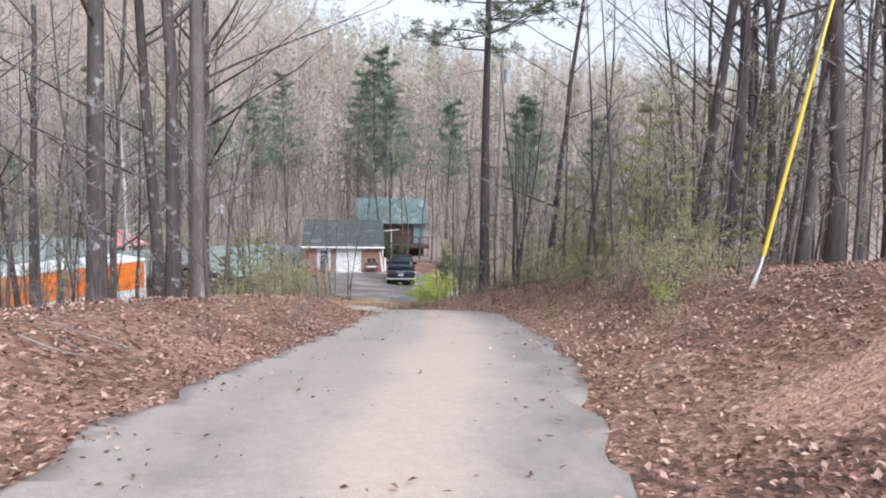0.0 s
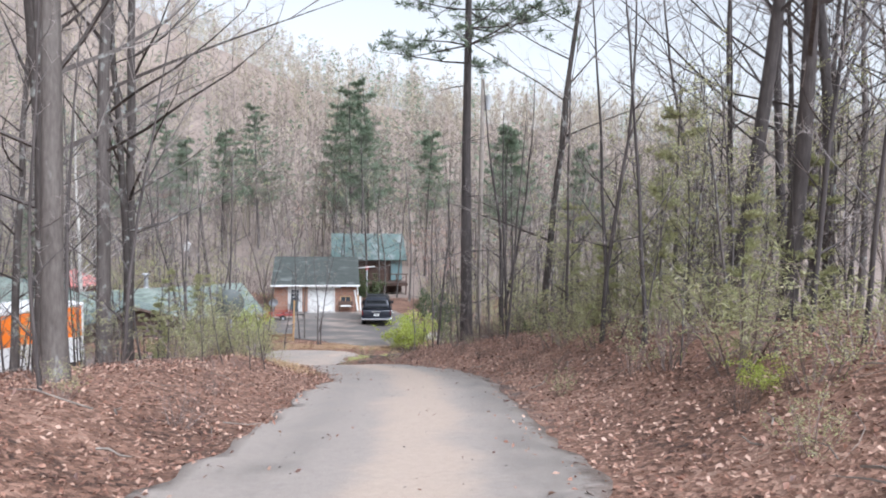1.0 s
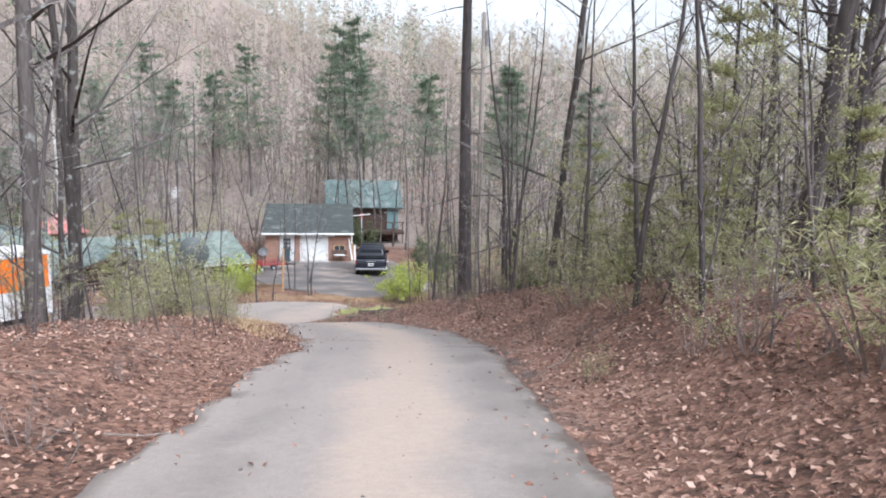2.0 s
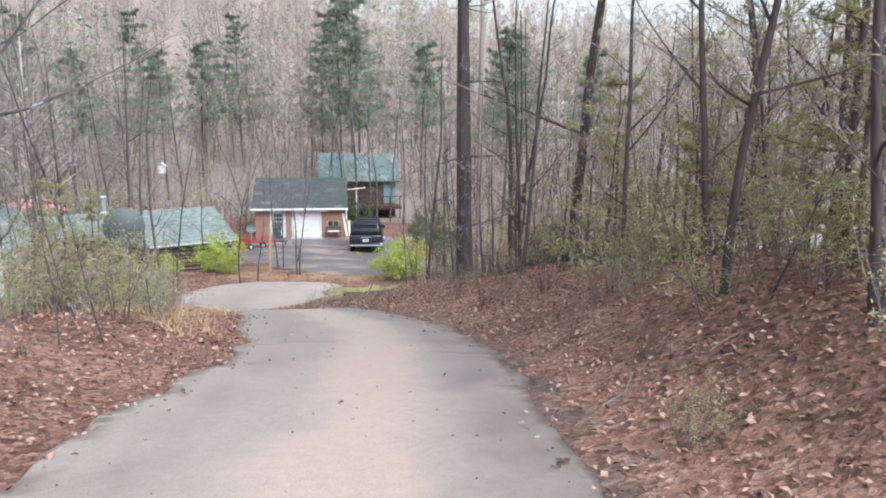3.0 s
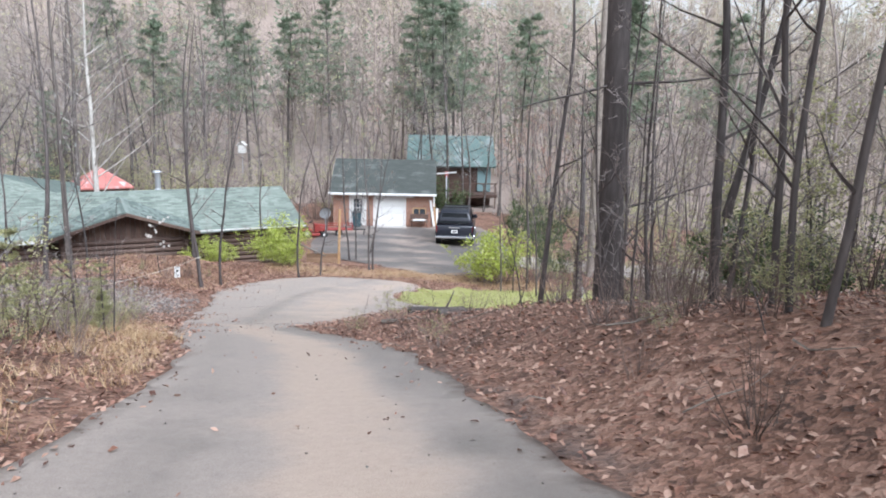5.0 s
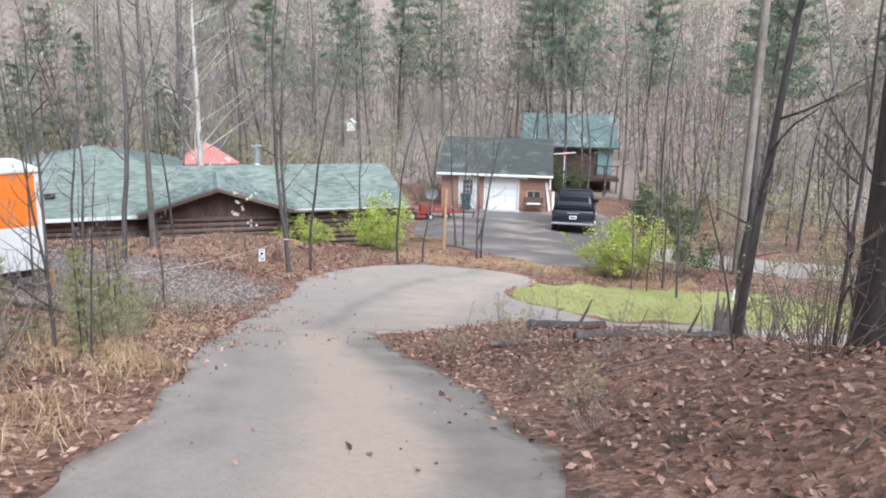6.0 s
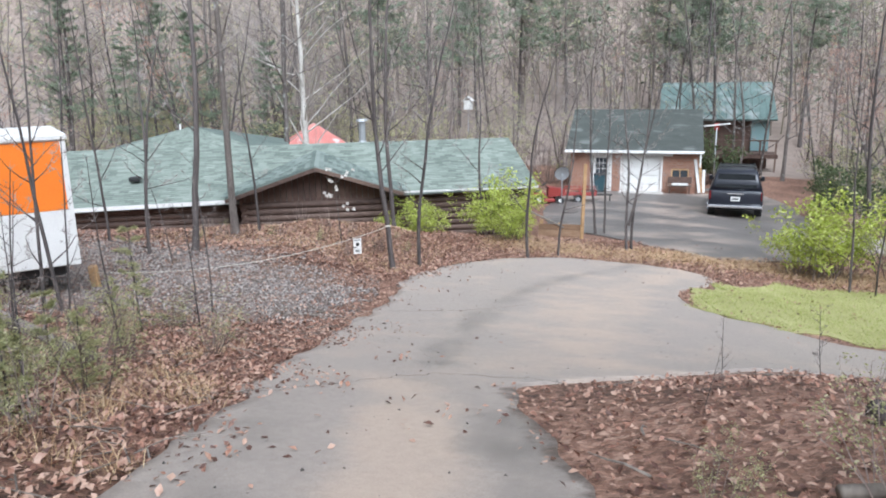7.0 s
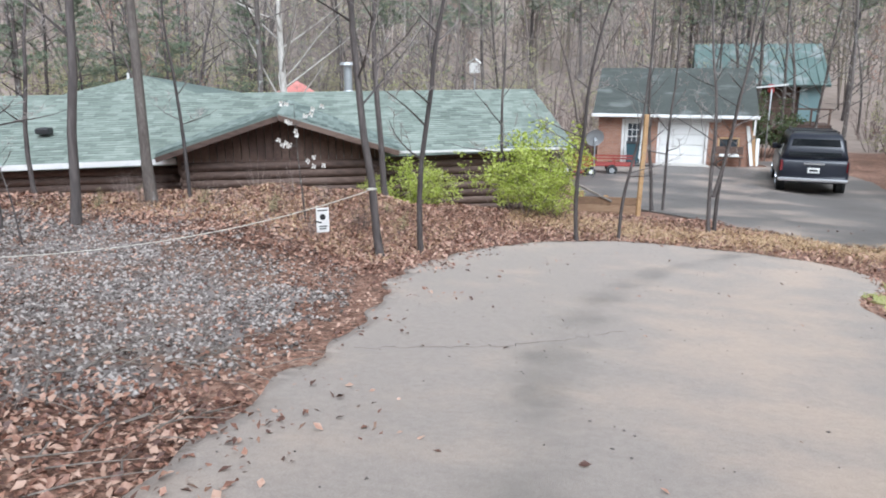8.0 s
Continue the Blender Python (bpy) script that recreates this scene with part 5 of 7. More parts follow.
plant(T_LICHEN, -10.06, 39.58, 0.75, 40, "straight hardwood with lichened bark by the log house", WOODS)
for x, y, k, s in [(-9.93, 37.56, 3, 1.25), (-10.7, 36.93, 2, 1.1), (-12.91, 39.87, 0, 1.0), (-9.84, 40.39, 2, 1.0)]:
    plant(T_SAP[k], x, y, s, x * 50, "slender bare tree by the gravel", WOODS)
plant(T_PALE, -17.0, 57.6, 1.0, 0, "pale-barked sycamore behind the log house", WOODS)
plant(T_TALL[1], -17.9, 57.0, 1.0, 10, "bare dark hardwood behind the log house", WOODS)
for x, y, k, s, tn in [(-5.46, 39.0, 3, 1.05, 30), (-5.0, 39.6, 0, 1.1, 60), (-5.0, 46.0, 2, 1.3, 0), (-7.2, 43.8, 3, 1.15, 80), (-2.77, 42.0, 0, 0.9, 10), (-2.1, 42.6, 2, 0.9, 90), (-0.33, 44.5, 1, 0.85, 0), (-0.2, 44.7, 0, 0.95, 50),
                       (-1.5, 48.0, 3, 0.8, 0), (-1.25, 48.3, 2, 1.1, 0), (5.8, 39.4, 1, 0.7, 30), (6.8, 48, 3, 1.1, 0)]:
    plant(T_SAP[k], x, y, s, tn, "slim bare sapling at the edge of the drive", "saplings by the drive")

# the wood on either hand and behind the houses
rng = random.Random(5)
spots = []


def inside(poly, x, y):
    c = False
    j = len(poly) - 1
    for i in range(len(poly)):
        if (poly[i][1] > y) != (poly[j][1] > y) and x < (poly[j][0] - poly[i][0]) * (y - poly[i][1]) / (poly[j][1] - poly[i][1]) + poly[i][0]:
            c = not c
        j = i
    return c


def many_inside(poly, x, y):
    c = np.zeros(len(x), bool)
    j = len(poly) - 1
    for i in range(len(poly)):
        (ax_, ay_), (bx_, by_) = poly[i], poly[j]
        if ay_ != by_:
            c ^= ((ay_ > y) != (by_ > y)) & (x < (bx_ - ax_) * (y - ay_) / (by_ - ay_) + ax_)
        j = i
    return c


def clear(x, y, d, verge=1.7):
    if y < 29 and np.interp(y, LEFT_Y, LEFT_X) - verge < x < np.interp(y, RIGHT_Y, RIGHT_X) + verge:
        return False
    if -16 < x < 15 and 26 < y < 66 and not (x > 8 and y > 43):
        return False
    u, v = house_local(x, y)
    if -22 < u < 1.5 and -8 < v < 13.5:
        return False
    if -2 < x < 9 and 60 < y < 86:
        return False
    if math.hypot(x + 18.9, y - 62.3) < 4.5:
        return False
    return all((x - a) ** 2 + (y - b) ** 2 > d * d for a, b in spots)


def scatter(x0, x1, y0, y1, count, gap, kinds, smin, smax, label, group, verge=1.7, lean=2):
    done = tries = 0
    while done < count and tries < count * 30:
        tries += 1
        x, y = rng.uniform(x0, x1), rng.uniform(y0, y1)
        if clear(x, y, gap, verge):
            spots.append((x, y))
            plant(rng.choice(kinds), x, y, rng.uniform(smin, smax), rng.uniform(0, 360), label, group, (rng.uniform(-lean, lean), rng.uniform(-lean, lean)))
            done += 1


BARE = "bare grey hardwood tree in wet woods"
FINE = [T_TALL[2], T_TALL[4], T_TALL[3]]
scatter(6.6, 14, 8, 14, 10, 1.4, T_TALL, 0.7, 1.0, BARE, WOODS)
scatter(7.5, 15, 14, 32, 12, 1.6, FINE + T_SAP[3:], 0.65, 0.95, BARE, WOODS)
scatter(14, 30, 8, 60, 32, 2.0, T_TALL[:2] + T_BACK + T_BUD[:1], 0.75, 1.1, BARE, WOODS)
scatter(-16, -5, 8, 26, 20, 1.4, T_TALL + T_SAP[3:], 0.7, 1.05, BARE, WOODS)
scatter(-34, -16, 10, 60, 34, 2.0, T_TALL + T_BUD, 0.75, 1.05, BARE, WOODS)
scatter(-30, 24, 64, 82, 44, 1.8, T_BACK + T_BACK + T_BUD, 0.6, 0.95, BARE, WOODS, 1.7, 8)
scatter(-44, 40, 82, 105, 60, 2.2, T_BACK + T_BACK + T_BUD, 0.7, 1.0, BARE, WOODS, 1.7, 8)
for x, y, s in [(2.6, 89, 1.05), (4.6, 93, 1.1), (0.5, 97, 0.95), (-22, 80, 0.8), (-9, 99, 0.9), (14, 62, 0.85), (18, 74, 0.9), (11, 88, 0.9), (-30, 92, 0.9), (3.4, 86, 0.95), (-15, 86, 0.8), (-18, 91, 0.9), (-12.5, 92, 0.85), (22, 66, 0.8)]:
    plant(T_PINE[int(y) % 2], x, y, s, x * 30, "tall dark green pine in the wood", WOODS)
for x, y, k, s in [(-30, 69, 1, 1.0), (-24, 67, 0, 1.1), (-36, 62, 1, 0.9), (-27, 76, 3, 1.1), (-33, 74, 1, 1.05), (-20, 70, 0, 1.0)]:
    plant(T_TALL[k], x, y, s, x * 30, "dark bare trunk behind the log house", WOODS, (rng.uniform(-6, 6), rng.uniform(-6, 6)))
for x, y, k, s in [(-38, 66, 0, 1.0), (-33.5, 63.5, 1, 0.9), (-29, 64, 2, 1.1), (-26, 71.5, 0, 1.0), (-22.5, 66, 1, 0.95), (-35, 72, 2, 1.1), (-40.5, 60, 1, 1.0), (-31, 78, 0, 1.0), (-20, 75, 2, 1.1), (-15, 73, 1, 0.9), (-11.5, 76, 2, 1.0), (-24, 61, 2, 0.9), (-43, 69, 0, 1.0), (-17.5, 81, 0, 0.95)]:
    plant(T_OAK[k], x, y, s, x * 47, "dark wet trunk in the wood behind the log house", WOODS, (rng.uniform(-4, 4), rng.uniform(-4, 4)))
for x, y, s in [(-27, 63.5, 0.5), (-32, 65.5, 0.6), (-36.5, 62.5, 0.6), (-23, 65, 0.42), (-30, 60.5, 0.4)]:
    plant(T_PINE[1], x, y, s, x * 21, "dark green young pine behind the log house", WOODS)
scatter(-46, -15, 62, 88, 50, 1.0, [T_BRUSH, T_BRUSHG, T_BRUSHG], 1.5, 2.6, "tall budding brush behind the log house", "brush in the wood", 1.2, 6)
scatter(-62, -34, 48, 82, 26, 1.6, T_BUD + T_BACK, 0.6, 0.95, BARE, WOODS, 1.7, 5)
# thin understory stems
THIN = "thin bare sapling in the undergrowth"
scatter(3.6, 11, 6, 30, 60, 0.45, T_THIN, 0.8, 1.3, THIN, "undergrowth saplings", 1.3, 6)
scatter(-10, -1.5, 8, 28, 50, 0.45, T_THIN, 0.8, 1.3, THIN, "undergrowth saplings", 1.2, 6)
scatter(-26, 20, 65, 78, 30, 0.8, T_BACK[3:] + T_BACK[1:2], 0.3, 0.5, THIN, "undergrowth saplings", 1.2, 5)
scatter(8.2, 22, 50, 72, 34, 0.9, T_THIN + T_SAP, 0.9, 1.6, THIN, "undergrowth saplings", 1.2, 5)
for x, y, k, s in [(8.6, 55, 1, 0.6), (9.8, 58, 1, 0.7), (7.8, 62, 1, 0.6), (11, 53, 0, 0.6), (1.4, 73.5, 0, 0.8), (5.2, 73, 2, 0.85)]:
    plant(T_BUD[k], x, y, s, x * 40, "small tree in reddish bud" if k == 1 else "young tree with yellow-green buds", WOODS)
for x, y, k, s in [(2.4, 72.2, 0, 0.8), (3.6, 73.0, 1, 0.85), (4.6, 72.0, 3, 0.8), (6.4, 72.6, 2, 0.9), (0.9, 72.8, 2, 0.8), (7.4, 70.5, 0, 0.85)]:
    plant(T_TALL[k], x, y, s, x * 61, "dark bare trunk before the teal-roofed house", WOODS)
for x, y, k, s in [(-4.85, 30.5, 3, 0.7), (-6.0, 29.6, 0, 0.7), (-11.3, 34.4, 1, 1.1), (-11.6, 34.7, 0, 1.3), (-9.5, 36.2, 2, 0.6), (-14.8, 38.8, 1, 1.3), (-12.5, 37.8, 1, 1.2), (6.1, 34.0, 1, 0.7), (4.7, 40.9, 1, 1.0), (5.1, 40.3, 0, 1.1), (5.7, 41.4, 1, 1.1), (1.2, 30.4, 3, 0.3), (2.2, 31.0, 3, 0.35), (5.2, 33.3, 3, 0.6)]:
    plant(T_THIN[k], x, y, s, x * 77, "thin bare sapling by the gravel" if x < 0 else "thin bare sapling by the fork", "undergrowth saplings", (rng.uniform(-8, 8), rng.uniform(-8, 8)))
for x, y, k, s in [(-7.3, 30.9, 1, 1.0), (-8.0, 31.2, 2, 1.2), (-5.6, 31.9, 2, 0.6)]:
    plant(T_THIN[k], x, y, s, x * 57, "thin dark sapling beside the gravel pull-off", "undergrowth saplings", (rng.uniform(-7, 7), rng.uniform(-7, 7)))
# brush under the trees behind the pad and the houses
BRUSH = "tangled leafing brush under the trees"
scatter(8.3, 26, 44, 74, 60, 0.9, [T_BRUSH, T_BRUSHG, T_MIST[2], T_MIST[0]], 1.0, 1.7, BRUSH, "brush in the wood", 1.2, 6)
scatter(-28, 22, 65, 84, 60, 1.0, [T_BRUSH, T_BRUSH, T_BRUSHG, T_MIST[2]], 1.2, 2.0, BRUSH, "brush in the wood", 1.2, 6)
MISTY = "young sapling misted with tiny new green leaves"
scatter(4.9, 10.5, 10.5, 25, 42, 0.55, T_MIST + T_MIST + [T_BRUSH], 0.6, 1.0, MISTY, "leafing saplings", 1.9, 8)
scatter(-6.5, -1.6, 16, 21, 14, 0.55, T_MIST + [T_BRUSH], 0.38, 0.6, MISTY, "leafing saplings", 1.4, 8)
scatter(-12, -6.5, 17, 28, 14, 0.8, T_MIST + [T_BRUSH], 0.8, 1.3, MISTY, "leafing saplings", 1.4, 8)
for k in range(26):
    y = rng.uniform(7.5, 17.5)
    x = float(np.interp(y, RIGHT_Y, RIGHT_X)) + rng.uniform(1.2, 3.2)
    if k % 3 == 2:
        plant(T_TUFT[k % 2], x, y, rng.uniform(0.5, 1.0), rng.uniform(0, 360), "wispy pine seedling on the leafy bank", "young pines", (rng.uniform(-8, 8), rng.uniform(-8, 8)))
    else:
        plant(T_BRUSHG if k % 3 else T_BRUSH, x, y, rng.uniform(0.22, 0.42), rng.uniform(0, 360), "brown twiggy brush on the slope of the bank", "brush on the banks", (rng.uniform(-12, 12), rng.uniform(-12, 12)))
for k in range(26):
    y = rng.uniform(20.5, 30.5)
    x = float(np.interp(y, LEFT_Y, LEFT_X)) - 0.7 - abs(rng.gauss(0, 1.6))
    if k % 4 == 3:
        plant(T_THIN[k % 3], x, y, rng.uniform(0.3, 0.5), rng.uniform(0, 360), "thin bare sapling on the leafy verge", "undergrowth saplings", (rng.uniform(-8, 8), rng.uniform(-8, 8)))
    else:
        plant(T_TUFT[k % 2], x, y, rng.uniform(0.3, 0.75), rng.uniform(0, 360), "wispy olive pine seedling on the verge", "young pines", (rng.uniform(-8, 8), rng.uniform(-8, 8)))
for x, y, s in [(-0.75, 16.0, 0.7), (-1.1, 16.5, 0.9), (-0.6, 17.3, 0.65), (-1.5, 15.5, 0.75), (-1.6, 17.0, 0.95), (-0.95, 18.0, 0.7), (-2.1, 16.4, 0.9),
                (4.4, 10.8, 0.5), (4.7, 13.2, 0.65), (5.1, 12.0, 0.75), (4.4, 14.8, 0.5), (5.4, 14.0, 0.9), (5.1, 16.2, 0.7), (5.7, 17.4, 0.9), (5.0, 18.8, 0.65), (5.9, 15.2, 1.0), (4.3, 19.6, 0.5), (5.0, 20.8, 0.7)]:
    plant(T_TUFT[int(y * 10) % 2], x, y, s, x * 80, "bushy soft green pine seedling among leaves", "young pines")
# understory greens
GREEN = "wispy soft green young pine under the trees"
for x, y, s in [(4.9, 12.6, 0.8), (5.6, 13.6, 1.0), (6.4, 14.8, 1.0), (5.2, 15.4, 0.85), (7.2, 15.6, 1.1), (6.0, 17.2, 0.9), (7.9, 13.4, 1.0), (6.8, 12.2, 0.9), (5.0, 17.6, 0.8), (7.4, 18.6, 1.0), (5.9, 19.2, 0.9), (8.6, 16.4, 1.1), (6.6, 21.4, 0.8), (8.2, 22.8, 1.0), (4.9, 10.6, 0.6), (9.4, 19.6, 1.0), (7.6, 25.4, 0.9),
                (-1.85, 23.4, 0.4), (-2.2, 24.3, 0.5), (-2.7, 25.3, 0.55), (-2.05, 24.0, 0.35), (-3.0, 26.3, 0.5), (-3.5, 27.2, 0.45), (-3.7, 26.5, 0.65), (-2.5, 24.8, 0.6), (-3.2, 25.6, 0.6), (-4.2, 27.6, 0.5), (-2.0, 18.2, 0.75), (-2.5, 19.6, 0.8), (-1.9, 20.8, 0.7), (-3.2, 20.4, 0.9), (-2.9, 22.2, 0.8), (-3.9, 23.0, 0.85), (-4.4, 25.2, 0.8), (-5.2, 26.6, 0.7), (-4.0, 26.9, 0.55), (-6.6, 28.2, 0.7), (-4.62, 29.2, 0.6), (-5.45, 30.2, 0.5), (-6.9, 31.4, 0.4), (-2.3, 21.6, 0.7), (-2.6, 23.6, 0.75), (-3.3, 24.4, 0.7), (-3.5, 21.4, 0.9), (-4.6, 23.8, 0.95), (-5.6, 25.4, 0.9), (-3.1, 26.2, 0.5), (-4.9, 28.3, 0.6), (-6.4, 26.9, 0.8), (-1.6, 19.9, 0.6), (-1.9, 22.6, 0.5)]:
    k = int(abs(x) * 7 + y * 3)
    if x < 0 and y > 22.5 and k % 2:
        continue
    if k % 2 == 0 or x < 0:
        plant(T_YPINE[k % 3], x, y, s * (0.85 if x > 0 else 0.62 if y < 22 else 0.7), x * 90, GREEN, "young pines")
    else:
        plant(T_MIST[k % 3], x, y, s * 1.1, x * 90, "young sapling misted with tiny new green leaves", "leafing saplings")
for x, y, s in [(7.1, 44.6, 0.95), (8.0, 53, 1.2), (7.2, 56, 1.1), (9.0, 60, 1.3), (6.3, 24.6, 0.7), (8.6, 27, 1.0)]:
    plant(T_LAUREL if y > 9 else T_BRUSHG, x, y, s if y > 9 else 0.3, x * 50, "low evergreen bush with small leaves" if y > 9 else "small fresh green bush on the leafy bank", "evergreen bushes")
plant(T_YELLOW, 3.6, 8.1, 0.14, 30, "small fresh green bush on the leafy bank", "yellow-green bushes")
for x, y, s in [(-4.4, 45.5, 0.98), (-3.85, 45.0, 0.8), (-4.8, 45.3, 0.72), (-4.2, 44.5, 0.6), (-6.8, 45.3, 0.78), (-6.45, 45.0, 0.58), (-3.5, 44.5, 0.42), (-7.5, 44.2, 0.3), (4.3, 42.6, 1.05), (3.9, 43.0, 0.75), (4.9, 43.0, 0.95), (6.1, 42.7, 1.0)]:
    plant(T_YELLOW if x < 6 else T_BRUSHG, x, y, s, x * 80, "bush in bright yellow-green spring leaf", "yellow-green bushes")
for x, y, s in [(-13.4, 43.6, 0.7), (-14.6, 42.6, 0.8), (-11.3, 44.2, 0.6), (-9.6, 42.4, 0.45), (-8.4, 41.6, 0.4), (-6.3, 40.4, 0.35), (-5.2, 30.6, 0.45), (-4.6, 31.3, 0.3), (-6.4, 30.3, 0.5), (-7.9, 30.6, 0.6), (-9.0, 31.3, 0.6), (-1.7, 17.2, 0.6), (-1.4, 19.2, 0.6), (-1.9, 21.7, 0.6), (-2.4, 23.4, 0.6), (-3.3, 25.0, 0.6), (5.0, 30.5, 0.6), (6.2, 29.4, 0.7), (4.4, 27.0, 0.7), (6.4, 31.0, 0.8), (5.8, 26.2, 0.9), (5.2, 32.0, 0.6), (7.4, 30.2, 0.8), (3.6, 23.2, 0.5), (4.0, 20.4, 0.5), (-4.1, 27.8, 0.5)]:
    plant(T_BRUSHG if x < 0 and y < 22 else T_BRUSH, x, y, s, x * 60, "budding bush on the leafy verge" if x < 0 and y < 22 else "bare twiggy bush on the leafy verge", "bushes on the verge")

# far wooded hills: too many to count
far, mid_, fgreen, fbud = Shape(), Shape(), Shape(), Shape()
rng = random.Random(8)
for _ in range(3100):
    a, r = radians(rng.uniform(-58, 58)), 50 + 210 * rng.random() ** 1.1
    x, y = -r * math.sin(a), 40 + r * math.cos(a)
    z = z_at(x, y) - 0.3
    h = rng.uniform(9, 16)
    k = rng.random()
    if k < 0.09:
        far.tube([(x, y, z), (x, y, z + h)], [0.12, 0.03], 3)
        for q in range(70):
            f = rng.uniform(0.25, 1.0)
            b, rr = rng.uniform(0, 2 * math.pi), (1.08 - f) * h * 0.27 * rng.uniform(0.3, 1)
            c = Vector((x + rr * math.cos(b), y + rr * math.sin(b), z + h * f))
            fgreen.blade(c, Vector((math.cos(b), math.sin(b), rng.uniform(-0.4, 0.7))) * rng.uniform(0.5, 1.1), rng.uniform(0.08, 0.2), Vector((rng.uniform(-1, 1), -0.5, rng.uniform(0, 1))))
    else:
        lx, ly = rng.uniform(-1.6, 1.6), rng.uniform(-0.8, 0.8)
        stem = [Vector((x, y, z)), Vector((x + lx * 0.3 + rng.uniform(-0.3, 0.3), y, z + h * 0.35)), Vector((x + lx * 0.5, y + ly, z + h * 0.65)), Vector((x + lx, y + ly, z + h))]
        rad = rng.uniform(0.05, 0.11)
        # past 120 m trees join the mesh whose colour is paled for mist
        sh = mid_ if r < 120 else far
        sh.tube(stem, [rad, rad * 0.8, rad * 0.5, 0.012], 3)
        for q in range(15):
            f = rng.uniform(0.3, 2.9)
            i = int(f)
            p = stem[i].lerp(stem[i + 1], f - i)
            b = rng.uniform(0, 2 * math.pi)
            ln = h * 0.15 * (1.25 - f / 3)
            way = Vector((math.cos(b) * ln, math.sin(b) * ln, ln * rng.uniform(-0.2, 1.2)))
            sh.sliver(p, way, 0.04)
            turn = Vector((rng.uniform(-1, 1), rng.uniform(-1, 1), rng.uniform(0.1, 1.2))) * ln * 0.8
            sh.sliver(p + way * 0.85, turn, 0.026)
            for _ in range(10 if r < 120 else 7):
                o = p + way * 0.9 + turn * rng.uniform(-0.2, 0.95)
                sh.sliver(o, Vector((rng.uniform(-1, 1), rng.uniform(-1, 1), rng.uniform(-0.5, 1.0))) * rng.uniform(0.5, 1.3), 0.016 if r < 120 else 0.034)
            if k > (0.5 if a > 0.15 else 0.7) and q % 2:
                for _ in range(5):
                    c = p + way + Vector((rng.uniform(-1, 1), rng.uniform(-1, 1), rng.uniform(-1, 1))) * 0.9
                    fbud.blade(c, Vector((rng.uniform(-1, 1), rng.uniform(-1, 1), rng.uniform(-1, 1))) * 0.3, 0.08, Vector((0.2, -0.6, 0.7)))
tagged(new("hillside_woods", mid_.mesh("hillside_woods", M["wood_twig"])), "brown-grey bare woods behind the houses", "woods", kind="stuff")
tagged(new("far_woods", far.mesh("far_woods", M["hazed_far_twig"])), "grey-brown bare woods on the far hillside, paled for mist", "woods", kind="stuff")
tagged(new("far_pines", fgreen.mesh("far_pines", M["needle"])), "dark green pine crowns on the far hillside", "woods", kind="stuff")
tagged(new("far_buds", fbud.mesh("far_buds", M["bud"])), "pale green budding crowns on the far hillside", "woods", kind="stuff")

# fallen leaves along the verges
R_ = np.random.RandomState(12)
N = 410000
x, y = R_.uniform(-15, 13, N), 0.5 + 46 * R_.rand(N) ** 1.5
x[:36000], y[:36000] = R_.uniform(-15, 0, 36000), R_.uniform(37.5, 46.5, 36000)
x[36000:66000], y[36000:66000] = R_.uniform(-7.5, -1.5, 30000), R_.uniform(25, 32, 30000)
u, v = house_local(x, y)
keep = ~((u > -20) & (u < 0.6) & (v > -4.9) & (v < 5))
k = R_.rand(N)
for poly, share in ((LANE, 0.01), (DRIVE, 0.004), (GRAVEL, 0.65), (GRASS, 0.05), (LOT, 0.02)):
    spill = share
    if poly is DRIVE:
        gap_ = np.minimum(np.abs(x - np.interp(y, LEFT_Y, LEFT_X)), np.where(y < 29, np.abs(x - np.interp(y, RIGHT_Y, RIGHT_X)), 9))
        mid = 0.5 * (np.interp(y, LEFT_Y, LEFT_X) + np.interp(y, RIGHT_Y, RIGHT_X)) + 0.25
        ragged = 0.6 + 0.9 * np.sin(x * 3.1 + 1.3 * y) * np.sin(2.3 * y - x)
        clump = np.clip(np.sin(2.9 * y + 1.7 * x) + np.sin(5.3 * y - 2.1 * x) - 0.4, 0, 2)
        spill = share + 0.75 * np.exp(-gap_ / np.clip(np.where((y > 26) & (x < -1), 0.42, 0.22) * ragged, 0.05, 1)) + 0.07 * clump * np.exp(-((x - mid) / 0.3) ** 2) * (y < 29)
    keep &= ~many_inside(poly, x, y) | (k < spill)
near = (np.interp(y, LEFT_Y, LEFT_X) - 9 < x) & (x < np.interp(y, RIGHT_Y, RIGHT_X) + 9)
keep &= near | (k < 0.5)
keep &= R_.rand(N) > 0.45 * silt_at(x, y) + 0.85 * clay_at(x, y)
x, y = x[keep], y[keep]
N = len(x)
big_ = np.where(y > 37, 1.35, np.where(y < 16, 0.8, 1.0))
a, tl, s = R_.uniform(0, 6.283, N), np.abs(R_.normal(0, 0.35, N)), R_.uniform(0.026, 0.072, N) * big_
p = np.stack([x, y, land(x, y) + 0.008 + 0.045 * R_.rand(N) ** 2], 1)
d = np.stack([np.cos(a) * np.cos(tl), np.sin(a) * np.cos(tl), np.sin(tl)], 1) * s[:, None]
nn = np.stack([R_.uniform(-0.7, 0.7, N), R_.uniform(-0.7, 0.7, N), np.ones(N)], 1)
nn /= np.linalg.norm(nn, axis=1, keepdims=True)
tagged(new("leaf_litter", fast_mesh("leaf_litter", *blades(p, d, s * R_.uniform(0.16, 0.36, N), nn), M["leaf"])), "wet reddish-brown fallen oak leaves", "leaves", kind="stuff")

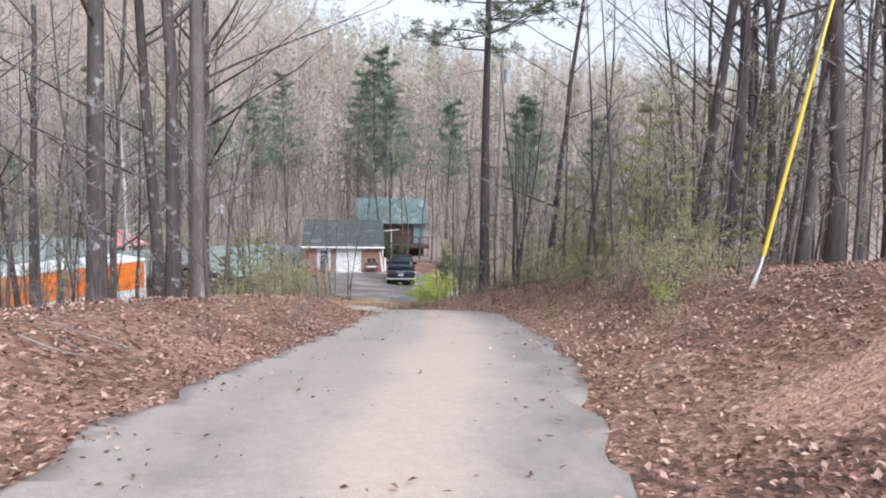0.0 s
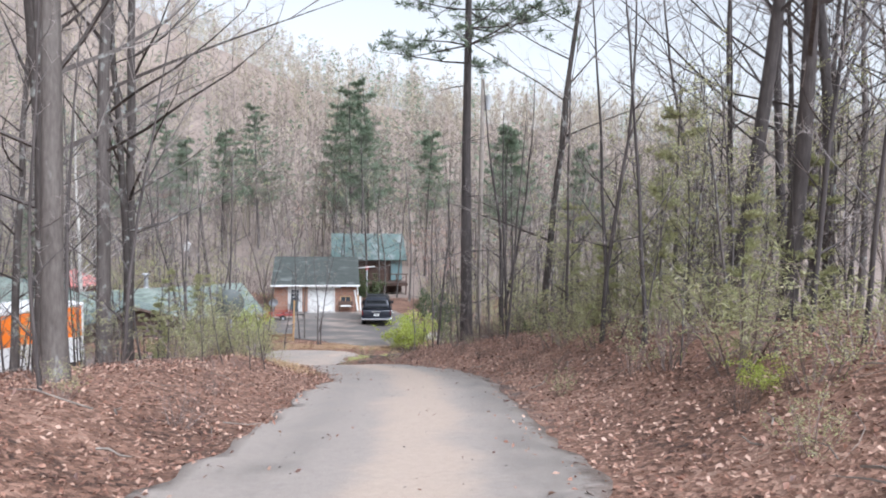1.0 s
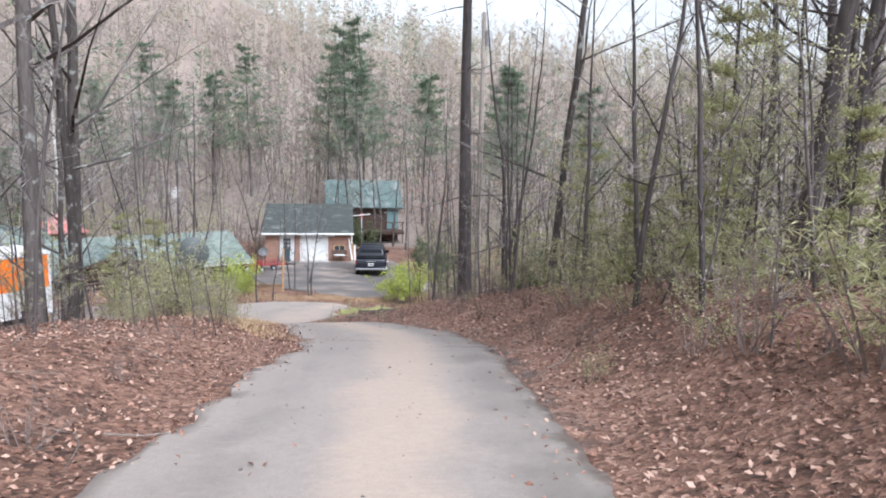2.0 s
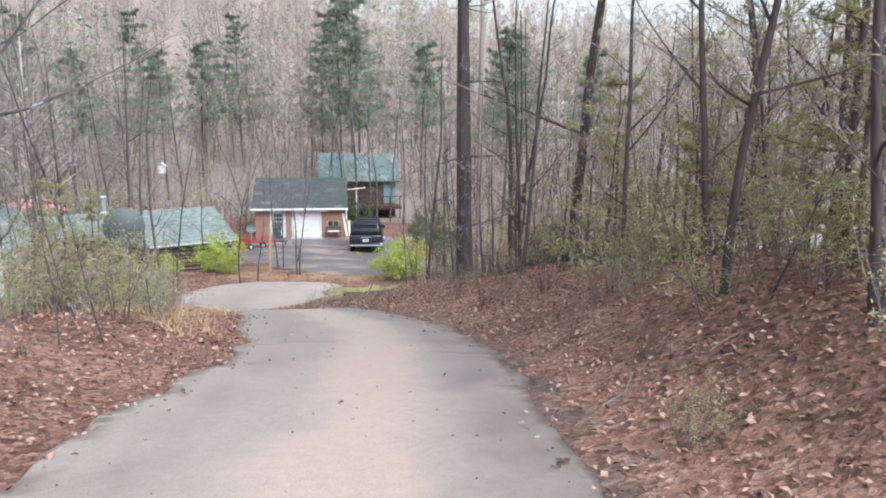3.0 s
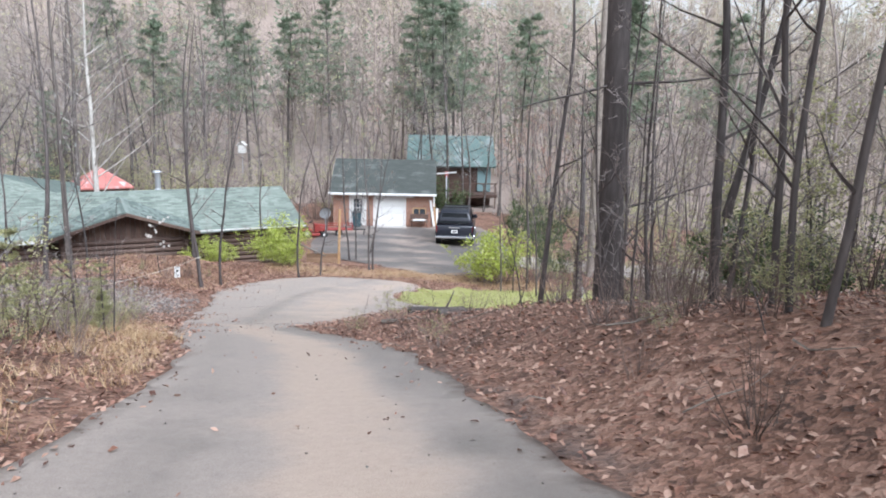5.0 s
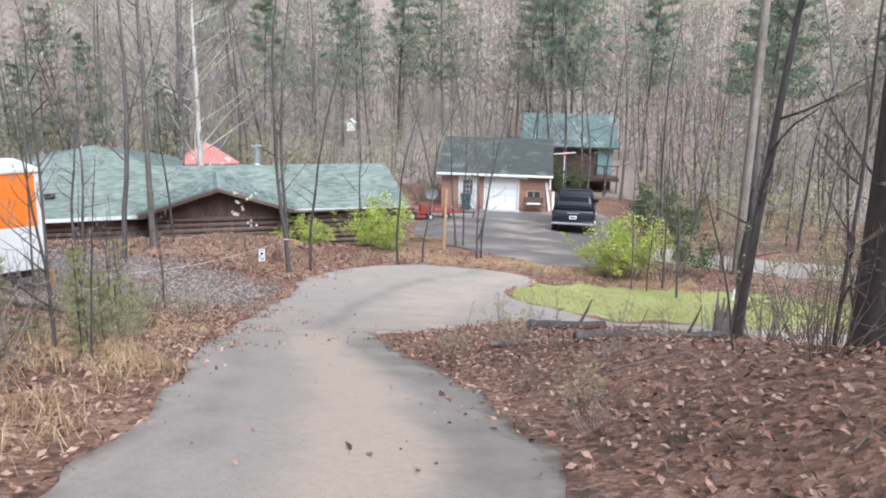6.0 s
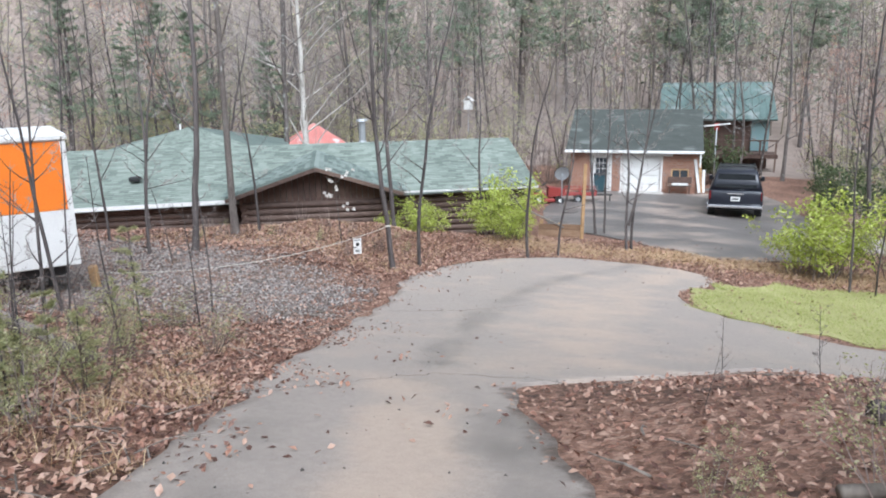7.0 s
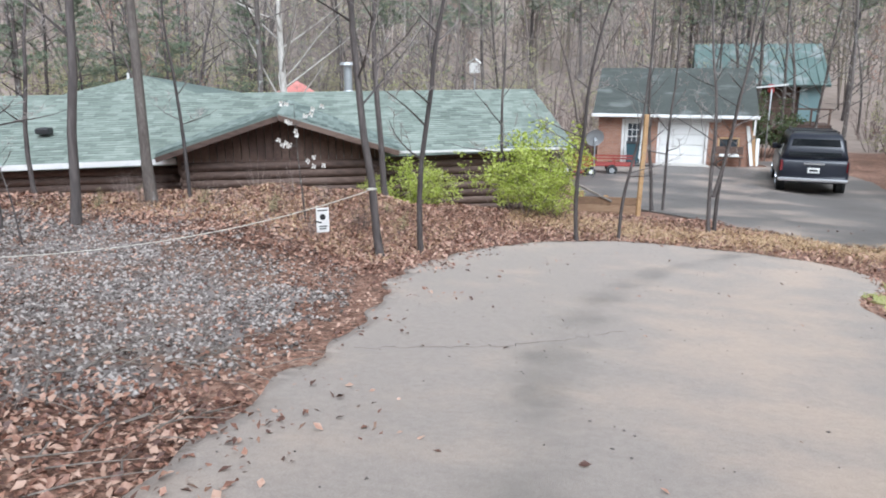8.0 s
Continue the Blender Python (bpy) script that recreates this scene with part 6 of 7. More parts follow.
# twigs dropped on the verge beside the pull-off
rng = random.Random(31)
litter_ = Shape()
for _ in range(190):
    y = rng.uniform(25, 34)
    x = float(np.interp(y, LEFT_Y, LEFT_X)) - rng.uniform(-0.12, 3.4) * rng.uniform(0.3, 1)
    turn_, ln = rng.uniform(0, 6.28), rng.uniform(0.12, 0.55)
    end_a = Vector((x, y, z_at(x, y) + 0.02))
    end_b = Vector((x + ln * math.cos(turn_), y + ln * math.sin(turn_), 0))
    end_b.z = z_at(end_b.x, end_b.y) + rng.uniform(0.02, 0.12)
    sag_ = end_a.lerp(end_b, 0.5) + Vector((rng.uniform(-0.04, 0.04), rng.uniform(-0.04, 0.04), 0.02))
    litter_.tube([end_a, sag_, end_b], [0.005, 0.004, 0.0015], 4)
tagged(new("fallen_twigs", litter_.mesh("fallen_twigs", M["deadwood"])), "pale broken twigs among the leaves of the verge", "twigs", kind="stuff")

# gravel stones, and grit washed over the drive
rng = random.Random(13)


def pebbles(name, poly, x0, x1, y0, y1, count, r0, r1, lift, mat, label, category, seed):
    q = np.random.RandomState(seed)
    x, y = q.uniform(x0, x1, count), q.uniform(y0, y1, count)
    ok = many_inside(poly, x, y)
    x, y = x[ok], y[ok]
    n = len(x)
    r = q.uniform(r0, r1, n)
    c = np.stack([x, y, land(x, y) + lift], 1)
    o = np.array([[1, 0, 0], [0, 1, 0], [-1, 0, 0], [0, -1, 0], [0, 0, 0.7], [0, 0, -0.7]])
    v = c[:, None] + o[None] * r[:, None, None] * q.uniform(0.6, 1.3, (n, 6, 1)) + q.uniform(-0.3, 0.3, (n, 6, 3)) * r[:, None, None]
    f = np.array([[0, 1, 4], [1, 2, 4], [2, 3, 4], [3, 0, 4], [1, 0, 5], [2, 1, 5], [3, 2, 5], [0, 3, 5]])
    t = (6 * np.arange(n)[:, None, None] + f[None]).reshape(-1, 3)
    tagged(new(name, fast_mesh(name, v.reshape(-1, 3), t, mat)), label, category, kind="stuff")


GRAVEL_OUT = [(-4.1, 30.6), (-6.6, 29.9), (-9.8, 31.0), (-14.2, 34.6), (-15.5, 38.6), (-11.8, 40.6), (-8.2, 40.2), (-5.3, 37.6), (-4.4, 35.4), (-3.9, 33.0)]
pebbles("scattered_stones", GRAVEL_OUT, -16, -3.5, 29.5, 41, 20000, 0.009, 0.028, 0.015, M["stone"], "stones strayed from the gravel", "gravel", 17)
pebbles("gravel_stones", ring(GRAVEL, 0.25, wobble=1.3), -15, -4, 30.5, 40, 32000, 0.010, 0.036, 0.018, M["stone"], "loose grey crushed stone", "gravel", 13)
pebbles("drive_grit", DRIVE, -4.6, 3.2, 4, 42, 1100, 0.003, 0.012, 0.037, M["bark"], "dark bits of bark and grit on the drive", "debris", 15)

# grass blades and dry grass
R_ = np.random.RandomState(14)


def grass(name, x, y, lo, hi, w, sway, mat, label):
    n = len(x)
    h = R_.uniform(lo, hi, n)
    p = np.stack([x, y, land(x, y) + 0.01], 1)
    d = np.stack([R_.uniform(-sway, sway, n), R_.uniform(-sway, sway, n), np.ones(n)], 1) * h[:, None]
    s = np.stack([R_.uniform(-1, 1, n), R_.uniform(-1, 1, n), np.zeros(n)], 1)
    s *= w / np.linalg.norm(s, axis=1, keepdims=True)
    droop = d * np.array([1.6, 1.6, 0.55])
    v = np.stack([p - s, p + s, p + 0.6 * d + 0.7 * s, p + 0.6 * d - 0.7 * s, p + 0.4 * d + 0.7 * droop], 1).reshape(-1, 3)
    t = (5 * np.arange(n)[:, None, None] + np.array([[0, 1, 2], [0, 2, 3], [3, 2, 4]])[None]).reshape(-1, 3)
    tagged(new(name, fast_mesh(name, v, t, mat)), label, "grass", kind="stuff")


x, y = R_.uniform(1, 13.5, 70000), R_.uniform(34.5, 41.6, 70000)
ok = many_inside(ring(GRASS, 0.25, wobble=1.2), x, y) & (np.sin(x * 2.1) * np.sin(y * 1.7 + x) + R_.rand(len(x)) * 1.6 > 0.1)
grass("grass_blades", x[ok], y[ok], 0.025, 0.075, 0.005, 0.7, M["grass"], "short green spring grass")
x = R_.uniform(-4.5, 7, 24000)
y = R_.normal(43.7, 0.75, len(x)) + np.where(x < -1, 0.3 * (-1 - x), 0) - np.where(x > 2, 0.35 * (x - 2), 0)
x2 = R_.uniform(-13, -4, 1600)
y2 = R_.uniform(39, 45, 1600)
x, y = np.concatenate([x, x2]), np.concatenate([y, y2])
u, v = house_local(x, y)
ok = ~many_inside(DRIVE, x, y) & ~many_inside(LOT, x, y) & ~((u > -20) & (u < 0.6) & (v > -5.3))
x4, y4 = R_.uniform(-12, -5, 6000), R_.uniform(38.3, 43, 6000)
x, y, ok = np.concatenate([x, x4]), np.concatenate([y, y4]), np.concatenate([ok, ~many_inside(DRIVE, x4, y4)])
grass("dry_grass", x[ok], y[ok], 0.03, 0.12, 0.005, 1.1, M["straw"], "tan dry winter grass along the drive")


# golden grass in tufts on the left verge
ty = R_.uniform(16, 29.5, 110)
tx = np.interp(ty, LEFT_Y, LEFT_X) - 0.15 - np.abs(R_.normal(0, 1.1, len(ty)))
x = np.repeat(tx, 60) + R_.normal(0, 0.10, 110 * 60)
y = np.repeat(ty, 60) + R_.normal(0, 0.10, 110 * 60)
grass("tufted_grass", x, y, 0.05, 0.2, 0.0026, 0.8, M["straw"], "golden-tan dry grass tufts beside the drive")


# sprigs, sticks and green tufts on the banks
rng = random.Random(44)
R_ = np.random.RandomState(45)
for k in range(46):
    side = 1 if k % 2 else -1
    y = rng.uniform(6, 30) if side < 0 else rng.uniform(5.5, 27.5)
    e = float(np.interp(y, RIGHT_Y, RIGHT_X)) if side > 0 else float(np.interp(y, LEFT_Y, LEFT_X))
    x = e + side * (0.45 + abs(rng.gauss(0, 1.3)))
    plant([T_BRUSH, T_BRUSH, T_BRUSHG][k % 3], x, y, rng.uniform(0.12, 0.32), rng.uniform(0, 360), "low twiggy sprig among fallen leaves", "sprigs on the banks", (rng.uniform(-15, 15), rng.uniform(-15, 15)))
sticks = Shape()
for k in range(230):
    side = 1 if rng.random() < 0.55 else -1
    y = rng.uniform(4, 33)
    e = float(np.interp(y, RIGHT_Y, RIGHT_X)) if side > 0 else float(np.interp(y, LEFT_Y, LEFT_X))
    x = e + side * (0.2 + rng.random() * 4.5)
    if y > 29.5 and side > 0:
        continue
    a, ln = rng.uniform(0, 6.283), rng.uniform(0.15, 0.8)
    pts = []
    for q in range(4):
        px, py = x + math.cos(a) * ln * q / 3, y + math.sin(a) * ln * q / 3
        pts.append((px, py, z_at(px, py) + 0.03 + 0.06 * rng.random()))
        a += rng.uniform(-0.25, 0.25)
    t = rng.uniform(0.003, 0.010)
    sticks.tube(pts, [t, t * 0.9, t * 0.7, t * 0.3], 4)
tagged(new("fallen_sticks", sticks.mesh("fallen_sticks", M["deadwood"])), "grey fallen sticks and twigs among the leaves", "sticks", kind="stuff")

# bare brush low on the banks
for k in range(44):
    right = k < 27
    y = rng.uniform(8.5, 25) if right else rng.uniform(13.5, 22.5)
    e = float(np.interp(y, RIGHT_Y, RIGHT_X)) + 1.3 + rng.random() * 3.2 if right else float(np.interp(y, LEFT_Y, LEFT_X)) - 0.75 - rng.random() * 2.0
    plant([T_BRUSH, T_THIN[2], T_BRUSH, T_THIN[3]][k % 4], e, y, rng.uniform(0.3, 0.6), rng.uniform(0, 360), "bare brown brush rising from the leaves", "brush on the banks", (rng.uniform(-14, 14), rng.uniform(-14, 14)))

for k in range(22):
    y = rng.uniform(18, 28)
    x = float(np.interp(y, RIGHT_Y, RIGHT_X)) + rng.uniform(0.7, 3.6)
    plant([T_BRUSH, T_BRUSH, T_THIN[3]][k % 3], x, y, rng.uniform(0.16, 0.4), rng.uniform(0, 360), "dead brown weeds standing in the leaves", "brush on the banks", (rng.uniform(-16, 16), rng.uniform(-16, 16)))
for k in range(24):
    x, y = rng.uniform(-13, -5.8), rng.uniform(38.6, 42.2)
    u, v = house_local(x, y)
    if v > -5.4:
        continue
    plant(T_BRUSH if k % 4 else T_TUFT[1], x, y, rng.uniform(0.18, 0.4), rng.uniform(0, 360), "dry weeds on the leafy spoil before the house" if k % 4 else "small green tuft before the log house", "weeds before the house", (rng.uniform(-14, 14), rng.uniform(-14, 14)))

# leafing brush between the bank and the fork, and a budding clump behind the log house
for k in range(22):
    x, y = rng.uniform(4.6, 9.5), rng.uniform(24.5, 31)
    plant([T_MIST[0], T_BRUSHG, T_MIST[1], T_BRUSH][k % 4], x, y, rng.uniform(0.45, 0.85), rng.uniform(0, 360), "leafing brush on the bank above the fork", "brush on the banks", (rng.uniform(-8, 8), rng.uniform(-8, 8)))
for x, y, s in [(-25.5, 66.5, 0.62), (-27.5, 68.5, 0.7), (-24.0, 69.5, 0.6)]:
    plant(T_BUD[0], x, y, s, x * 33, "young tree with yellow-green buds", WOODS)


# ---------------------------------------------------------------- smaller things
def stake_z(x, y, lift=0.0):
    return z_at(x, y) + lift


def polyline(name, pts, r, mat, parent, label="", sides=6):
    s = Shape()
    s.tube(pts, [r] * len(pts), sides, True)
    s.f.append(tuple(range(sides - 1, -1, -1)))
    return part(name, s.mesh(name, mat, True), parent, label)


# guy wire with its yellow guard
gw = thing("guy_wire", pose(3.95, 6.77, -0.2), "utility guy wire in a yellow plastic guard", "guy wire")
lo, hi = Vector((0, 0, 0.1)), Vector((0.95, 0.5, 3.3))
polyline("wire", [lo - (hi - lo) * 0.05, hi * 3.2], 0.006, M["steel"], gw, "steel wire")
g0 = lo.lerp(hi, 0.075)
s = Shape()
s.tube([g0, g0.lerp(hi, 0.33), g0.lerp(hi, 0.66), hi], [0.021, 0.02, 0.02, 0.019], 8, True)
part("guard", s.mesh("guard", M["yellow"], True), gw, "yellow plastic guard tube")
for k in range(2):
    polyline("anchor_strand", [lo + Vector((-0.12 + 0.05 * k, -0.02, -0.2)), lo.lerp(hi, 0.05), lo.lerp(hi, 0.13)], 0.012, M["white"], gw, "pale wire grip")

# utility pole among the trees
zb = stake_z(8.83, 45)
up = thing("utility_pole", pose(8.83, 45, zb), "weathered grey wooden utility pole", "utility pole")
s = Shape()
s.tube([(0, 0, -0.3), (0, 0, 8), (0, 0, 7.0 - zb)], [0.16, 0.14, 0.11], 12, True)
part("pole", s.mesh("pole", M["deadwood"], True), up)
part("transformer_can", cyl(bmesh.new(), (0.26, -0.1, 13.6), (0.26, -0.1, 14.4), 0.16, sides=14), up, "grey transformer can", M["galv"])

# rope with a hanging notice
A, B = Vector((-9.5, 34.0, -6.5)), Vector((-5.35, 38.38, -6.34))
rope = thing("rope_barrier", pose(*A), "white rope slung across the gravel pull-off", "rope")
pts = [A.lerp(B, k / 16) - Vector((0, 0, 0.3 * (1 - (2 * k / 16 - 1) ** 2))) for k in range(17)]
polyline("rope", [p - A for p in pts], 0.0065, M["rope"], rope)
ring_pts = [B - A + 0.07 * Vector((math.cos(k * 0.7), math.sin(k * 0.7), 0.02 * k)) for k in range(10)]
polyline("knot", ring_pts, 0.011, M["rope"], rope)
q = pts[14]
sg = thing("notice_sign", pose(q.x, q.y - 0.02, q.z, 2, 0, 38), "small white notice hanging on the rope", "sign")
part("board", boxes((-0.09, 0.09, -0.006, 0.006, -0.38, -0.03), bevel=0.003), sg, "white plastic board", M["white"])
for k, (a, b) in enumerate([(-0.072, -0.056), (-0.30, -0.285), (-0.335, -0.32)]):
    part("text_bar", boxes((-0.07 + 0.012 * k, 0.07 - 0.012 * k, -0.0105, -0.0065, a - 0.0, b)), sg, "dark bar", M["black"])
bm = bmesh.new()
cyl(bm, (0, -0.0065, -0.16), (0, -0.011, -0.16), 0.042, sides=14)
box(bm, -0.05, 0.05, -0.0112, -0.0066, -0.225, -0.205, m=Matrix.Translation((0, 0, -0.02)) @ Matrix.Rotation(radians(18), 4, "Y"))
part("symbol", bm, sg, "dark round symbol", M["black"])
for k in (-0.08, 0.08):
    polyline("tie", [(k, 0, -0.04), (k, 0, 0.01)], 0.005, M["rope"], sg)
zs = stake_z(-9.52, 34.0)
wp = thing("wooden_stake", pose(-9.55, 34.0, zs, 3, -4, 20), "short weathered wooden post holding a rope", "post")
part("post", boxes((-0.07, 0.07, -0.07, 0.07, -0.2, -6.36 - zs), bevel=0.015), wp, "", M["wood"])

# tan wooden post at the drive's edge
zp = stake_z(-1.83, 46.4)
tp = thing("wooden_post", pose(-1.83, 46.4, zp, 0, 1.5, 15), "pale tan wooden post by the parking pad", "post")
part("post", boxes((-0.05, 0.05, -0.05, 0.05, -0.2, -5.85 - zp), bevel=0.012), tp, "", M["wood"])

# board retaining wall with a sloping pale rail
zf = stake_z(-2.7, 47.2)
rw = thing("board_wall", pose(-3.35, 47.2, zf, 0, 0, 4), "low tan-brown board retaining wall", "retaining wall")
for k in range(5):
    part("board", boxes((0, 1.5, -0.03, 0.02, -0.12 + 0.19 * k, 0.06 + 0.19 * k)), rw, "", M["fence"])
for k in range(3):
    part("post", boxes((0.05 + 0.6 * k, 0.15 + 0.6 * k, 0.022, 0.11, -0.2, 0.95 - 0.1 * k)), rw, "", M["wood"])
bm = bmesh.new()
cyl(bm, (-0.5, -0.05, 1.35), (0.85, -0.05, 0.72), 0.03, sides=6)
part("rail", bm, rw, "pale sloping rail", M["deadwood"])

# red mower-tractor beside the house
zm = stake_z(-4.6, 57)
mo = thing("garden_tractor", pose(-4.6, 57, zm, 0, 0, 110), "red garden tractor parked beside the log house", "tractor")
s0 = [(x_, -1.0, z_) for x_, z_ in ((-0.28, 0.45), (0.28, 0.45), (0.28, 0.85), (-0.28, 0.85))]
s1 = [(x_, -0.1, z_) for x_, z_ in ((-0.32, 0.42), (0.32, 0.42), (0.32, 0.98), (-0.32, 0.98))]
part("hood", loft("hood", [s0, s1], M["red"], False), mo, "red hood")
part("fender", boxes((-0.5, 0.5, 0.1, 0.85, 0.5, 0.66), bevel=0.05), mo, "red rear fender", M["red"])
part("deck", boxes((-0.55, 0.55, -0.45, 0.25, 0.14, 0.34), bevel=0.05), mo, "", M["red"])
part("seat", boxes((-0.24, 0.24, 0.3, 0.72, 0.66, 0.78), (-0.24, 0.24, 0.66, 0.76, 0.74, 1.1), bevel=0.04), mo, "black seat", M["black"])
bm = bmesh.new()
cyl(bm, (0, -0.1, 0.9), (0, 0.12, 1.12), 0.02, sides=6)
cyl(bm, (0, 0.11, 1.1), (0, 0.13, 1.13), 0.18, sides=14)
part("steering_wheel", bm, mo, "", M["black"])
for wx, wy, wr in ((-0.45, -0.75, 0.22), (0.45, -0.75, 0.22), (-0.48, 0.5, 0.32), (0.48, 0.5, 0.32)):
    bm = bmesh.new()
    cyl(bm, (wx - 0.1, wy, wr), (wx + 0.1, wy, wr), wr, sides=18)
    w = part("wheel", bm, mo, "", M["rubber"])
    bm = bmesh.new()
    cyl(bm, (wx - 0.108, wy, wr), (wx + 0.108, wy, wr), wr * 0.5, sides=12)
    part("rim", bm, w, "", M["white"])
mo.scale = (0.8, 0.8, 0.8)

# low red cart beside the tractor
zt_ = stake_z(-3.15, 58.2)
ct = thing("utility_cart", pose(-3.15, 58.2, zt_, 0, 0, 8), "low red two-wheeled utility cart with side rails", "cart")
part("bed", boxes((-0.75, 0.75, -0.4, 0.4, 0.34, 0.4), bevel=0.01), ct, "red steel bed", M["red"])
for a in (-0.4, 0.37):
    part("side_rail", boxes((-0.75, 0.75, a, a + 0.03, 0.62, 0.67), (-0.75, -0.71, a, a + 0.03, 0.402, 0.618), (-0.02, 0.02, a, a + 0.03, 0.402, 0.618), (0.71, 0.75, a, a + 0.03, 0.402, 0.618)), ct, "", M["red"])
part("drawbar", boxes((0.752, 1.5, -0.03, 0.03, 0.3, 0.36)), ct, "", M["black"])
part("stand", boxes((1.36, 1.42, -0.025, 0.025, -0.06, 0.298)), ct, "", M["black"])
for a in (-0.5, 0.5):
    w = part("wheel", cyl(bmesh.new(), (-0.1, a - 0.06, 0.2), (-0.1, a + 0.06, 0.2), 0.21, sides=18), ct, "", M["rubber"])
    part("rim", cyl(bmesh.new(), (-0.1, a - 0.066, 0.2), (-0.1, a + 0.066, 0.2), 0.1, sides=12), w, "", M["galv"])


def dish(x, y, z, r, face, mat, label):
    zb = stake_z(x, y)
    d = thing("satellite_dish", pose(x, y, zb), label, "satellite dish")
    polyline("mast", [(0, 0, -0.2), (0, 0, z - zb - r * 0.5), (0, 0.03, z - zb)], 0.03, M["galv"], d)
    s, n = Shape(), 24
    rot = (Euler((radians(90 + face[0]), 0, radians(face[1])))).to_matrix()
    for side in (0, 0.012):
        b = len(s.v)
        s.v.append(rot @ Vector((0, 0, -0.22 * r - side)) + Vector((0, 0, z - zb)))
        for j in (1, 2, 3):
            for k in range(n):
                a, q = 2 * math.pi * k / n, r * j / 3
                s.v.append(rot @ Vector((q * math.cos(a), q * math.sin(a), -0.22 * r + 0.22 * r * (j / 3) ** 2 - side)) + Vector((0, 0, z - zb)))
        for k in range(n):
            s.f.append((b, b + 1 + k, b + 1 + (k + 1) % n))
            for j in (0, 1):
                o = b + 1 + j * n
                s.f.append((o + k, o + n + k, o + n + (k + 1) % n, o + (k + 1) % n))
    part("reflector", s.mesh("reflector", mat, True), d, "round dished reflector")
    tip = rot @ Vector((0, 0, r * 0.75)) + Vector((0, 0, z - zb))
    polyline("feed_arm", [rot @ Vector((0, -r * 0.95, 0)) + Vector((0, 0, z - zb)), tip], 0.012, M["galv"], d)
    polyline("feed_horn", [tip, tip + rot @ Vector((0, 0, -0.1))], 0.03, M["galv"], d)


dish(-1.8, 20.3, -1.85, 0.31, (8, 190), M["dish"], "dark grey satellite dish on a mast in the brush")
dish(-3.73, 56, -7.5, 0.33, (20, 20), M["galv"], "pale grey satellite dish beside the garage")

# whirligig on a pole by the garage
zw = stake_z(3.27, 66)
wh = thing("whirligig", pose(3.27, 66, zw), "red and white wind whirligig on a pole", "garden ornament")
polyline("pole", [(0, 0, -0.2), (0, 0, -6.2 - zw)], 0.035, M["galv"], wh)
bm = bmesh.new()
box(bm, -0.68, 0.68, -0.05, -0.02, -0.035, 0.035, m=Matrix.Translation((0, 0, -6.05 - zw)) @ Matrix.Rotation(radians(-6), 4, "Y"))
part("blade", bm, wh, "long white blade", M["white"])
part("body", boxes((-0.13, 0.13, 0.0, 0.5, -6.35 - zw, -5.98 - zw), bevel=0.04), wh, "red body", M["red"])
plant(T_LAUREL, 3.3, 67.5, 1.6, 10, "dark evergreen bush beside the garage", "evergreen bushes")

# things before the garage wall
zg = stake_z(1.6, 63.0)
be = thing("garden_bench", pose(1.45, 63.1, zg + 0.03), "brown wooden bench against the brick wall", "bench")
part("seat", boxes((-0.6, 0.6, -0.2, 0.2, 0.4, 0.46), bevel=0.01), be, "", M["board"])
part("backrest", boxes((-0.6, 0.6, 0.2, 0.25, 0.5, 0.85), bevel=0.01), be, "", M["board"])
for a in (-0.52, 0.46):
    for b in (-0.18, 0.13):
        part("leg", boxes((a, a + 0.06, b, b + 0.06, -0.03, 0.4)), be, "", M["board"])
pl = thing("planter_box", pose(1.45, 62.95, zg + 0.49), "long pale planter on the bench", "planter")
part("trough", boxes((-0.4, 0.4, -0.09, 0.09, 0, 0.1), bevel=0.01), pl, "", M["white"])
zc = stake_z(-2.5, 62.9)
bn = thing("wheelie_bin", pose(-2.62, 62.85, zc + 0.03), "dark blue-green wheeled bin beside the door", "bin")
part("tub", loft("tub", [[(-0.22, -0.22, 0.02), (0.22, -0.22, 0.02), (0.22, 0.22, 0.02), (-0.22, 0.22, 0.02)], [(-0.29, -0.3, 0.92), (0.29, -0.3, 0.92), (0.29, 0.3, 0.92), (-0.29, 0.3, 0.92)]], plain("bin_plastic", (0.03, 0.07, 0.085), 0.5), False), bn)
part("lid", boxes((-0.31, 0.31, -0.33, 0.32, 0.924, 0.98), bevel=0.02), bn, "", M["black"])
for a in (-0.26, 0.26):
    part("wheel", cyl(bmesh.new(), (a - 0.03, 0.26, 0.1), (a + 0.03, 0.26, 0.1), 0.1, sides=12), bn, "", M["rubber"])
lb = thing("leaning_boards", pose(2.45, 63.3, stake_z(2.45, 63.3) + 0.03), "pale boards leaning on the garage corner", "boards")
for k in range(3):
    bm = bmesh.new()
    box(bm, -0.07, 0.07, -0.012, 0.012, 0, 1.9 - 0.35 * k, m=Matrix.Translation((0.1 * k, 0.1 + 0.02 * k, 0)) @ Matrix.Rotation(radians(-7), 4, "X") @ Matrix.Rotation(radians(-9 + 4 * k), 4, "Y"))
    part("board", bm, lb, "", M["white"] if k != 1 else M["wood"])

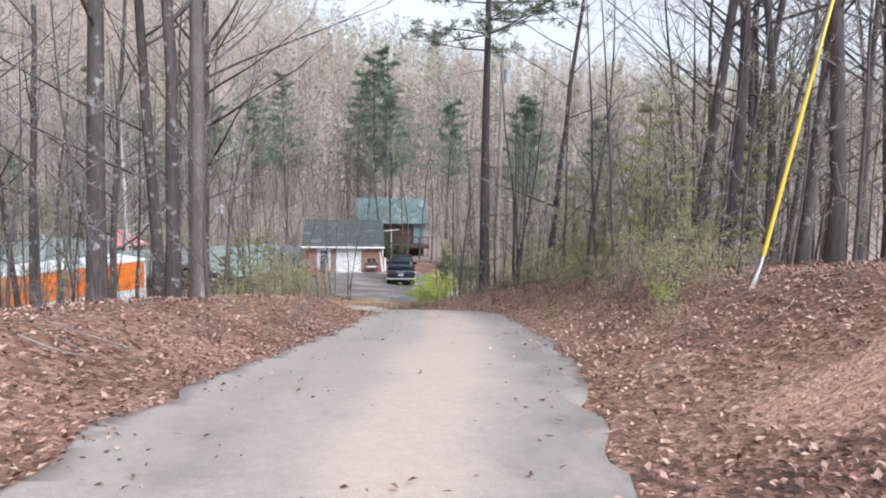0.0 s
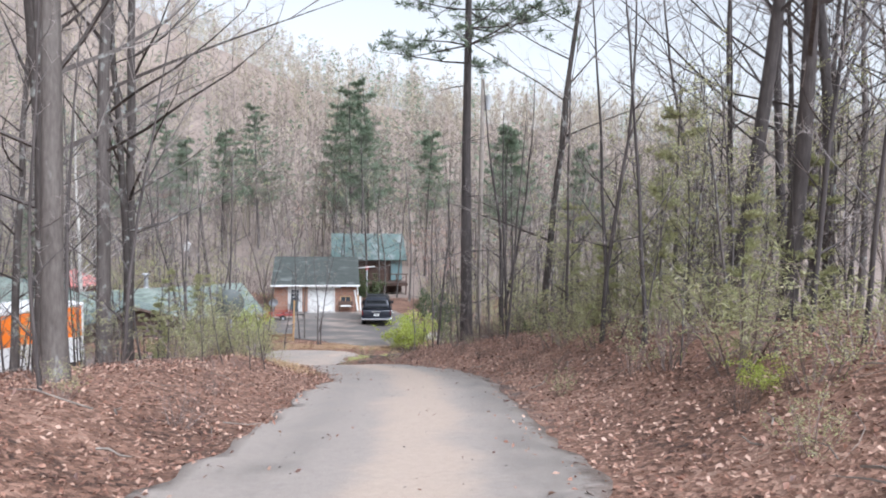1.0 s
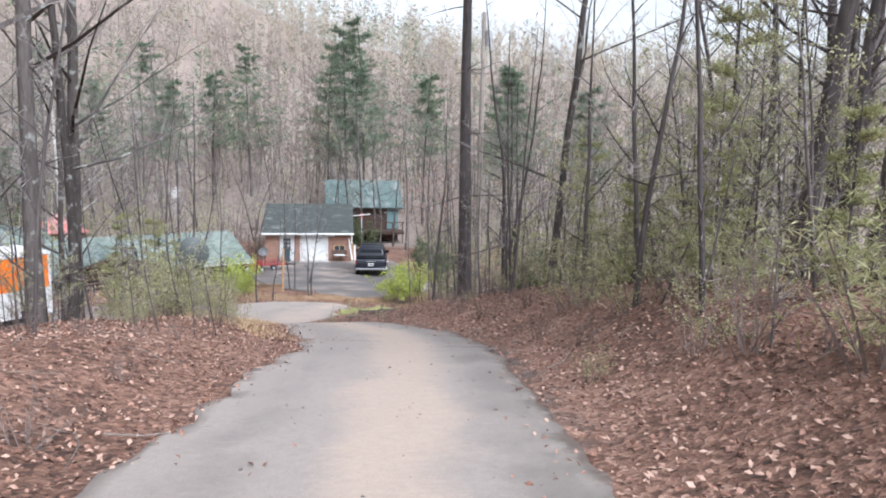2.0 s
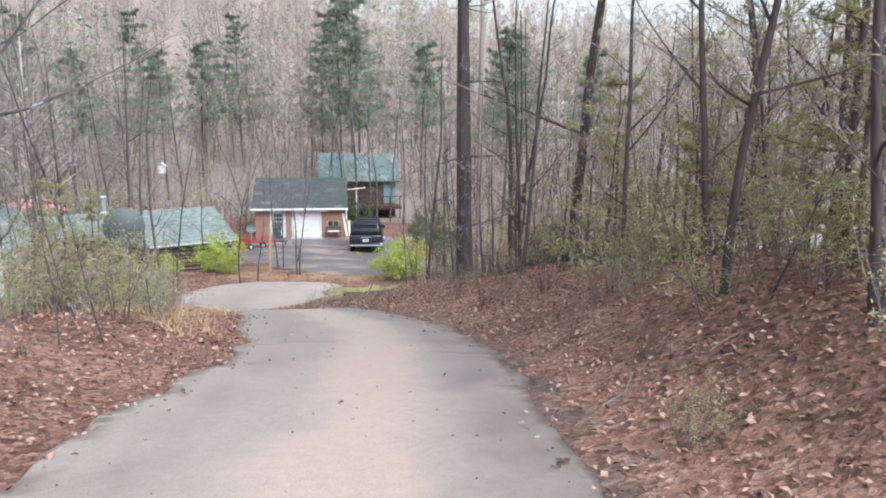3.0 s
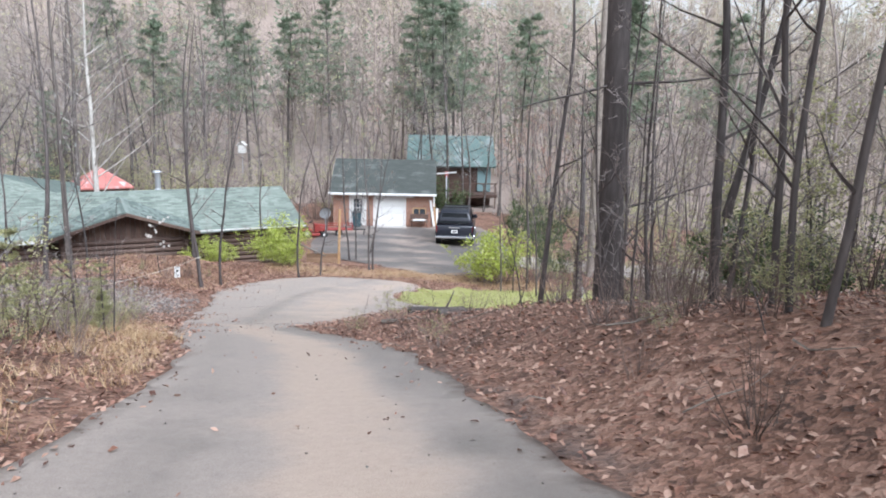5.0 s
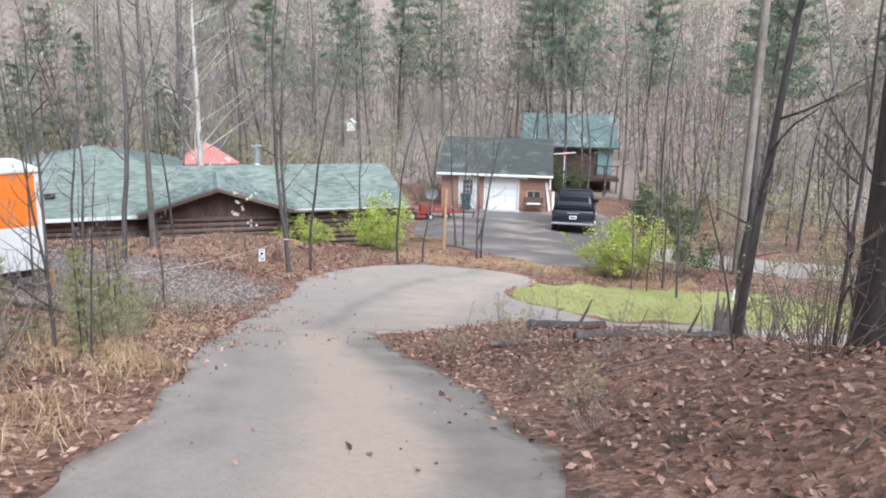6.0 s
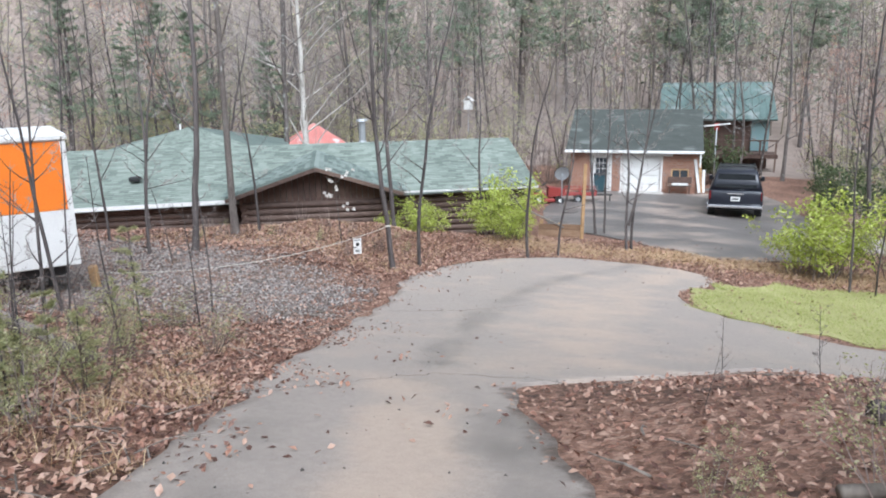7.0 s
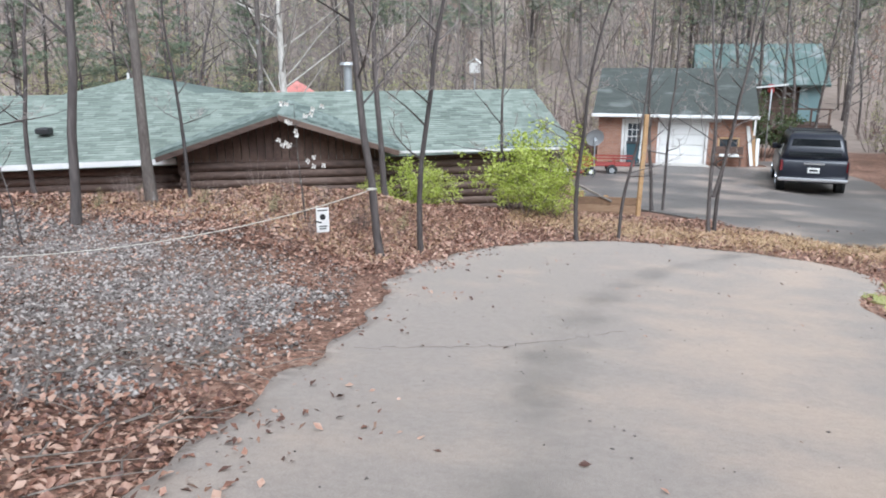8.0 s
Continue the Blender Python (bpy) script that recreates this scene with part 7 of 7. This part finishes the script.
# white birdhouse on a tall pole behind the log house
zb = stake_z(-14.0, 79.0)
bh = thing("birdhouse_pole", pose(-14.0, 79.0, zb), "white birdhouse on a tall thin pole", "birdhouse")
polyline("pole", [(0, 0, -0.2), (0, 0, -5.9 - zb)], 0.04, M["galv"], bh)
hb = part("house", boxes((-0.3, 0.3, -0.3, 0.3, -5.9 - zb, -5.2 - zb), bevel=0.02), bh, "white box", M["white"])
for s_ in (-1, 1):
    quad_roof("roof", (0, -0.4, -4.9 - zb), (0, 0.4, -4.9 - zb), (s_ * 0.42, 0.4, -5.24 - zb), (s_ * 0.42, -0.4, -5.24 - zb), 0.03, hb, M["white"])


def fallen_log(x0, y0, x1, y1, r, lift, label, mat="deadwood"):
    a, b = Vector((x0, y0, z_at(x0, y0) + lift)), Vector((x1, y1, z_at(x1, y1) + lift))
    lg = thing("fallen_log", pose(*a), label, "log", "fallen logs")
    rq = random.Random(int(abs(x0 * 100)))
    s = Shape()
    pts = [(b - a) * (k / 8) + Vector((rq.uniform(-1, 1), rq.uniform(-1, 1), rq.uniform(-0.5, 0.5))) * r * 0.4 for k in range(9)]
    s.tube(pts, [r * (1.05 - 0.35 * k / 8) * rq.uniform(0.92, 1.08) for k in range(9)], 10, True)
    s.f.append(tuple(range(9, -1, -1)))
    part("trunk", s.mesh("trunk", M[mat], True), lg)
    s = Shape()
    p = pts[5]
    s.tube([p, p + Vector((0.1, 0.05, 0.2)), p + Vector((0.16, 0.1, 0.34))], [r * 0.3, r * 0.2, r * 0.12], 6, True)
    part("branch_stub", s.mesh("branch_stub", M[mat], True), lg)


fallen_log(1.3, 26.2, 3.9, 27.2, 0.03, 0.07, "thin pale fallen pole on the leaf mound")
fallen_log(1.7, 27.3, 2.7, 28.1, 0.075, 0.06, "short dark fallen log on the leaf mound", "bark_dark")
fallen_log(2.2, 26.0, 4.2, 27.0, 0.06, 0.07, "grey-brown fallen log in the leaves", "bark")
fallen_log(3.4, 30.4, 6.2, 31.5, 0.06, 0.06, "long thin fallen trunk by the fork", "bark_dark")
fallen_log(-7.8, 30.1, -4.2, 28.0, 0.075, 0.10, "pale fallen trunk beside the gravel")
fallen_log(4.6, 31.0, 7.4, 31.9, 0.05, 0.05, "thin dead branch by the fork")
fallen_log(5.4, 17.4, 7.9, 18.3, 0.06, 0.08, "dark fallen branch on the bank", "bark_dark")

zs = stake_z(5.4, 33.3)
st = thing("broken_stump", pose(5.35, 32.6, zs), "dark splintered tree stump by the fork", "stump")
s = Shape()
s.tube([(0, 0, -0.2), (0, 0, 0.3), (0.02, 0, 0.7)], [0.24, 0.17, 0.15], 12, True)
part("stump", s.mesh("stump", M["bark_dark"], True), st)
for k in range(5):
    a = k * 1.3
    s = Shape()
    s.tube([(0.1 * math.cos(a), 0.1 * math.sin(a), 0.6), (0.12 * math.cos(a), 0.12 * math.sin(a), 0.95 + 0.12 * (k % 3))], [0.06, 0.012], 5, True)
    part("splinter", s.mesh("splinter", M["deadwood"]), st)

# dogwood in blossom before the gable
dz = stake_z(-7.15, 39.8)
dg_ = thing("dogwood_sapling", pose(-7.15, 39.8, dz), "slender dogwood sapling with white blossoms", "tree")
rq = random.Random(31)
s = Shape()
top = -5.15 - dz
trunk = bend(rq, (0, 0, -0.1), (0, 0, 1), top, 6, 0.06, 0.1)
s.tube(trunk, [0.018, 0.016, 0.014, 0.011, 0.009, 0.006, 0.003], 6)
tips = []
for k in range(12):
    i = rq.randrange(3, 7)
    e = trunk[i] + Vector((rq.uniform(-0.4, 0.4), rq.uniform(-0.3, 0.3), rq.uniform(-0.15, 0.3)))
    s.tube([trunk[i], e], [0.005, 0.002], 4)
    tips += [e, trunk[i].lerp(e, 0.6)]
part("trunk", s.mesh("trunk", M["bark"], True), dg_)
for e in tips[:20]:
    s = Shape()
    for k in range(4):
        a = k * math.pi / 2 + rq.random()
        s.blade(e, Vector((math.cos(a) * 0.055, -0.02, math.sin(a) * 0.055)), 0.022, Vector((0, -1, 0.2)))
    part("blossom", s.mesh("blossom", M["blossom"]), dg_)

# cracks in the drive
def crack(points, w):
    s = Shape()
    rq = random.Random(int(points[0][0] * 50 + 99))
    pts = []
    for (a, b), (c, d) in zip(points, points[1:]):
        n = max(2, int(math.hypot(c - a, d - b) / 0.07))
        pts += [(a + (c - a) * k / n + rq.uniform(-0.05, 0.05), b + (d - b) * k / n + rq.uniform(-0.05, 0.05)) for k in range(n)]
    for k, (a, b) in enumerate(pts):
        c, d = pts[min(k + 1, len(pts) - 1)]
        e, f = pts[max(k - 1, 0)]
        t = Vector((c - e, d - f, 0)).normalized()
        nrm = Vector((-t.y, t.x, 0)) * w * rq.uniform(0.4, 1.2)
        z = z_at(a, b) + 0.038
        s.v += [Vector((a, b, z)) + nrm, Vector((a, b, z)) - nrm]
        if k:
            i = len(s.v)
            s.f.append((i - 4, i - 3, i - 1, i - 2))
    tagged(new("drive_crack", s.mesh("drive_crack", M["crack"])), "dark crack across the worn drive", "crack", kind="structure")


crack([(-2.42, 27.6), (-1.95, 28.4), (-1.4, 29.2), (-0.5, 29.4), (0.1, 29.0)], 0.0045)
crack([(3.0, 14.35), (2.65, 14.5), (2.3, 14.75)], 0.008)
crack([(0.4, 15.6), (1.0, 15.9), (1.7, 15.8)], 0.004)
crack([(-3.6, 33.6), (-2.6, 34.1), (-1.6, 35.2)], 0.004)

# standing snag, marker and broken twigs by the fork
sz = stake_z(6.0, 33.9)
sn = thing("snag", pose(6.0, 33.9, sz), "dark broken standing tree trunk by the fork", "dead tree")
s = Shape()
s.tube([(0, 0, -0.2), (0.02, 0, 0.8), (-0.02, 0.02, 1.6), (0.03, 0, 2.5), (0.0, 0, 4.6)], [0.15, 0.12, 0.11, 0.075, 0.03], 10, True)
part("trunk", s.mesh("trunk", M["bark_dark"], True), sn)
for k in range(4):
    s = Shape()
    p = Vector((0, 0, 1.7 + 0.7 * k))
    a = k * 2.2
    s.tube(bend(random.Random(k), p, (math.cos(a), math.sin(a), 0.3), 0.9, 3, 0.2), [0.03, 0.02, 0.012, 0.005], 5)
    part("limb", s.mesh("limb", M["bark_dark"]), sn)
mk = thing("marker_stake", pose(7.45, 39.9, stake_z(7.45, 39.9), 0, 3, 0), "small white marker stake in the grass", "stake")
part("stake", boxes((-0.035, 0.035, -0.012, 0.012, -0.1, 0.42), bevel=0.004), mk, "", M["white"])
